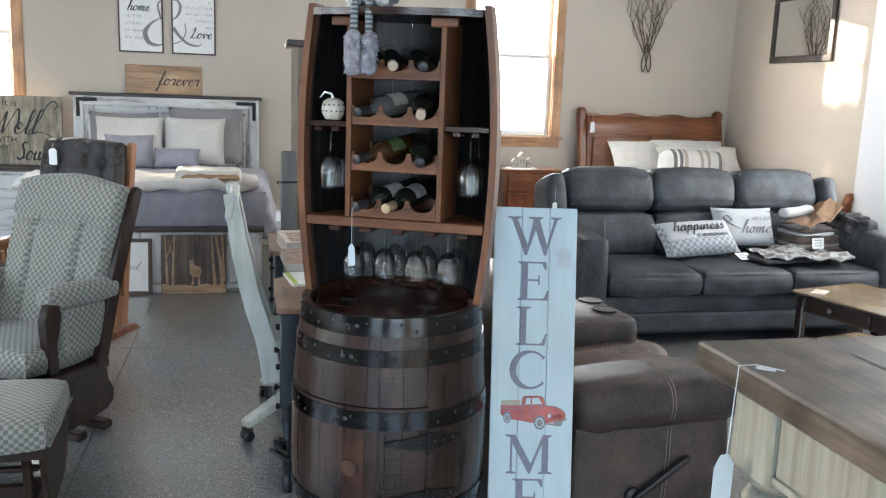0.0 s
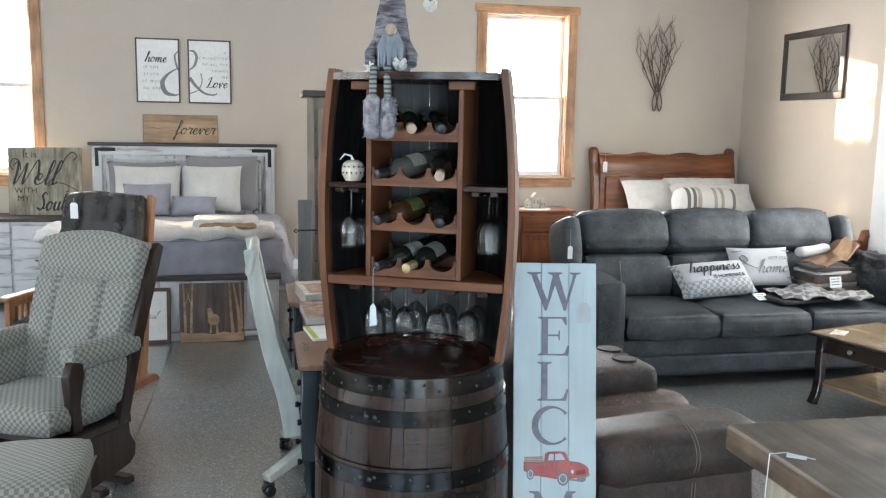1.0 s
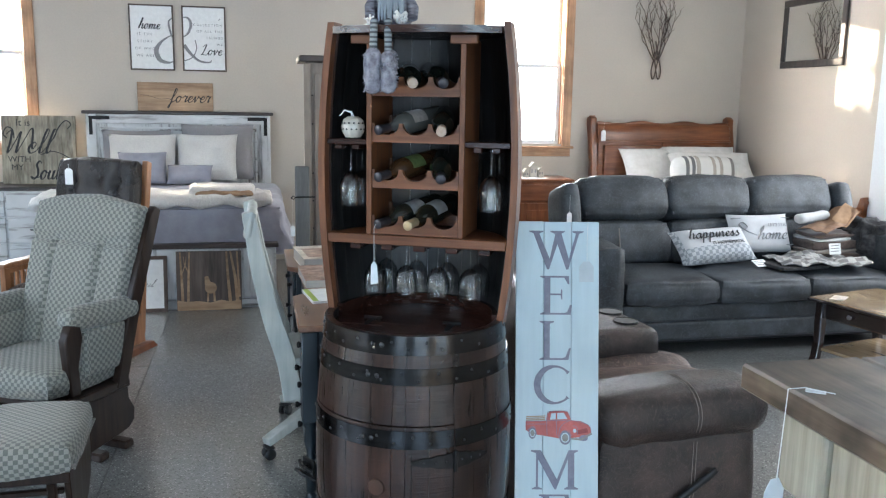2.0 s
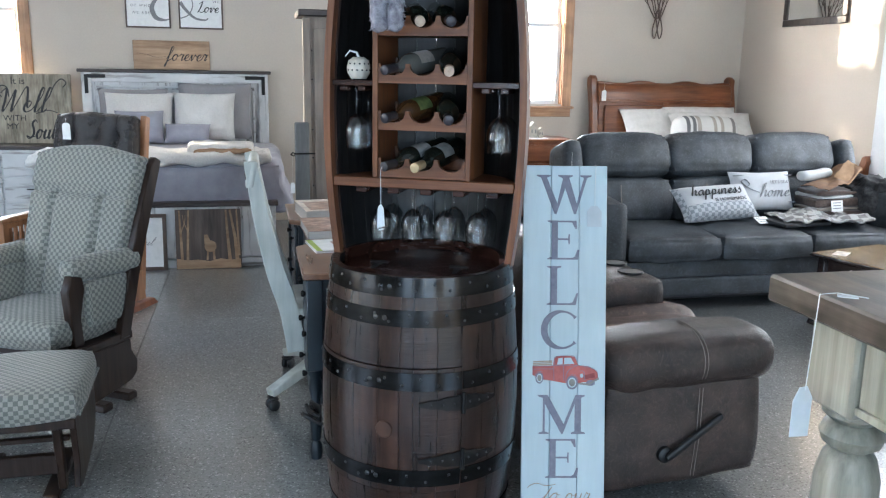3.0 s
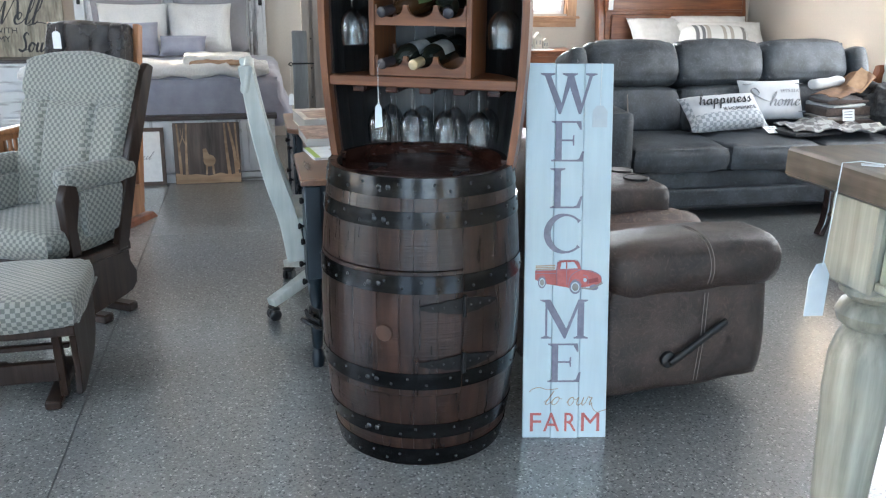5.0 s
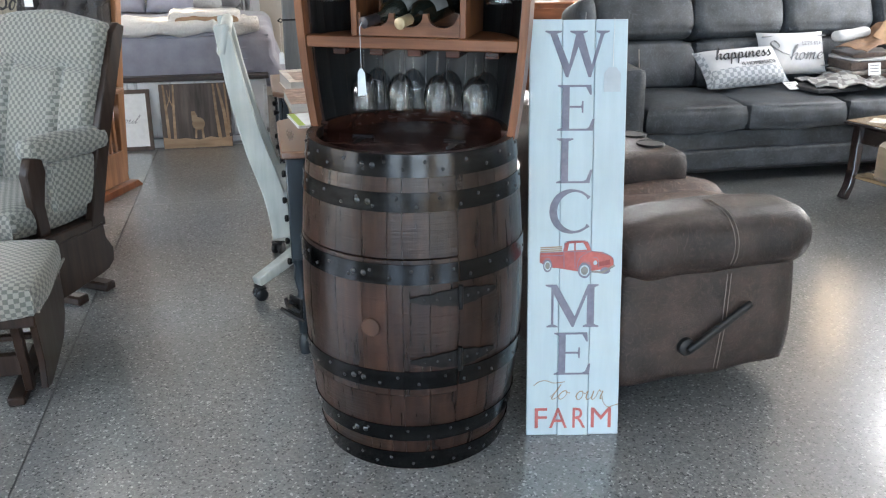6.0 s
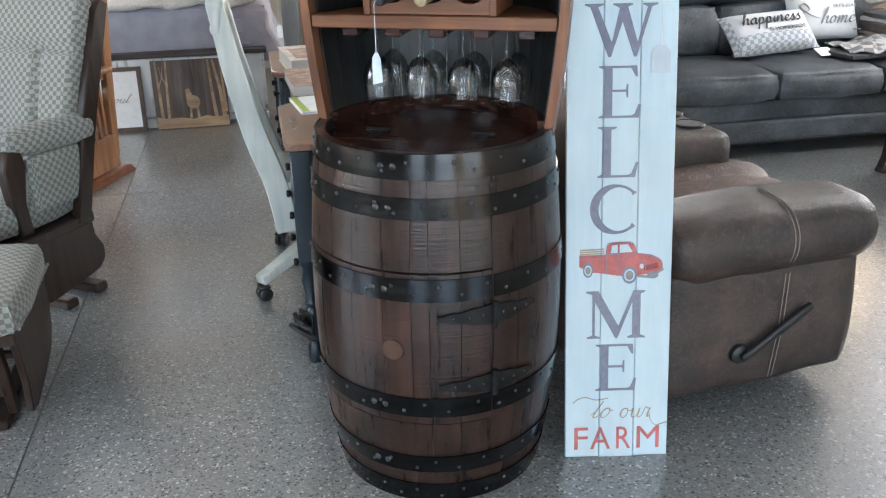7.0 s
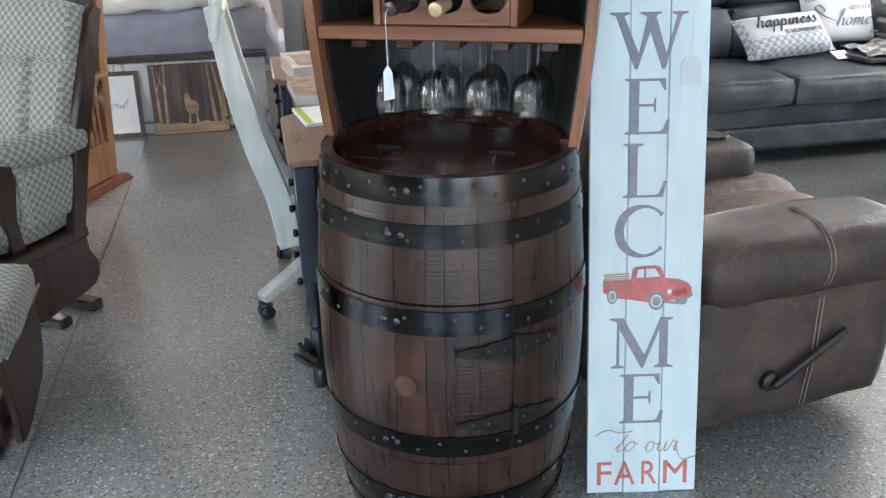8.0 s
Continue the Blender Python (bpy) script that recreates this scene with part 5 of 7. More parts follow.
for dx in (0.0, 0.014):
    pts = [(0.575 + dx, 0.090 - 0.108 * math.cos(a), 0.520 + 0.108 * math.sin(a)) for a in np.linspace(-0.95, 1.57, 16)] + [(0.575 + dx, 0.145, 0.633), (0.575 + dx, 0.200, 0.628)]
    part("stitching", tube(pts, 0.0017, 6), THREAD, love)
    part("stitching", tube([(0.575 + dx, 0.002, 0.43), (0.572 + dx, -0.004, 0.26), (0.564 + dx, 0.003, 0.09)], 0.0016, 6), THREAD, love)
lever = part("lever", join(moved(rbox(0, 0, 0, 0.265, 0.020, 0.028, 0.010, n=5), 0.552, -0.022, 0.256, ry=-32), moved(lathe([(0.0, 0), (0.03, 0.0), (0.03, 0.016), (0.022, 0.022), (0.0, 0.022)], 20), 0.447, 0.010, 0.192, rx=90)), RUBBER, love, "black plastic recliner lever")
part("seat_cushion", rbox(0.53, 0.42, 0.448, 0.76, 0.32, 0.19, 0.08, n=12, puff=0.02, wrinkle=0.012, seed=9), SEAT_LEATHER, love, "soft brown seat")
part("seat_cushion", rbox(0.60, 0.62, 0.452, 0.68, 0.24, 0.19, 0.08, n=12, puff=0.02, wrinkle=0.012, seed=11), SEAT_LEATHER, love, "soft brown seat")
console = part("console", rbox(0.43, 0.825, 0.47, 0.82, 0.40, 0.40, 0.055, n=10, puff=0.006, wrinkle=0.006, seed=7), BROWN_LEATHER, love, "padded console")
for cx, cy in ((0.73, 0.76), (0.75, 0.93)):
    cup = part("cup_holder", moved(lathe([(0.0, 0.002), (0.050, 0.002), (0.0515, 0.005), (0.0545, 0.005), (0.057, 0.002), (0.057, -0.01), (0.0, -0.01)], 28), cx, cy, 0.6765), IRON, console, "round cup holder with dark metal rim")
    # no hollow: a flat black disc gives the shade inside the cup
    part("cup_well", moved(lathe([(0.0, 0.0022), (0.0495, 0.0022), (0.0495, 0.0032), (0.0, 0.0032)], 28), cx, cy, 0.6765), RUBBER, cup, "flat black disc for the shade in the well")
part("backrest", moved(rbox(0, 0, 0, 0.24, 0.84, 0.62, 0.10, n=10, puff=0.02, wrinkle=0.01, seed=13), 0.16, 0.70, 0.60, ry=-10), BROWN_LEATHER, love)


def prismx(poly, x0, x1, b=0.0):
    """An outline in the yz plane, made solid from x0 to x1."""
    return moved(prism(poly, -x1, -x0, b), rz=90)


def pillow(w, h, t, n=16, pinch=0.06, wrinkle=0.006, seed=0.0):
    """A stuffed pillow standing in the xz plane, its middle at the origin."""
    bm = bmesh.new()
    sheets = []
    for s in (-1, 1):
        rows = []
        for i in range(n + 1):
            row = []
            for j in range(n + 1):
                u, v = 2 * i / n - 1, 2 * j / n - 1
                d = ((1 - u ** 4) * (1 - v ** 4)) ** 0.55
                x = u * w / 2 * (1 - pinch * (1 - abs(u)) * 0 - pinch * (1 - v * v) * abs(u))
                z = v * h / 2 * (1 - pinch * (1 - u * u) * abs(v))
                y = s * t / 2 * d
                y += wrinkle * d * noise.noise(Vector((x * 9 + seed, z * 9, s * 3.0)))
                row.append((x, y, z))
            rows.append(row)
        sheets.append(rows)
    front = [[bm.verts.new(p) for p in row] for row in sheets[0]]
    back = [[front[i][j] if i in (0, n) or j in (0, n) else bm.verts.new(sheets[1][i][j]) for j in range(n + 1)] for i in range(n + 1)]
    for g in (front, back):
        for i in range(n):
            for j in range(n):
                bm.faces.new((g[i][j], g[i + 1][j], g[i + 1][j + 1], g[i][j + 1]))
    bmesh.ops.recalc_face_normals(bm, faces=bm.faces)
    return bm


def turned(profile, x, y, seg=20):
    return moved(lathe(profile, seg), x, y, 0)


def hanging_tag(name, top, drop, w=0.03, h=0.055, turn=0.0, label="small white price tag on a string"):
    t = thing(name, *top, turn, label, "tag", "price tags")
    part("string", tube([(0, 0, 0), (0.001, 0, -drop * 0.5), (0, 0, -drop)], 0.0008, 5), PAPER, t)
    part("tag_paper", prism([(-w / 2, -drop - h), (w / 2, -drop - h), (w / 2, -drop - 0.012), (w / 4, -drop), (-w / 4, -drop), (-w / 2, -drop - 0.012)], -0.0008, 0.0008), PAPER, t)
    return t


# ---- the checked glider and its footstool ----
glider = thing("glider_chair", -0.66, 4.145, 0, -33, "dark wood glider chair with pale green checked cushions", "chair")


def channels(bm, lines, depth, top=None):
    for v in bm.verts:
        for x0 in lines:
            if top is None or v.co.z < top:
                v.co.y += depth * math.exp(-((v.co.x - x0) / 0.012) ** 2)
    return bm


bk = rbox(0, 0, 0, 0.63, 0.13, 0.76, 0.055, n=40, puff=0.012, wrinkle=0.006, seed=3)
for v in bk.verts:
    if v.co.z > 0.2:
        v.co.z -= 0.35 * v.co.x ** 2
    v.co.x *= 1.0 - 0.24 * max(0.0, 0.30 - v.co.z)
    if v.co.y < 0:
        v.co.y += 0.026 * math.exp(-((v.co.z - 0.16) / 0.016) ** 2) 
        if v.co.z < 0.16:
            for x0 in (-0.14, 0.0, 0.14):
                v.co.y += 0.026 * math.exp(-((v.co.x - x0) / 0.016) ** 2)
part("back_cushion", moved(bk, -0.020, 0.205, 0.775, rx=-18), CHECK, glider, "channel-tufted checked cushion")
part("seat_cushion", rbox(0, -0.075, 0.395, 0.54, 0.50, 0.13, 0.06, n=14, puff=0.016, wrinkle=0.008, seed=6), CHECK, glider, "thick checked cushion")
for s in (-1, 1):
    part("back_post", prismx([(0.03, 0.30), (0.10, 0.30), (0.20, 0.62), (0.365, 1.05), (0.38, 1.09), (0.34, 1.11), (0.30, 1.07), (0.15, 0.70)], s * 0.30 - 0.019, s * 0.30 + 0.019, 0.005), GLIDER_WOOD, glider, "dark curved post")
    part("arm_pad", moved(rbox(0, 0, 0, 0.110, 0.39, 0.105, 0.050, n=10, puff=0.006, wrinkle=0.006, seed=s), s * 0.297 - 0.039, 0.010, 0.656 - 0.012 * (1 - s), rx=-2, rz=-8 * s), CHECK, glider, "checked arm pad")
    part("side_pad", rbox(s * 0.285, 0.0, 0.50, 0.045, 0.24, 0.20, 0.02, n=8, puff=0.006), CHECK, glider)
    part("arm_post", prismx([(-0.205, 0.31), (-0.145, 0.31), (-0.155, 0.45), (-0.125, 0.58), (-0.135, 0.635), (-0.195, 0.645), (-0.225, 0.58), (-0.215, 0.46)], s * 0.262 - 0.022, s * 0.262 + 0.022, 0.005), GLIDER_WOOD, glider)
    part("side_panel", prismx([(-0.255, 0.295), (0.11, 0.295), (0.115, 0.23), (0.15, 0.17), (0.145, 0.115), (0.11, 0.085), (0.06, 0.075), (-0.16, 0.05), (-0.23, 0.08), (-0.22, 0.16)], s * 0.295 - 0.012, s * 0.295 + 0.012, 0.003), GLIDER_WOOD, glider, "dark curved side panel")
part("seat_frame", join(box(-0.315, 0.315, -0.285, -0.235, 0.285, 0.328, 0.006), box(-0.315, -0.265, -0.235, 0.12, 0.285, 0.328, 0.006), box(0.265, 0.315, -0.235, 0.12, 0.285, 0.328, 0.006), box(-0.265, 0.265, 0.07, 0.12, 0.285, 0.328, 0.006)), GLIDER_WOOD, glider)
part("top_rail", moved(box(-0.30, 0.30, -0.016, 0.016, -0.04, 0.04, 0.006), 0, 0.335, 1.03, rx=-20), GLIDER_WOOD, glider)
part("seat_deck", box(-0.265, 0.265, -0.235, 0.07, 0.305, 0.322, 0.002), GLIDER_WOOD, glider)
for y in (-0.09, 0.07):
    part("foot_rail", join(box(-0.33, 0.34, y - 0.03, y + 0.03, 0.0, 0.04, 0.008), box(-0.24, -0.20, y - 0.02, y + 0.02, 0.04, 0.24, 0.004), box(0.20, 0.24, y - 0.02, y + 0.02, 0.04, 0.24, 0.004)), GLIDER_WOOD, glider)
part("stretcher", box(-0.22, 0.22, -0.03, 0.01, 0.12, 0.17, 0.004), GLIDER_WOOD, glider)

stool = thing("footstool", -0.635, 3.27, 0, 2, "dark wood gliding footstool with checked cushion", "footstool")
cu = rbox(0, 0, 0.370, 0.50, 0.50, 0.120, 0.05, n=14, puff=0.012, wrinkle=0.006, seed=8)
part("cushion", cu, CHECK, stool, "box-edged checked cushion")
part("piping", tube([(0.252 * math.copysign(1, a) if i % 2 == 0 else 0.252 * math.copysign(1, a), b, 0.340) for i, (a, b) in enumerate(((1, -0.24), (1, 0.24)))], 0.005, 6), CHECK, stool)
part("frame", join(box(-0.235, 0.235, -0.235, -0.19, 0.285, 0.325, 0.005), box(-0.235, 0.235, 0.19, 0.235, 0.285, 0.325, 0.005), box(-0.23, 0.23, -0.19, 0.19, 0.30, 0.322, 0.003)), GLIDER_WOOD, stool)
for s in (-1, 1):
    part("side_panel", prismx([(-0.225, 0.318), (0.225, 0.318), (0.235, 0.20), (0.205, 0.13), (0.13, 0.075), (-0.02, 0.05), (-0.15, 0.035), (-0.205, 0.05), (-0.19, 0.14)], s * 0.222 - 0.011, s * 0.222 + 0.011, 0.003), GLIDER_WOOD, stool, "dark curved side panel")
    part("strut", prismx([(-0.215, 0.29), (-0.175, 0.29), (-0.13, 0.03), (-0.17, 0.03)], s * 0.165 - 0.014, s * 0.165 + 0.014, 0.003), GLIDER_WOOD, stool)
    part("foot", box(s * 0.13 - 0.028, s * 0.13 + 0.028, -0.215, 0.20, 0.0, 0.032, 0.006), GLIDER_WOOD, stool)
part("stretcher", box(-0.16, 0.16, -0.19, -0.16, 0.10, 0.175, 0.004), GLIDER_WOOD, stool)
part("stretcher", box(-0.20, 0.20, -0.17, -0.145, 0.215, 0.235, 0.004), GLIDER_WOOD, stool)

# ---- the oak rocker with dark leather ----
rocker = thing("oak_glider", -0.86, 5.60, 0, -25, "honey oak slatted glider with tufted espresso leather cushions", "chair")
lb = rbox(0, 0, 0, 0.56, 0.13, 0.72, 0.06, n=22, puff=0.02, wrinkle=0.010, seed=21)
for v in lb.verts:
    if v.co.y < 0:
        for bx in (-0.14, 0.02, 0.16):
            for bz in (0.02, 0.22):
                d = math.hypot(v.co.x - bx, v.co.z - bz)
                v.co.y += 0.035 * math.exp(-(d / 0.035) ** 2)
                v.co.y += 0.012 * math.exp(-(abs(v.co.x - bx) / 0.012) ** 2) * (1 if v.co.z > 0.0 else 0.3)
        v.co.y += 0.012 * math.exp(-((v.co.z - 0.12) / 0.014) ** 2)
part("back_cushion", moved(lb, 0, 0.25, 0.86, rx=-14), DARK_LEATHER, rocker, "button-tufted espresso leather cushion")
part("seat_cushion", rbox(0, -0.03, 0.42, 0.52, 0.54, 0.14, 0.06, n=10, puff=0.015, wrinkle=0.008), DARK_LEATHER, rocker)
for s in (-1, 1):
    part("back_post", prismx([(0.19, 0.10), (0.25, 0.10), (0.31, 0.60), (0.41, 1.20), (0.36, 1.215), (0.25, 0.65)], s * 0.30 - 0.02, s * 0.30 + 0.02, 0.004), OAK, rocker)
    part("arm", moved(rbox(0, 0, 0, 0.09, 0.52, 0.035, 0.015, n=5), s * 0.32, -0.01, 0.60), OAK, rocker, "flat oak arm")
    side = part("side_frame", join(prismx([(-0.25, 0.05), (0.24, 0.05), (0.22, 0.24), (-0.23, 0.24)], s * 0.31 - 0.014, s * 0.31 + 0.014, 0.003), box(s * 0.31 - 0.018, s * 0.31 + 0.018, -0.25, -0.20, 0.24, 0.585, 0.003),
                                   box(s * 0.31 - 0.016, s * 0.31 + 0.016, -0.20, 0.20, 0.55, 0.583, 0.003)), OAK, rocker)
    for k in range(8):
        part("slat", box(s * 0.31 - 0.009, s * 0.31 + 0.009, -0.185 + 0.048 * k, -0.163 + 0.048 * k, 0.241, 0.549, 0.002), OAK, side)
    part("foot_rail", prismx([(-0.30, 0.0), (0.33, 0.0), (0.28, 0.045), (-0.26, 0.045)], s * 0.31 - 0.05, s * 0.31 + 0.05, 0.004), CHERRY_UP, rocker, "red-brown floor rail")
part("seat_frame", box(-0.29, 0.29, -0.24, 0.22, 0.30, 0.35, 0.005), OAK, rocker)
hanging_tag("price_tag", (-0.875, 5.685, 1.205), 0.03, 0.055, 0.10, -25)

# ---- the writing desk and its chair ----
desk = thing("writing_desk", 0.41, 3.22, 0, 0, "dark navy writing desk with brown wood top and turned legs", "desk")
top_out = prism([(0, 0), (0.62, 0), (0.62, 1.72), (0, 1.72), (0, 1.20), (0.06, 1.14), (0.06, 0.58), (0, 0.52)], -0.77, -0.744, 0.005)
bmesh.ops.transform(top_out, matrix=Matrix(((1, 0, 0, 0), (0, 0, 1, 0), (0, -1, 0, 0), (0, 0, 0, 1))), verts=top_out.verts)
part("desktop", top_out, DESK_TOP, desk, "brown wood top with moulded edge")
part("frame", join(box(0.04, 0.58, 0.03, 0.05, 0.62, 0.743, 0.002), box(0.56, 0.58, 0.05, 1.67, 0.45, 0.743, 0.002), box(0.07, 0.09, 0.53, 1.18, 0.64, 0.743, 0.002)), NAVY, desk)
for y0, y1 in ((0.05, 0.52), (1.19, 1.67)):
    part("pedestal", box(0.045, 0.56, y0, y1, 0.22, 0.743, 0.003), NAVY, desk)
    for k in range(3):
        z = 0.235 + 0.168 * k
        dr = part("drawer", box(0.028, 0.047, y0 + 0.012, y1 - 0.012, z, z + 0.155, 0.006), NAVY, desk)
        for yk in (y0 + 0.12, y1 - 0.12):
            part("knob", moved(lathe([(0.0, 0.03), (0.011, 0.028), (0.014, 0.021), (0.010, 0.013), (0.005, 0.008), (0.007, 0.0)], 14), 0.030, yk, z + 0.078, ry=-90), IRON, dr, "round black knob")
LEG = [(0.022, 0.0), (0.026, 0.03), (0.022, 0.062), (0.013, 0.075), (0.021, 0.085), (0.024, 0.16), (0.025, 0.19), (0.016, 0.205), (0.023, 0.222), (0.016, 0.24), (0.028, 0.30), (0.022, 0.345), (0.030, 0.36), (0.030, 0.375)]
for x, y in ((0.045, 0.04), (0.575, 0.04), (0.045, 1.68), (0.575, 1.68)):
    part("leg", join(turned(LEG, x, y), box(x - 0.031, x + 0.031, y - 0.031, y + 0.031, 0.375, 0.743, 0.004)), NAVY, desk, "turned navy leg")

chair = thing("desk_chair", 0.585, 4.02, 0, 0, "pale painted wooden swivel desk chair pushed to the desk", "chair")
SEC = curve2([(-0.360, 1.135), (-0.345, 1.06), (-0.315, 0.88), (-0.265, 0.66), (-0.205, 0.46), (-0.175, 0.27)], 6)
SEC = [(p[0], p[1]) for p in SEC]
for y in (-0.21, 0.21):
    part("back_post", moved(ribbon(SEC, 0.045, [0.052 + 0.034 * min(1, i / 20) for i in range(len(SEC))]), 0, y, 0), SAGE_WHITE, chair)
part("top_rail", moved(rbox(0, 0, 0, 0.045, 0.47, 0.13, 0.02, n=6), -0.350, 0, 1.075, ry=12), SAGE_WHITE, chair)
for k in range(5):
    part("back_slat", moved(ribbon([(a - 0.030, b) for a, b in SEC[5:-7]], 0.03, 0.014), 0, -0.14 + 0.07 * k, 0), DARK_TOP, chair, "dark curved slat")
part("seat", rbox(0.03, 0, 0.45, 0.46, 0.46, 0.05, 0.02, n=8), SAGE_WHITE, chair)
part("seat_plate", box(-0.20, 0.02, -0.16, 0.16, 0.28, 0.30, 0.004), RUBBER, chair)
part("column", turned([(0.03, 0.10), (0.03, 0.26), (0.022, 0.27), (0.022, 0.43)], 0, 0), RUBBER, chair)
caster_wheel = None
for k in range(4):
    a = radians((219, 122, 39, 305)[k])
    c, s_ = math.cos(a), math.sin(a)
    leg = ribbon([(0.03, 0.165), (0.15, 0.155), (0.28, 0.115), (0.387, 0.085)], 0.05, [0.06, 0.055, 0.045, 0.038])
    part("base_leg", moved(leg, 0, 0, 0, rz=math.degrees(a)), SAGE_WHITE, chair, "pale curved star leg")
    cas = part("caster", join(moved(lathe([(0.0, -0.011), (0.022, -0.011), (0.027, -0.007), (0.027, 0.007), (0.022, 0.011), (0.0, 0.011)], 20), 0, -0.017, 0.027, rx=90), moved(lathe([(0.0, -0.011), (0.022, -0.011), (0.027, -0.007), (0.027, 0.007), (0.022, 0.011), (0.0, 0.011)], 20), 0, 0.017, 0.027, rx=90),
                              box(-0.012, 0.012, -0.006, 0.006, 0.02, 0.066, 0.002), box(-0.02, 0.02, -0.03, 0.03, 0.05, 0.064, 0.005)), RUBBER, chair, "black twin-wheel caster")
    cas.matrix_basis = pose(0.372 * c, 0.372 * s_, 0, 0, 0, 20 + 40 * k)

for x, y, w, d, h, z, turn, cover, lab in ((0.63, 4.50, 0.32, 0.38, 0.060, 0.77, 6, BOOK_A, "thick glossy catalogue lying on the desk"), (0.625, 4.06, 0.32, 0.36, 0.040, 0.77, 3, BOOK_B, "glossy brown catalogue lying on the desk"),
                                           (0.615, 3.72, 0.29, 0.24, 0.010, 0.77, 8, PAPER, "thin leaflet with a green stripe lying on the desk")):
    b = thing("catalogue", x, y, z, turn, lab, "book", "catalogues on the desk")
    part("page_block", box(-w / 2 + 0.003, w / 2 - 0.003, -d / 2 + 0.003, d / 2 - 0.003, 0.002, h - 0.002, 0.001), PAGES, b)
    part("cover", join(box(-w / 2, w / 2, -d / 2, d / 2, 0.0, 0.002, 0), box(-w / 2, w / 2, -d / 2, d / 2, h - 0.002, h, 0)), cover if cover is not PAPER else PAPER, b, "glossy printed cover")
    if cover is PAPER:
        part("printed_picture", box(-w / 2 + 0.10, w / 2 - 0.02, -d / 2 + 0.02, d / 2 - 0.06, h, h + 0.0008, 0), BOOK_B, b, "brown furniture picture")
        part("printed_stripe", box(-w / 2 + 0.004, -w / 2 + 0.028, -d / 2 + 0.004, d / 2 - 0.004, h, h + 0.0008, 0), material("lime_print", (0.38, 0.50, 0.06), (0.48, 0.60, 0.10), scale=30, rough=0.35), b, "lime green stripe")
    else:
        part("printed_picture", box(-w / 2 + 0.03, w / 2 - 0.04, -d / 2 + 0.05, d / 2 - 0.08, h, h + 0.0008, 0), BOOK_B, b)

# ---- tall grey-brown cabinet behind the desk ----
tall = thing("jewelry_armoire", 0.60, 6.20, 0, 0, "tall grey-brown wooden armoire with flat cornice", "armoire")
part("body", box(0.02, 0.70, 0.0, 0.38, 0.0, 1.88, 0.004), GREIGE, tall)
part("cornice", box(-0.03, 0.75, -0.04, 0.41, 1.88, 1.925, 0.006), DARK_TOP, tall, "darker flat cornice")
part("door", box(0.075, 0.66, -0.014, 0.0, 0.08, 1.80, 0.003), GREIGE, tall)
part("stile", box(0.0, 0.05, -0.03, -0.0005, 0.0, 1.87, 0.003), GREIGE, tall)
for z in (1.65, 1.45, 1.1, 0.9, 0.7):
    part("rivet", moved(lathe([(0.0, 0.006), (0.005, 0.004), (0.006, 0.0)], 10), 0.06, -0.001, z, rx=90), IRON, tall)
post = thing("headboard_panel", 0.525, 6.05, 0, 0, "weathered grey wooden board with black hook", "panel")
part("board", box(0, 0.10, 0.0, 0.035, 0.0, 1.16, 0.008), GREY_POST, post)
part("hook", join(tube([(-0.03, -0.02, 0.94), (-0.015, -0.025, 0.955), (0.0, -0.02, 0.945), (-0.01, -0.02, 0.93), (-0.03, -0.02, 0.94)], 0.004, 8), tube([(0.0, -0.02, 0.945), (0.05, -0.005, 0.945), (0.14, -0.005, 0.945)], 0.005, 8)), IRON, post, "black iron hook")
hanging_tag("price_tag", (0.505, 6.03, 0.935), 0.19, 0.032, 0.075)

# ---- the white bed ----
bed = thing("white_bed", -1.30, 6.72, 0, 0, "distressed white plank bed with dark cap rails", "bed")
BW = 1.70
hb = part("headboard", box(0.08, BW - 0.08, 1.925, 1.955, 0.30, 1.38, 0.003), DISTRESSED_UP, bed, "distressed plank headboard")
for x in (0.0, BW - 0.09):
    part("head_post", box(x, x + 0.09, 1.90, 1.97, 0.0, 1.455, 0.004), DISTRESSED_UP, bed)
part("head_rail", box(0.09, BW - 0.09, 1.90, 1.965, 1.365, 1.455, 0.004), DISTRESSED, bed)
part("cap_rail", box(-0.03, BW + 0.03, 1.88, 1.985, 1.455, 1.485, 0.005), DARK_TOP, bed, "dark brown cap rail")
for i in range(11):
    x = 0.155 + 0.126 * i
    part("plank", box(x + 0.002, x + 0.124, 1.908, 1.924, 0.6, 1.30, 0.004), DISTRESSED_UP, hb)
part("moulding", join(box(0.13, BW - 0.13, 1.897, 1.907, 1.315, 1.335, 0.003), box(0.13, 0.15, 1.897, 1.907, 0.6, 1.315, 0.003), box(BW - 0.15, BW - 0.13, 1.897, 1.907, 0.6, 1.315, 0.003)), DISTRESSED, hb)
for x, s in ((0.045, 1), (BW - 0.045, -1)):
    part("corner_bracket", join(box(x - 0.016, x + 0.016, 1.892, 1.899, 1.26, 1.435, 0.003), box(min(x, x + s * 0.17), max(x, x + s * 0.17), 1.8915, 1.8985, 1.403, 1.436, 0.003)), IRON, bed, "black iron corner bracket")
fb = part("footboard", box(0.0, BW, 0.02, 0.07, 0.07, 0.475, 0.004), DISTRESSED, bed)
for i in range(7):
    x = 0.03 + i * 0.236
    part("plank", box(x + 0.002, x + 0.232, 0.008, 0.0195, 0.08, 0.47, 0.004), DISTRESSED_UP, fb)
part("cap_rail", box(-0.02, BW + 0.02, -0.005, 0.10, 0.475, 0.508, 0.005), DARK_TOP, bed, "dark brown cap rail")
part("foot_plinth", box(0.02, BW + 0.0, 0.0, 0.09, 0.0, 0.065, 0.004), DISTRESSED, bed)
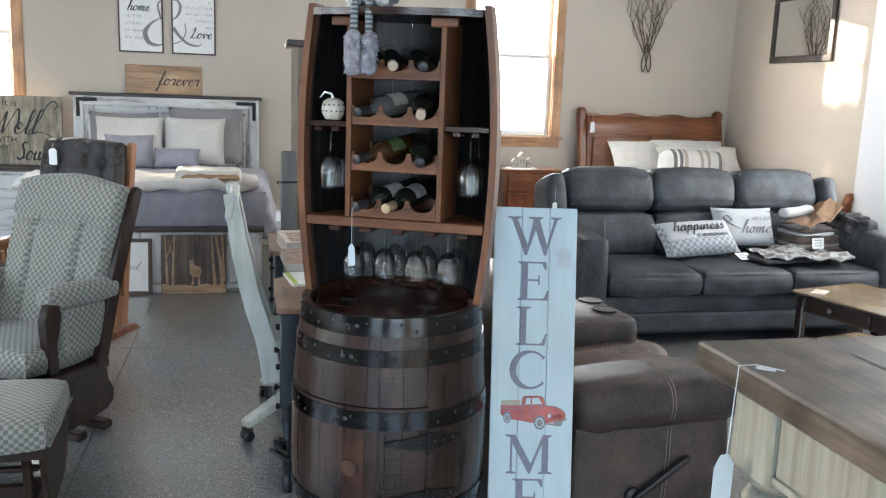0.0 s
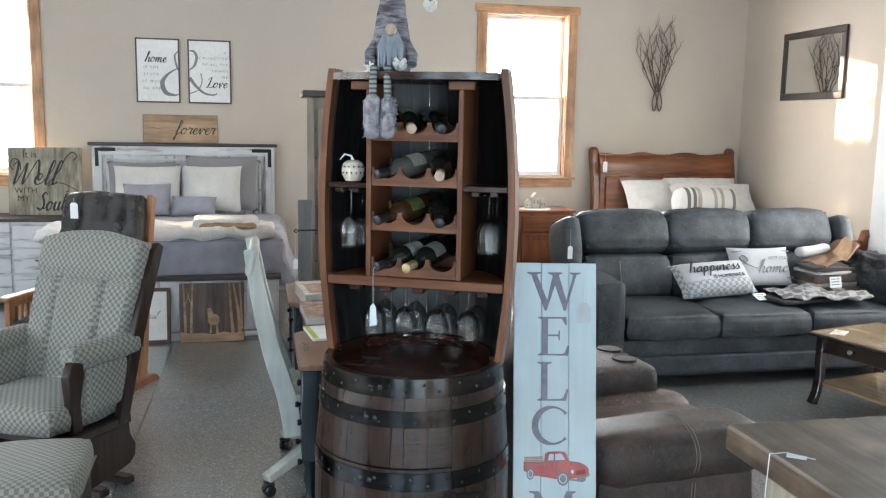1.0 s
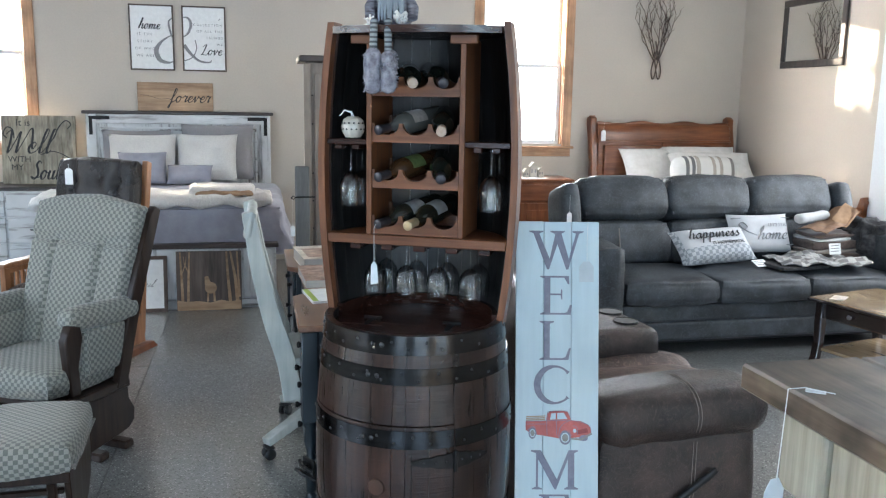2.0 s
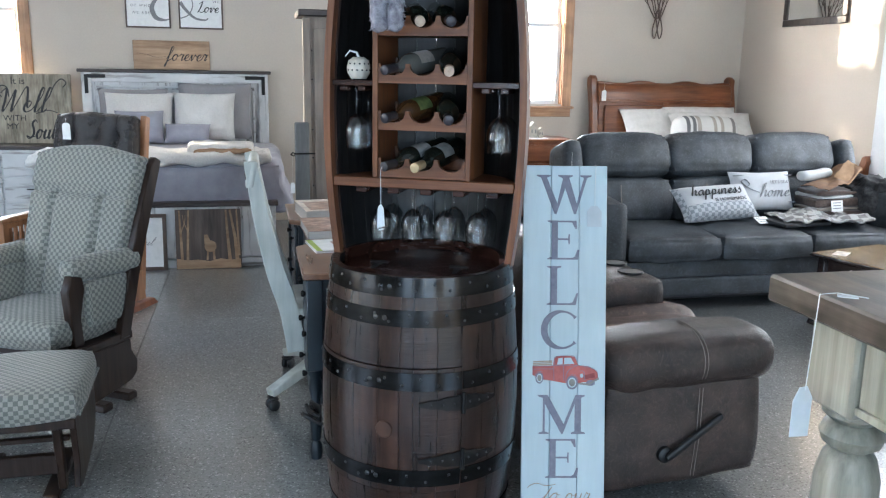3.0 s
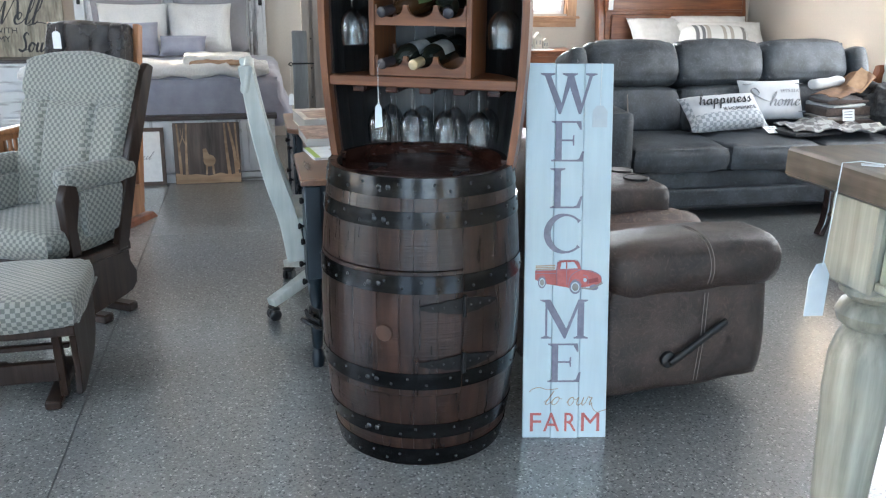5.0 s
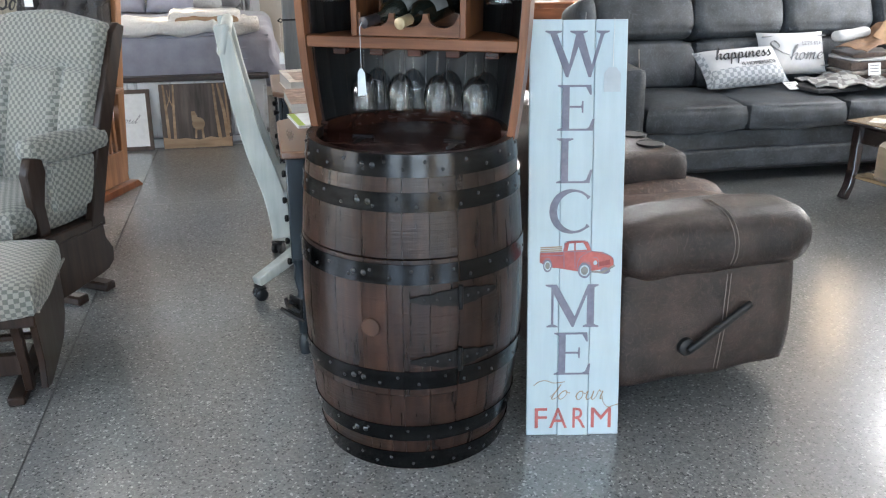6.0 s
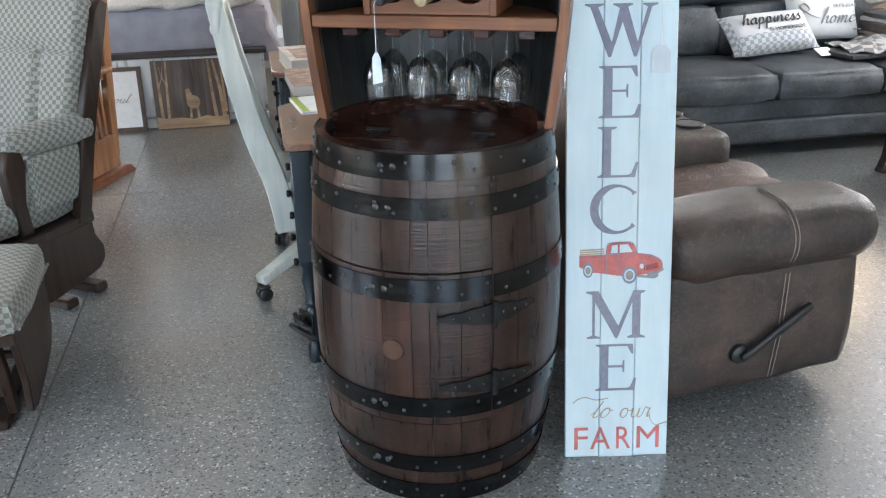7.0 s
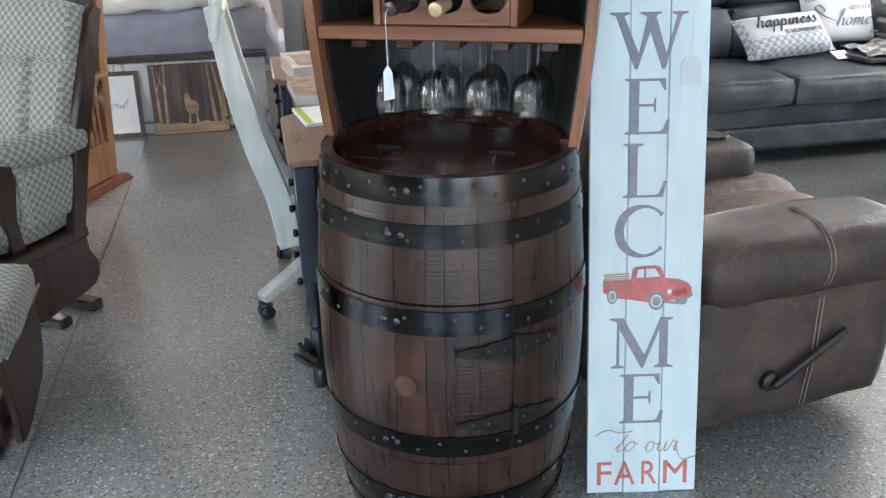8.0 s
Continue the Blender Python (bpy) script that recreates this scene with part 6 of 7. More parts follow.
part("side_rail", box(0.0, 0.035, 0.07, 1.90, 0.18, 0.40, 0.004), DISTRESSED, bed)
part("side_rail", box(BW - 0.035, BW, 0.07, 1.90, 0.18, 0.40, 0.004), DISTRESSED, bed)
part("slat_deck", box(0.04, BW - 0.04, 0.07, 1.90, 0.33, 0.36, 0.003), PLANK, bed)

matt = solid("mattress", rbox(-0.45, 7.755, 0.555, 1.62, 1.70, 0.38, 0.06, n=8), LINEN, "thick white mattress on the plank bed", "mattress")
quilt = rbox(-0.43, 7.705, 0.600, 1.80, 1.74, 0.42, 0.10, n=32, puff=0.02, wrinkle=0.024, seed=31, freq=5)
for v in quilt.verts:
    if v.co.z < 0.62:
        k = (0.62 - v.co.z) / 0.12
        if v.co.x > 0.3:
            v.co.x += 0.09 * k * (0.7 + 0.6 * noise.noise(Vector((0, v.co.y * 4, 0))))
        v.co.y += 0.018 * math.sin(v.co.x * 26) * k
bed_quilt = thing("quilt", 0, 0, 0, 0, "rumpled grey-lavender quilt spread over the bed", "quilt")
part("cover", quilt, LAVENDER, bed_quilt)
for z in (0.52, 0.60, 0.68):
    part("stitched_pleat", tube([(-1.20 + 0.05 * k, 6.834 + 0.006 * math.sin(k * 1.7 + z * 9), z + 0.006 * math.sin(k * 0.9)) for k in range(32)], 0.007, 6), LAVENDER, bed_quilt, "soft stitched pleat")
solid("fur_throw", rbox(-0.52, 7.10, 0.822, 1.76, 0.62, 0.085, 0.040, n=26, wrinkle=0.040, seed=17, freq=14), FLUFF, "fluffy white fur throw across the bed", "throw")
fold = thing("folded_blanket", -0.01, 7.06, 0.893, 0, "folded cream blanket with tan knitted band on the throw", "blanket")
part("folds", rbox(0, 0.02, 0, 0.50, 0.32, 0.085, 0.035, n=12, wrinkle=0.015, seed=3, freq=10), FLUFF, fold)
part("knitted_band", rbox(0.02, -0.135, -0.012, 0.44, 0.05, 0.040, 0.018, n=10, wrinkle=0.012, seed=9, freq=40), PLANK, fold, "tan knitted band")
for x, y, z, w, h, t, rx, rz, mt, nm, lab in (
        (-0.83, 8.47, 1.08, 0.62, 0.48, 0.16, -14, 3, GREY_CLOTH, "sham_pillow", "large grey sham pillow against the headboard"), (-0.10, 8.47, 1.11, 0.68, 0.54, 0.16, -14, -3, GREY_CLOTH, "sham_pillow", "large grey sham pillow against the headboard"),
        (-0.76, 8.30, 1.07, 0.60, 0.44, 0.16, -18, 2, FLUFF, "fur_pillow", "fluffy white fur pillow on the bed"), (-0.19, 8.30, 1.07, 0.56, 0.45, 0.16, -18, -4, FLUFF, "fur_pillow", "fluffy white fur pillow on the bed"),
        (-0.74, 8.10, 0.985, 0.42, 0.31, 0.14, -24, 6, LAVENDER, "accent_pillow", "small grey-lavender pillow on the bed"), (-0.33, 8.04, 0.93, 0.40, 0.19, 0.12, -28, -5, LAVENDER, "accent_pillow", "low grey-lavender bolster pillow on the bed")):
    solid(nm, pillow(w, h, t, seed=x, wrinkle=0.02 if mt is FLUFF else 0.008), mt, lab, "pillow", "pillows on the white bed", at=pose(x, y, z, rx, 0, rz))

# ---- boards leaning on the bed's foot ----
soul = thing("framed_print", -0.72, 6.66, 0, 0, "white print with handwritten word in a walnut frame, on the floor", "picture", rx=-7)
part("frame", join(box(0, 0.30, 0, 0.02, 0, 0.028, 0.002), box(0, 0.30, 0, 0.02, 0.402, 0.43, 0.002), box(0, 0.028, 0.0005, 0.0195, 0.028, 0.402, 0.002), box(0.272, 0.30, 0.0005, 0.0195, 0.028, 0.402, 0.002)), WALNUT_FRAME, soul)
part("print", box(0.028, 0.272, 0.008, 0.014, 0.028, 0.402, 0), PAPER, soul)
part("lettering", moved(script("soul", 0.15, 0.026, 0.0028, 0.004, lean=0.4), 0.15, 0.0075, 0.195), GREY_INK, soul)
deer = thing("wood_panel_art", -0.355, 6.66, 0, 0, "dark burnt wood panel with pale tree trunks, on the floor", "panel", rx=-7)
DW, DH = 0.486, 0.46
part("panel", box(0, DW, 0, 0.02, 0, DH, 0.003), DEER_DARK, deer)
part("pale_ground", prism([(0.004, 0.004), (DW - 0.004, 0.004), (DW - 0.004, 0.075), (0.40, 0.065), (0.33, 0.08), (0.25, 0.06), (0.16, 0.075), (0.08, 0.07), (0.004, 0.085)], -0.002, 0.001), PLANK, deer)
for pts, w in (([(0.045, 0.06), (0.04, 0.25), (0.03, 0.455)], [0.022, 0.017, 0.012]), ([(0.085, 0.06), (0.09, 0.25), (0.10, 0.455)], [0.020, 0.016, 0.012]), ([(0.40, 0.06), (0.385, 0.25), (0.375, 0.455)], [0.026, 0.02, 0.014]),
               ([(0.455, 0.06), (0.44, 0.25), (0.405, 0.455)], [0.028, 0.022, 0.014]), ([(0.47, 0.10), (0.462, 0.28), (0.455, 0.455)], [0.016, 0.014, 0.012]), ([(0.04, 0.28), (0.07, 0.36), (0.075, 0.42)], [0.007, 0.005, 0.003]), ([(0.088, 0.30), (0.06, 0.37), (0.055, 0.42)], [0.007, 0.005, 0.003])):
    part("pale_trunk", stroke(pts, w, -0.002, 0.001), PLANK, deer)
part("pale_shape", join(ring(0.255, 0.175, 0.045, -0.002, 0.001), stroke([(0.235, 0.20), (0.222, 0.265)], [0.05, 0.026], -0.0021, 0.001), stroke([(0.235, 0.14), (0.23, 0.07)], 0.014, -0.0022, 0.001), stroke([(0.278, 0.15), (0.282, 0.07)], 0.016, -0.0022, 0.001)), PLANK, deer, "plain pale shape")

# ---- dresser and its sign ----
dresser = thing("dresser", -2.95, 8.20, 0, 0, "white plank dresser with dark top and black pulls", "dresser")
part("body", box(0.02, 1.50, 0.02, 0.50, 0.04, 0.775, 0.004), DISTRESSED, dresser)
part("top", box(0.0, 1.52, 0.0, 0.52, 0.775, 0.805, 0.005), DARK_TOP, dresser, "dark brown plank top")
for i in range(3):
    for k in range(3):
        d = part("drawer", box(0.05 + 0.49 * i, 0.52 + 0.49 * i, 0.0, 0.02, 0.075 + 0.235 * k, 0.295 + 0.235 * k, 0.004), DISTRESSED, dresser)
        cx, cz = 0.285 + 0.49 * i, 0.19 + 0.235 * k
        part("pull", join(tube([(cx - 0.05, 0.0, cz), (cx - 0.045, -0.022, cz), (cx + 0.045, -0.022, cz), (cx + 0.05, 0.0, cz)], 0.006, 8)), IRON, d, "black iron pull")
well = thing("wall_plaque", -2.017, 8.50, 0.806, 0, "aged grey-green wooden plaque with dark script, on the dresser", "sign", rx=-5)
part("panel", box(0, 0.64, 0, 0.025, 0, 0.63, 0.004), OLD_SIGN, well)
for txt, size, x, z, sh in (("It is", 0.085, 0.19, 0.535, 0), ("Well", 0.25, 0.26, 0.285, 0.35), ("WITH", 0.075, 0.15, 0.205, 0), ("MY", 0.075, 0.13, 0.13, 0), ("Soul", 0.20, 0.38, 0.045, 0.4)):
    inked = script(txt, 0.43 if txt == "Well" else 0.28, size * 0.40, 0.008, 0.020, lean=0.3) if sh else words(txt, size)
    part("lettering", moved(inked, x, -0.001, z), BLACK_INK, well, "dark brown lettering")
for pts, wd in (([(0.05, 0.42), (0.02, 0.46), (0.05, 0.52), (0.10, 0.50), (0.11, 0.42)], 0.010), ([(0.45, 0.42), (0.50, 0.53), (0.56, 0.585), (0.60, 0.55), (0.57, 0.51)], 0.010), ([(0.33, 0.27), (0.45, 0.30), (0.58, 0.24), (0.62, 0.20), (0.56, 0.20)], 0.007)):
    part("flourish", stroke(curve2(pts, 6), wd, -0.002, 0.001), BLACK_INK, well)

# ---- pictures on the back wall ----
def framed(x0, x1, lines, amp):
    f = thing("framed_print", x0, WALL_Y - 0.022, 1.87, 0, "white typographic print in a thin brown frame on the wall", "picture", "pair of prints")
    w, h = x1 - x0, 0.61
    part("frame", join(box(0, w, 0, 0.02, 0, 0.014, 0.001), box(0, w, 0, 0.02, h - 0.014, h, 0.001), box(0, 0.014, 0.0004, 0.0196, 0.014, h - 0.014, 0.001), box(w - 0.014, w, 0.0004, 0.0196, 0.014, h - 0.014, 0.001)), WALNUT_FRAME, f)
    part("print", box(0.014, w - 0.014, 0.006, 0.014, 0.014, h - 0.014, 0), PAPER, f)
    part("ampersand", amp, GREY_INK, f, "half of a large grey ampersand")
    for txt, size, x, z, sh, mt, sp in lines:
        inked = script(txt, 0.20, size * 0.38, 0.005, 0.011, lean=0.3) if sh else words(txt, size, spacing=sp)
        part("lettering", moved(inked, x, 0.0045, z), mt, f)
    return f


AY0, AY1 = 0.003, 0.0055
W_ = 0.405
left_amp = join(stroke(curve2([(W_ - 0.015, 0.49), (W_ - 0.045, 0.45), (W_ - 0.03, 0.36), (W_ - 0.015, 0.31)], 6), [0.008 + 0.01 * math.sin(math.pi * k / 18) for k in range(19)], AY0, AY1),
                stroke(curve2([(W_ - 0.015, 0.335), (W_ - 0.11, 0.275), (W_ - 0.165, 0.19), (W_ - 0.135, 0.10), (W_ - 0.06, 0.075), (W_ - 0.015, 0.085)], 6), [0.010 + 0.034 * math.sin(math.pi * k / 30) ** 2 for k in range(31)], AY0, AY1))
right_amp = join(stroke(curve2([(0.015, 0.50), (0.06, 0.495), (0.085, 0.44), (0.06, 0.36), (0.015, 0.32)], 6), [0.008 + 0.018 * math.sin(math.pi * k / 24) for k in range(25)], AY0, AY1),
                 stroke(curve2([(0.015, 0.245), (0.07, 0.17), (0.15, 0.10), (0.24, 0.085), (0.27, 0.105)], 6), [0.034 - 0.026 * k / 24 for k in range(25)], AY0, AY1),
                 stroke(curve2([(0.015, 0.095), (0.09, 0.13), (0.13, 0.21), (0.12, 0.29)], 6), 0.010, AY0, AY1))
framed(-0.89, -0.485, [("home", 0.12, 0.185, 0.385, 0.3, BLACK_INK, 1.0), ("IS THE", 0.034, 0.14, 0.325, 0, GREY_INK, 1.5), ("STORY", 0.034, 0.14, 0.258, 0, GREY_INK, 1.5), ("OF WHO", 0.034, 0.14, 0.192, 0, GREY_INK, 1.5), ("WE ARE", 0.034, 0.14, 0.127, 0, GREY_INK, 1.5)], left_amp)
framed(-0.41, -0.003, [("A", 0.032, 0.35, 0.48, 0, GREY_INK, 1.0), ("COLLECTION", 0.032, 0.24, 0.425, 0, GREY_INK, 1.5), ("OF ALL THE", 0.032, 0.255, 0.365, 0, GREY_INK, 1.5), ("THINGS", 0.032, 0.30, 0.305, 0, GREY_INK, 1.5), ("WE", 0.032, 0.345, 0.245, 0, GREY_INK, 1.5), ("Love", 0.125, 0.27, 0.155, 0.3, BLACK_INK, 1.0)], right_amp)
fv = thing("plank_sign", -0.84, WALL_Y - 0.03, 1.487, 0, "pale pine plank sign with dark script on the wall", "sign")
part("plank", box(0, 0.70, 0, 0.028, 0, 0.27, 0.004), PLANK, fv)
part("lettering", moved(script("forever", 0.40, 0.058, 0.006, 0.012, lean=0.3), 0.475, -0.0005, 0.085), BLACK_INK, fv)
part("crack", stroke(curve2([(0.03, 0.15), (0.12, 0.14), (0.2, 0.115), (0.3, 0.12)], 4), 0.003, -0.0008, 0.001), DARK_TOP, fv)

# ---- twig art and mirror ----
art = thing("twig_wall_art", 4.50, WALL_Y - 0.03, 1.90, 0, "bronze metal twig bouquet hanging on the wall", "wall art")
tr_ = random.Random(12)


def branch(p, d, length, r, depth):
    pts, out = [Vector(p)], []
    dirn = Vector(d).normalized()
    n = 6
    for i in range(n):
        dirn = (dirn + Vector((tr_.uniform(-0.16, 0.16), tr_.uniform(-0.05, 0.05), 0.05))).normalized()
        pts.append(pts[-1] + dirn * length / n)
        pts[-1].y = max(-0.06, min(0.02, pts[-1].y))
        if depth and i >= 1:
            sgn = tr_.choice((-1, 1))
            nd = (dirn + Vector((sgn * tr_.uniform(0.45, 0.8), 0, 0.1))).normalized()
            out.append(branch(pts[-1], nd, length * tr_.uniform(0.22, 0.40), r * 0.6, depth - 1))
    out.append(tube(pts, [r * (1 - 0.75 * k / n) for k in range(n + 1)], 5))
    return join(*out)


for k, a in enumerate((-34, -25, -14, -4, 7, 17, 28)):
    base = Vector((0.010 * (k - 3), -0.01 * (k % 2), 0.20))
    part("twig", branch(base, (math.sin(radians(a)), 0, math.cos(radians(a))), 0.64 - 0.0045 * abs(a), 0.0068, 2), TWIG, art)
for s in (-1, 1):
    part("twig", tube(curve2([(-0.02 * s, -0.01, 0.40), (0.025 * s, -0.012, 0.22), (0.055 * s, -0.012, 0.09), (0.040 * s, -0.012, 0.005), (0.014 * s, -0.01, 0.03), (-0.03 * s, -0.008, 0.26)], 5), 0.007, 6), TWIG, art)

mir = thing("wall_mirror", EAST - 0.03, 7.03, 2.01, 0, "rectangular wall mirror in a dark carved wood frame", "mirror")
FW = 0.068
part("frame", join(box(0, 0.029, 0, 0.97, 0, FW, 0.006), box(0, 0.029, 0, 0.97, 0.67 - FW, 0.67, 0.006), box(0.0005, 0.0285, 0, FW, FW, 0.67 - FW, 0.006), box(0.0005, 0.0285, 0.97 - FW, 0.97, FW, 0.67 - FW, 0.006)), DARK_FRAME, mir)
part("mirror_glass", box(0.012, 0.02, FW, 0.97 - FW, FW, 0.67 - FW, 0), MIRROR, mir)

# ---- nightstand with paper village ----
ns = thing("nightstand", 2.82, 8.28, 0, 0, "cherry wood nightstand with drawer, door and black pulls", "nightstand")
part("body", box(0.02, 0.62, 0.02, 0.44, 0.06, 0.83, 0.004), CHERRY_UP, ns)
part("top", box(0, 0.64, 0, 0.45, 0.83, 0.855, 0.007), CHERRY, ns)
dr = part("drawer", box(0.06, 0.58, 0.0, 0.02, 0.63, 0.80, 0.006), CHERRY, ns)
part("pull", box(0.38, 0.46, -0.012, 0.0, 0.71, 0.735, 0.004), IRON, dr, "black iron pull")
dd = part("door", box(0.06, 0.58, 0.0, 0.02, 0.10, 0.61, 0.004), CHERRY_UP, ns)
part("door_panel", box(0.13, 0.51, -0.008, 0.0, 0.17, 0.54, 0.007), CHERRY_UP, dd)
part("pull", box(0.49, 0.525, -0.014, 0.0, 0.46, 0.56, 0.004), IRON, dd, "black iron pull")
for x in (0.03, 0.57):
    part("foot", box(x, x + 0.05, 0.03, 0.43, 0.0, 0.06, 0.004), CHERRY_UP, ns)
hanging_tag("price_tag", (3.335, 8.255, 0.70), 0.10, 0.035, 0.07)
solid("doily", moved(lathe([(0.0, 0.004), (0.15, 0.004), (0.165, 0.0), (0.0, 0.0)], 30), 3.07, 8.47, 0.8555), LINEN, "white cloth doily on the nightstand", "doily")
for x, y, w, h, rf in ((2.99, 8.47, 0.055, 0.06, 0.035), (3.075, 8.50, 0.075, 0.11, 0.05), (3.15, 8.47, 0.05, 0.075, 0.03)):
    hs = thing("ornament_house", x, y, 0.860, 0, "small cream ceramic village house", "ornament", "village houses")
    part("walls", box(-w / 2, w / 2, -w / 2, w / 2, 0, h, 0.002), CERAMIC, hs)
    part("roof", prism([(-w / 2 - 0.006, h), (w / 2 + 0.006, h), (0, h + rf)], -w / 2 - 0.006, w / 2 + 0.006), CERAMIC, hs)
    for k in (-0.25, 0.25):
        part("window", box(w * k - 0.006, w * k + 0.006, -w / 2 - 0.001, -w / 2 + 0.001, h * 0.4, h * 0.75, 0), GREY_INK, hs, "dark window opening")

# ---- the sleigh bed ----
sl = thing("sleigh_bed", 3.75, 6.42, 0, 0, "polished cherry sleigh bed with panelled headboard", "bed")
SW_ = 1.68
prof = [(2.16, 0.30), (2.20, 0.30), (2.21, 1.25), (2.26, 1.34), (2.32, 1.40), (2.315, 1.45), (2.26, 1.475), (2.20, 1.455), (2.172, 1.41), (2.160, 1.35), (2.165, 1.29)]
part("headboard", prismx([(y - 0.02, z - 0.045) for y, z in prof], 0.07, SW_ - 0.07, 0.006), CHERRY, sl, "rolled cherry headboard")
crest = [(0.07, 1.39)]
for k in range(33):
    u = k / 32
    crest.append((0.07 + (SW_ - 0.14) * u, 1.435 + 0.016 * math.cos(2 * math.pi * u * 3) * (1 if 0.12 < u < 0.88 else 0.4)))
crest.append((SW_ - 0.07, 1.39))
part("crest_rail", moved(prism(crest, 2.20, 2.275, 0.006), 0, 0, 0), CHERRY, sl, "wavy crest rail")
for x in (0.0, SW_ - 0.07):
    part("head_post", prismx([(2.13, 0.0), (2.22, 0.0), (2.23, 1.0), (2.275, 1.22), (2.335, 1.40), (2.33, 1.475), (2.27, 1.505), (2.21, 1.47), (2.215, 1.40), (2.17, 1.22), (2.14, 1.0)], x, x + 0.07, 0.008), CHERRY_UP, sl)
for k in range(2):
    x0 = 0.13 + k * 0.73
    part("raised_panel", box(x0, x0 + 0.66, 2.112, 2.145, 0.62, 1.195, 0.014, 2), CHERRY, sl)
part("panel_frame", join(box(0.07, SW_ - 0.07, 2.118, 2.142, 1.225, 1.25, 0.006), box(0.80, 0.85, 2.118, 2.142, 0.5, 1.224, 0.004)), CHERRY, sl)
part("footboard", prismx([(0.02, 0.15), (0.06, 0.15), (0.06, 0.55), (0.02, 0.72), (-0.03, 0.78), (-0.05, 0.74), (-0.01, 0.66)], 0.07, SW_ - 0.07, 0.006), CHERRY, sl)
for x in (0.0, SW_ - 0.07):
    part("foot_post", prismx([(0.0, 0.0), (0.09, 0.0), (0.09, 0.5), (0.05, 0.72), (0.0, 0.86), (-0.05, 0.87), (-0.075, 0.82), (-0.04, 0.74), (0.0, 0.6)], x, x + 0.07, 0.008), CHERRY_UP, sl)
    part("side_rail", box(x + 0.02, x + 0.05, 0.09, 2.13, 0.2, 0.42, 0.005), CHERRY, sl)
part("slat_deck", box(0.05, SW_ - 0.05, 0.09, 2.12, 0.34, 0.37, 0.003), PLANK, sl)
solid("mattress", rbox(4.59, 7.50, 0.57, 1.54, 1.98, 0.40, 0.07, n=8), LINEN, "thick white mattress on the sleigh bed", "mattress")
solid("coverlet", rbox(4.59, 7.48, 0.715, 1.60, 1.94, 0.22, 0.08, n=22, puff=0.02, wrinkle=0.02, seed=41, freq=5), LINEN, "rumpled white cotton coverlet over the mattress", "bedding")
STRIPE = striped("striped_bolster_cloth", [(0.14, 0.19, (0.16, 0.16, 0.16)), (0.23, 0.28, (0.16, 0.16, 0.16)), (0.30, 0.36, (0.42, 0.38, 0.33)), (0.55, 0.60, (0.42, 0.38, 0.33)), (0.66, 0.71, (0.42, 0.38, 0.33)), (0.84, 0.90, (0.24, 0.23, 0.22))], 0, 0.72, (0.72, 0.71, 0.68))
for x, y, z, w, h, t, rx, rz, lab in ((4.42, 8.42, 0.985, 0.78, 0.42, 0.18, -34, 4, "soft white bed pillow"), (4.93, 8.40, 1.00, 0.86, 0.44, 0.20, -34, -3, "soft white bed pillow"), (4.97, 8.22, 0.97, 0.96, 0.40, 0.18, -38, 0, "soft white bed pillow")):
    solid("bed_pillow", pillow(w, h, t, seed=x, wrinkle=0.02), LINEN, lab + " on the sleigh bed", "pillow", "pillows on the sleigh bed", at=pose(x, y, z, rx, 0, rz))
solid("bolster", rbox(0, 0, 0, 0.70, 0.24, 0.28, 0.12, n=14, puff=0.01, wrinkle=0.01), STRIPE, "white bolster pillow with grey and tan stripes", "pillow", "pillows on the sleigh bed", at=pose(4.76, 8.02, 0.965, -10, 0, 0))
hanging_tag("price_tag", (3.845, 8.50, 1.43), 0.08, 0.05, 0.11)
hanging_tag("price_tag", (2.375, 5.55, 1.00), 0.12, 0.035, 0.09)

# ---- pillows and goods on the sofa ----
PILLOW_CLOTH = material("white_pillow_cotton", (0.50, 0.50, 0.505), (0.58, 0.58, 0.585), scale=14, rough=0.9, bump=0.4, coarse_amount=0.06, bump_distance=0.008)
GINGHAM = checked("grey_gingham", (0.48, 0.495, 0.505), (0.26, 0.275, 0.29), 0.026)
hp = thing("throw_pillow", 3.43, 5.46, 0.640, 6, "white pillow with black script above grey gingham band", "pillow", "throw pillows on the sofa", rx=-46, ry=-2)
pw = pillow(0.62, 0.29, 0.15, n=20, seed=2)
for f in pw.faces:
    f.material_index = 1 if f.calc_center_median().z < -0.045 or abs(f.calc_center_median().x) > 0.27 else 0
part("cover", pw, (PILLOW_CLOTH, GINGHAM), hp)
part("lettering", moved(script("happiness", 0.42, 0.042, 0.003, 0.0065, lean=0.3, y0=-0.004, y1=0.004), -0.01, -0.081, 0.020), BLACK_INK, hp)
part("lettering", moved(words("IS HOMEMADE", 0.040), 0.08, -0.080, -0.040), BLACK_INK, hp)
hm = thing("throw_pillow", 3.88, 5.60, 0.70, 0, "white pillow with grey script and thin stripe", "pillow", "throw pillows on the sofa", rx=-24)
part("cover", pillow(0.50, 0.30, 0.14, n=20, seed=7), PILLOW_CLOTH, hm)
part("lettering", moved(words("LET'S STAY", 0.034), 0.12, -0.075, 0.035), GREY_INK, hm)
part("lettering", moved(script("home", 0.24, 0.046, 0.003, 0.006, lean=0.35, y0=-0.004, y1=0.004), 0.06, -0.075, -0.062), GREY_INK, hm)
part("stripe", join(stroke([(-0.235, 0.105), (0.235, 0.105)], 0.006, -0.052, -0.040), stroke([(-0.235, -0.10), (0.235, -0.10)], 0.006, -0.052, -0.040)), GREY_INK, hm)
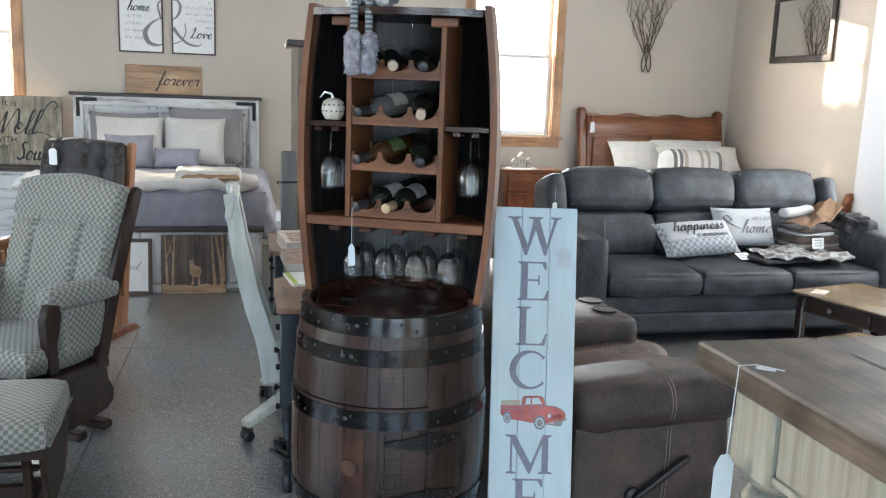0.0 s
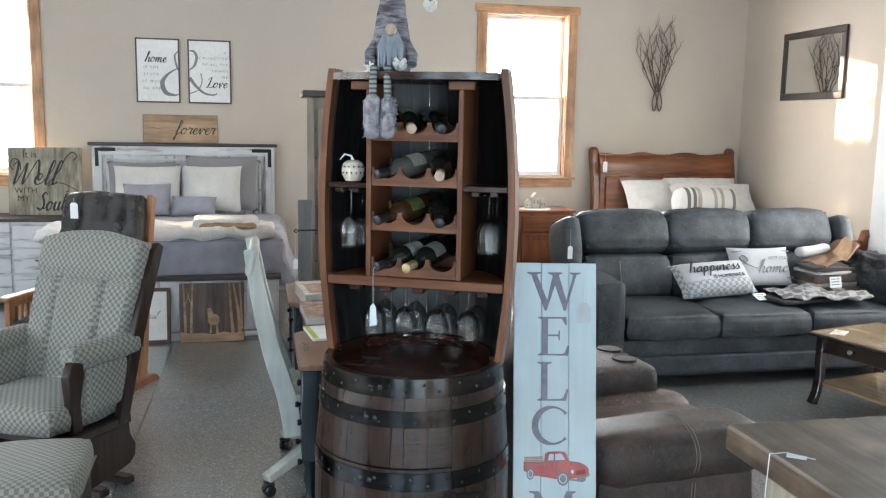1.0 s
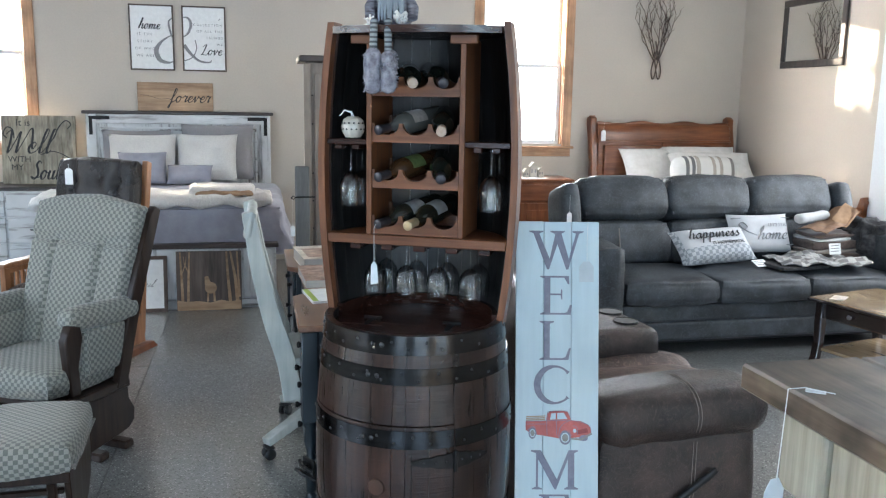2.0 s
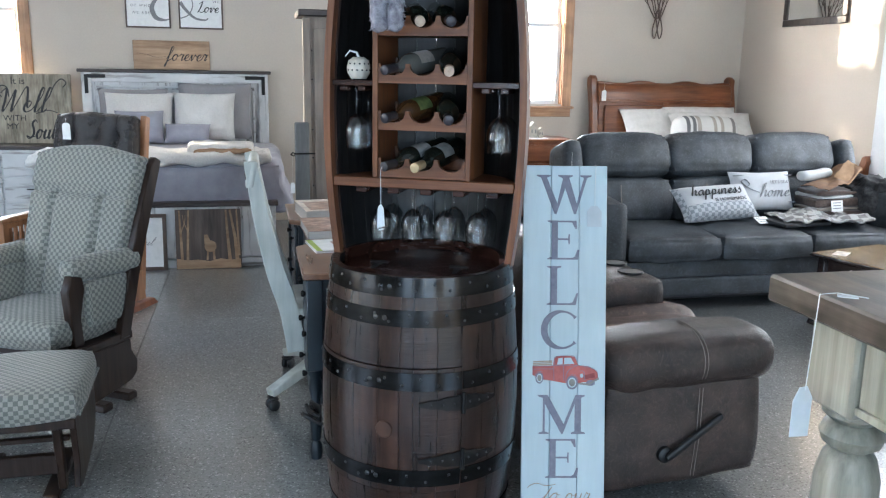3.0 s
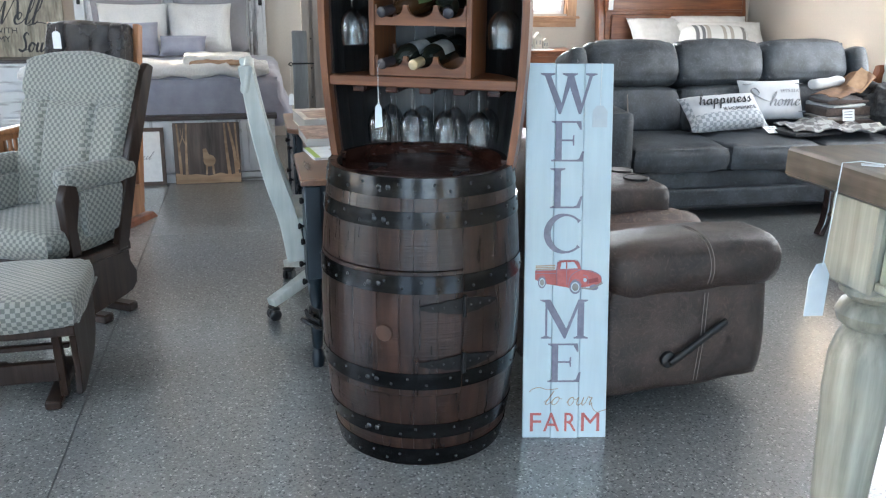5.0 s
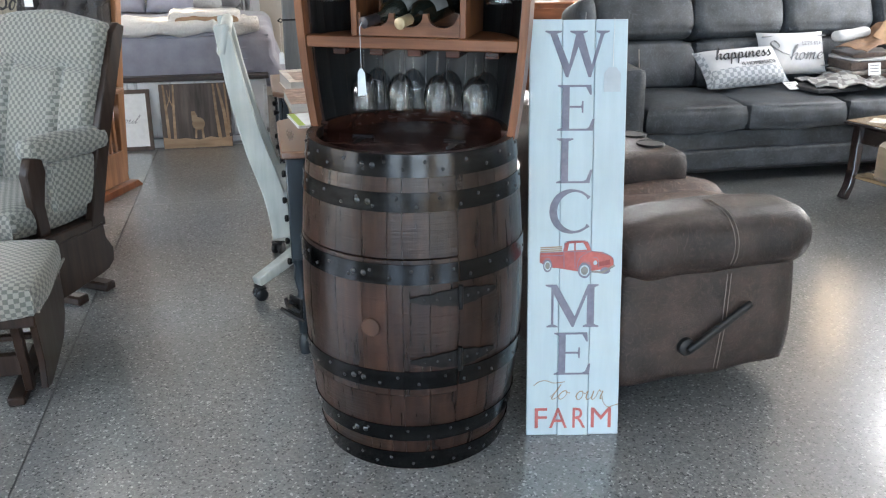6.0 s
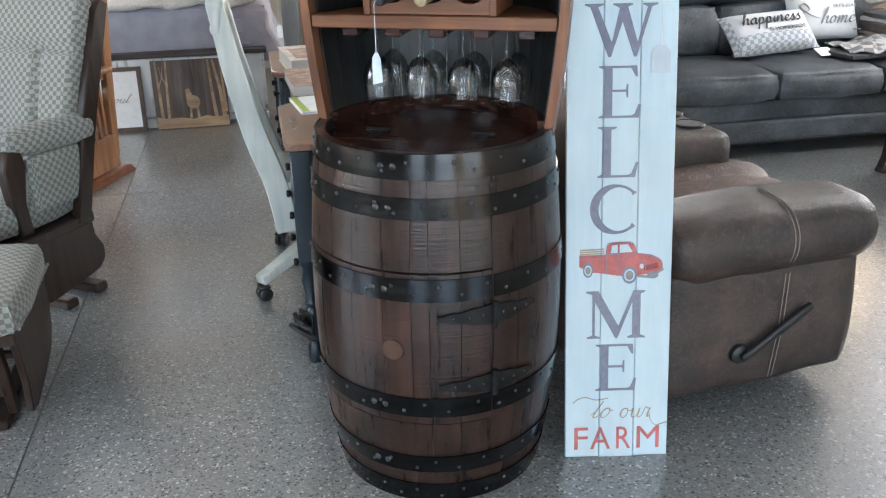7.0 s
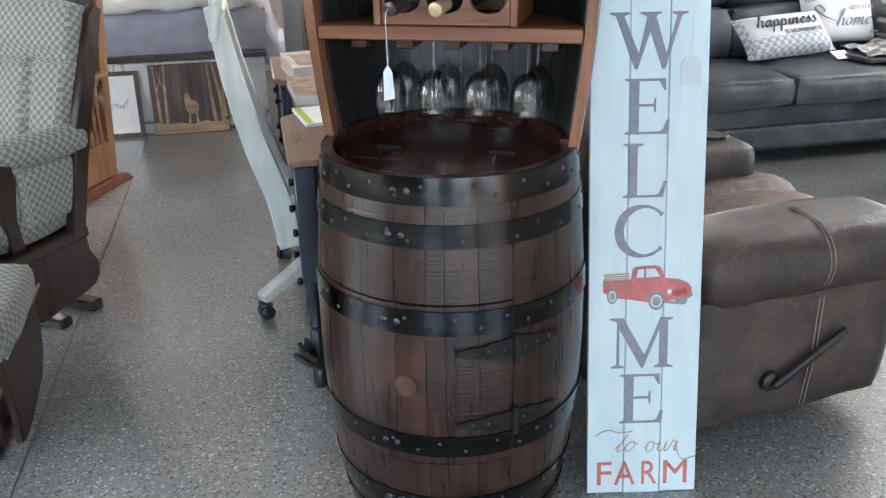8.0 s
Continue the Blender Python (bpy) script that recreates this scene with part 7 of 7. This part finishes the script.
part("flourish", stroke(curve2([(-0.06, -0.03), (-0.13, 0.0), (-0.19, 0.05), (-0.16, 0.07), (-0.13, 0.03), (-0.2, 0.0)], 5), 0.004, -0.074, -0.060), GREY_INK, hm)


def heap(w, d, h, seed, n=18, freq=7, amp=0.05):
    bm = rbox(0, 0, 0, w, d, h, h * 0.45, n=n, puff=0.01, wrinkle=amp, seed=seed, freq=freq)
    for v in bm.verts:
        v.co.z = max(v.co.z, -h / 2)
    return bm


LABEL_PAPER = material("soft_white_paper", (0.52, 0.52, 0.51), (0.60, 0.60, 0.59), scale=30, rough=0.8, bump=0.1, coarse_amount=0.08)
PATTERN = checked("patterned_throw", (0.40, 0.39, 0.365), (0.17, 0.16, 0.15), 0.060)


def cloth(w, d, folds, amp, seed, n=34, thick=0.007):
    """A crumpled sheet of cloth that lies on z = 0."""
    bm = bmesh.new()
    lay_ = []
    for s in (0, 1):
        rows = []
        for i in range(n + 1):
            row = []
            for j in range(n + 1):
                u, v = i / n - 0.5, j / n - 0.5
                q = Vector((u * folds + seed, v * folds * 0.7, seed))
                x = u * w + 0.06 * w * noise.noise(q * 1.3)
                y = v * d + 0.08 * d * noise.noise(q * 1.1 + Vector((5, 3, 0)))
                z = amp * abs(noise.noise(q)) + 0.5 * amp * abs(noise.noise(q * 2.3))
                row.append(bm.verts.new((x, y, z + s * thick)))
            rows.append(row)
        lay_.append(rows)
    a, b = lay_
    for i in range(n):
        for j in range(n):
            bm.faces.new((b[i][j], b[i + 1][j], b[i + 1][j + 1], b[i][j + 1]))
            bm.faces.new((a[i][j], a[i][j + 1], a[i + 1][j + 1], a[i + 1][j]))
    for i in range(n):
        bm.faces.new((a[i][0], a[i + 1][0], b[i + 1][0], b[i][0]))
        bm.faces.new((a[i + 1][n], a[i][n], b[i][n], b[i + 1][n]))
        bm.faces.new((a[0][i + 1], a[0][i], b[0][i], b[0][i + 1]))
        bm.faces.new((a[n][i], a[n][i + 1], b[n][i + 1], b[n][i]))
    return bm


SEAT_TOP = 0.522
solid("patterned_throw", cloth(0.60, 0.40, 3.2, 0.060, 3.3), PATTERN, "crumpled grey and cream patterned throw on the sofa", "throw", at=pose(4.12, 5.25, SEAT_TOP + 0.02, 0, 0, -12))
solid("folded_throw", rbox(0, 0, 0, 0.40, 0.28, 0.028, 0.010, n=10, wrinkle=0.006), CHARCOAL_FUR, "folded dark grey throw on the sofa", "throw", at=pose(3.93, 5.24, SEAT_TOP + 0.012, 0, 0, 8))
zz = SEAT_TOP
for k, (h, mt, nm, turn) in enumerate(((0.060, BROWN_CLOTH, "dark brown", -6), (0.026, TAUPE, "taupe", 3), (0.060, BROWN_CLOTH, "dark brown", -2), (0.020, LABEL_PAPER, "white", 6), (0.030, BROWN_CLOTH, "dark brown", -4))):
    solid("folded_blanket", rbox(0, 0, 0, 0.42 - 0.012 * k, 0.40, h, 0.018, n=12, puff=0.003, wrinkle=0.012, seed=5 + k, freq=9), mt, nm + " folded blanket in a stack on the sofa", "blanket", "stacked blankets", at=pose(4.38 + 0.008 * k, 5.56 + 0.01 * k, zz + h / 2, 0, -2, turn))
    zz += h
solid("fleece_blanket", heap(0.24, 0.46, 0.29, 11, n=28, freq=14, amp=0.06), CHARCOAL_FUR, "dark charcoal fleece blanket bunched on the sofa", "blanket", at=pose(4.655, 5.46, 0.665, 0, 10, 4))
crd = thing("package", 4.36, 5.55, 0.765, 18, "opened cardboard sleeve with white paper, on the blankets", "package")
slv = cloth(0.46, 0.22, 2.0, 0.035, 8.1, n=16, thick=0.004)
for v in slv.verts:
    v.co.z += 0.9 * max(0.0, v.co.x - 0.02) ** 1.6 - 0.15 * abs(v.co.y)
    v.co.y *= 1.0 - 0.9 * max(0.0, v.co.x - 0.05)
part("sleeve", moved(slv, -0.02, -0.08, 0.02, ry=-8, rz=6), BROWN_SLEEVE, crd)
flap = cloth(0.24, 0.12, 2.4, 0.02, 2.7, n=10, thick=0.004)
part("torn_flap", moved(flap, 0.10, -0.12, 0.075, rx=30, ry=-28, rz=10), CARDBOARD, crd, "torn pale cardboard flap")
roll_ = rbox(0, 0, 0, 0.30, 0.09, 0.07, 0.034, n=8, wrinkle=0.008, seed=4, freq=12)
part("paper_wrap", moved(roll_, -0.04, 0.05, 0.055, ry=-4, rz=-8), LABEL_PAPER, crd, "white rolled paper")
for x, y, z, rx in ((4.34, 5.345, 0.62, 78), (3.70, 5.27, 0.545, 25)):
    t = thing("price_label", x, y, z, 10, "white paper price label on the goods", "tag", "price tags", rx=-90 + rx)
    part("tag_paper", box(-0.055, 0.055, -0.001, 0.001, -0.04, 0.04, 0), PAPER, t)
    part("printed_bar", join(*[box(-0.04, 0.035, -0.0016, -0.001, -0.02 + 0.02 * k, -0.014 + 0.02 * k, 0) for k in range(3)]), GREY_INK, t)

# ---- coffee table ----
ct = thing("coffee_table", 3.63, 4.64, 0, 14.5, "espresso wood coffee table with glossy glare-tan top and curved legs", "coffee table")
part("tabletop", box(0, 0.66, -1.15, 0, 0.43, 0.4515, 0.006), ESPRESSO, ct, "espresso moulded edge")
# thin sheet; its pale tan stands in for reflected light
part("top_veneer", box(0.012, 0.648, -1.138, -0.012, 0.4515, 0.455, 0.001), GLARE_TAN, ct, "glossy wood top, reflected light put into its tan")
part("apron", join(box(0.045, 0.065, -1.10, -0.05, 0.33, 0.43, 0.003), box(0.60, 0.62, -1.10, -0.05, 0.33, 0.43, 0.003), box(0.065, 0.60, -0.07, -0.05, 0.33, 0.43, 0.003), box(0.065, 0.60, -1.10, -1.08, 0.33, 0.43, 0.003)), ESPRESSO, ct)
dw = part("drawer", box(0.033, 0.046, -0.56, -0.14, 0.338, 0.424, 0.004), ESPRESSO, ct)
part("knob", moved(lathe([(0.0, 0.028), (0.012, 0.026), (0.015, 0.018), (0.009, 0.010), (0.006, 0.0)], 16), 0.034, -0.30, 0.385, ry=-90), STEEL, dw, "round nickel knob")
for x, sx in ((0.055, -1), (0.605, 1)):
    for y in (-0.075, -1.075):
        part("leg", moved(ribbon([(0, 0.43), (0.004 * sx, 0.30), (0.004 * sx, 0.18), (0.02 * sx, 0.08), (0.055 * sx, 0.0)], 0.05, [0.058, 0.055, 0.045, 0.042, 0.046]), x, y, 0), ESPRESSO, ct, "curved espresso leg")
part("lower_shelf", box(0.05, 0.61, -1.07, -0.08, 0.12, 0.14, 0.004), GLARE_TAN, ct, "tan lower shelf")
lf = thing("leaflet", 3.80, 4.56, 0.4555, 40, "small folded paper leaflet on the coffee table", "leaflet")
part("sheet", box(-0.07, 0.07, -0.04, 0.04, 0, 0.002, 0), BOOK_A, lf)
xt = thing("tabletop_tree", 4.34, 4.36, 0.455, 0, "small green artificial spruce on the coffee table", "tree")
part("trunk", turned([(0.035, 0.0), (0.035, 0.02), (0.008, 0.025), (0.004, 0.30)], 0, 0, 10), CARDBOARD, xt)
sp = random.Random(5)
needles = bmesh.new()
for k in range(260):
    h = 0.05 + 0.25 * k / 260
    a = k * 2.4
    L_ = 0.14 * (1 - h / 0.34) * sp.uniform(0.7, 1.1) + 0.015
    p0, d = Vector((0, 0, h + 0.02)), Vector((math.cos(a), math.sin(a), -0.25))
    for q in range(5):
        c = p0 + d * L_ * (q + 1) / 5
        for s in (-1, 1):
            e = c + Vector((-math.sin(a), math.cos(a), 0)) * s * 0.016 + d * 0.012 + Vector((0, 0, 0.006))
            f = c + d * 0.006 + Vector((0, 0, 0.003))
            needles.faces.new([needles.verts.new(v) for v in (c, e, f)])
part("needles", needles, SPRUCE, xt, "green spruce needles")
part("bauble", moved(lathe([(0.0, -0.02), (0.014, -0.014), (0.02, 0.0), (0.014, 0.014), (0.0, 0.02)], 14), -0.10, -0.06, 0.05), RED_INK, xt, "red bauble")

# ---- the tall farm table ----
ft = thing("farm_table", 0.93, 1.08, 0, 0, "tall farmhouse table, rustic brown plank top on antique white legs", "table")
for k in range(5):
    part("plank", box(0.002 + 0.19 * k, 0.188 + 0.19 * k, -1.45, 0.0, 1.232, 1.270 - 0.0008 * (k % 2), 0.004), FARM_TOP, ft, "worn brown plank")
TLEG = [(0.026, 0.0), (0.030, 0.02), (0.024, 0.05), (0.018, 0.10), (0.021, 0.30), (0.026, 0.60), (0.036, 0.85), (0.042, 0.97), (0.041, 1.02), (0.034, 1.048), (0.026, 1.060), (0.037, 1.068), (0.041, 1.080), (0.036, 1.092), (0.028, 1.098), (0.040, 1.108), (0.040, 1.116)]
for x in (0.07, 0.88):
    for y in (-0.115, -1.33):
        part("leg", join(turned(TLEG, x, y, 28), box(x - 0.045, x + 0.045, y - 0.045, y + 0.045, 1.116, 1.232, 0.005)), FARM_LEG, ft, "turned antique white leg")
for x0, x1, y0, y1 in ((0.035, 0.057, -1.285, -0.16), (0.115, 0.835, -0.10, -0.078), (0.895, 0.917, -1.285, -0.16)):
    part("apron", box(x0, x1, y0, y1, 1.125, 1.231, 0.003), FARM_LEG, ft)
part("bead", box(0.030, 0.0349, -1.285, -0.16, 1.126, 1.138, 0.002), FARM_LEG, ft)
tg = thing("price_tag", 0.927, 0.962, 1.272, 0, "grey-white paper price tag on a string over the table edge", "tag", "price tags")
part("string", tube([(0.045, -0.030, 0.001), (0.02, -0.004, 0.002), (-0.001, 0.0, 0.0), (-0.003, 0.0, -0.05), (-0.002, 0.006, -0.128)], 0.0007, 6), TAG, tg)
part("tag_paper", moved(prism([(-0.017, -0.192), (0.017, -0.197), (0.018, -0.143), (0.007, -0.126), (-0.007, -0.126), (-0.017, -0.143)], -0.0006, 0.0006), -0.002, 0.010, 0, rz=14), TAG, tg)
part("label_paper", moved(box(-0.012, 0.012, -0.006, 0.006, -0.0017, -0.0008, 0), 0.030, -0.012, 0, rz=-35), TAG, tg)

# ---- small things in and on the barrel cabinet ----
g_parts = []


def with_slot(bm, i):
    for f in bm.faces:
        f.material_index = i
    return bm


g_parts.append(with_slot(tube([(0, 0.02, 0.0), (0, 0.02, 0.03), (0, 0.02, 0.08), (0, 0.02, 0.13), (0, 0.02, 0.19), (0.004, 0.02, 0.25), (0.012, 0.02, 0.30), (0.035, 0.02, 0.335), (0.075, 0.018, 0.335), (0.110, 0.010, 0.29), (0.122, 0.0, 0.235)],
                              [0.058, 0.066, 0.066, 0.058, 0.048, 0.038, 0.030, 0.023, 0.017, 0.012, 0.008], 24), 0))
for k in range(13):
    x = -0.036 + 0.006 * k
    g_parts.append(with_slot(tube([(x * 0.5, -0.046, 0.130), (x, -0.060, 0.085), (x * 1.1 + 0.005 * math.sin(k * 2), -0.061, 0.012 + 0.008 * (k % 3))], [0.005, 0.006, 0.003], 6), 1))
g_parts.append(with_slot(moved(lathe([(0.0, -0.02), (0.014, -0.014), (0.02, 0.0), (0.014, 0.014), (0.0, 0.02)], 14), 0, -0.056, 0.135), 2))
for s in (-1, 1):
    g_parts.append(with_slot(tube([(0.048 * s, 0.0, 0.100), (0.068 * s, -0.025, 0.06), (0.066 * s, -0.050, 0.028)], [0.016, 0.018, 0.017], 10), 0))
    g_parts.append(with_slot(tube([(-0.030 + 0.022 * s, -0.03, 0.015), (-0.030 + 0.022 * s, -0.105, 0.010), (-0.030 + 0.022 * s, -0.125, -0.02), (-0.030 + 0.023 * s, -0.125, -0.09)], 0.012, 10), 3))
    g_parts.append(with_slot(rbox(-0.030 + 0.025 * s, -0.132, -0.142, 0.050, 0.060, 0.135, 0.026, n=9, wrinkle=0.010, freq=34, seed=s), 4))
for c, n_ in (((0.03, -0.066, 0.03), 60), ((0.125, -0.002, 0.222), 60), ((-0.066, -0.055, 0.012), 26)):
    rr = random.Random(n_)
    for k in range(n_):
        d = Vector((rr.uniform(-1, 1), rr.uniform(-1, 0.4), rr.uniform(-1, 0.6))).normalized()
        g_parts.append(with_slot(tube([Vector(c), Vector(c) + d * 0.024], [0.0045, 0.003], 5), 5))
for s in (-1, 1):
    rr = random.Random(40 + s)
    for k in range(150):
        a, z = rr.uniform(0, 2 * math.pi), rr.uniform(-0.20, -0.085)
        root = Vector((-0.030 + 0.025 * s + 0.022 * math.cos(a), -0.132 + 0.027 * math.sin(a), z))
        tip = root + Vector((math.cos(a), math.sin(a), rr.uniform(-1.0, 0.3))) * rr.uniform(0.005, 0.010)
        g_parts.append(with_slot(tube([root, tip], [0.0022, 0.0008], 4), 4))
gb = join(*g_parts)
solid("gnome_doll", gb, (HAT, BEARD, CORK, STOCKING, BOOT, LINEN), "grey knitted doll with tall hat, sitting on the cabinet", "doll", at=in_cab(-0.10, 0.045, UP + BARREL_H - 0.008, 0, 0, 16))

pk = thing("pumpkin_ornament", 0, 0, 0, 0, "small cream pierced ceramic pumpkin on the side shelf", "ornament")
pk.matrix_basis = in_cab(-0.225, 0.03, 1.5005)
pb = lathe([(0.0, 0.002), (0.026, 0.003), (0.038, 0.022), (0.040, 0.040), (0.034, 0.060), (0.018, 0.071), (0.0, 0.070)], 40)
for v in pb.verts:
    a = math.atan2(v.co.y, v.co.x)
    k = 1 - 0.05 * abs(math.sin(a * 4))
    v.co.x *= k
    v.co.y *= k
part("shell", pb, CERAMIC, pk)
part("stem", tube([(0, 0, 0.068), (-0.004, -0.006, 0.085), (-0.022, -0.02, 0.09), (-0.036, -0.026, 0.072)], [0.006, 0.004, 0.003, 0.002], 6), PAPER, pk, "curled white stem")
# the shell is closed; black discs give the shade of its holes
for k in range(14):
    a, z = radians(-150 + 24 * (k % 7) + 12 * (k // 7)), 0.030 + 0.020 * (k // 7)
    part("hole", moved(lathe([(0.0, 0.0), (0.0031, 0.0), (0.0031, 0.0012), (0.0, 0.0012)], 8), 0.0385 * math.cos(a), 0.0385 * math.sin(a), z, ry=90, rz=math.degrees(a)), BLACK_INK, pk, "flat dark disc for the shade in a pierced hole")

cab_tag = thing("price_tag", 0, 0, 0, 0, "white paper price tag hanging from a bottle neck", "tag", "price tags")
cab_tag.matrix_basis = in_cab(-0.112, -0.075, 1.215)
part("string", tube([(0, 0.0, 0.02), (0.0, -0.016, 0.01), (0.001, -0.018, -0.10)], 0.0008, 6), TAG, cab_tag)
part("tag_paper", moved(prism([(-0.011, -0.075), (0.013, -0.068), (0.010, -0.012), (0.003, 0.0), (-0.003, 0.0), (-0.010, -0.012)], -0.0006, 0.0006), 0.001, -0.018, -0.098), TAG, cab_tag)

# ---- outside ----
# added shrub blocks low sun; its spire splits the sun patch on the east wall
sh = random.Random(9)
lv = bmesh.new()
for k in range(9000):
    u = sh.uniform(-1.0, 1.0)
    top = 3.62 + (0.50 if -0.02 < u < 0.05 else 0.0) + 0.10 * math.sin(u * 23)
    c = Vector((u * 0.95, u * 1.23 + sh.gauss(0, 0.32), sh.uniform(0.2, top)))
    d = Vector((sh.uniform(-1, 1), sh.uniform(-1, 1), sh.uniform(-0.6, 0.6))).normalized()
    e = d.orthogonal().normalized()
    s = sh.uniform(0.08, 0.15)
    lv.faces.new([lv.verts.new(v) for v in (c - d * s, c + e * s * 0.5, c + d * s, c - e * s * 0.5)])
shrub = thing("shrub", -5.0, 14.9, -0.14, 0, "leafy green shrub added outside to block the low sun", "shrub")
part("trunk", tube([(0, 0, 0), (0.03, 0, 0.8), (-0.04, 0.05, 1.7), (0.02, 0, 2.6)], [0.09, 0.07, 0.045, 0.015], 8), TWIG, shrub)
part("crown", lv, LEAF, shrub)
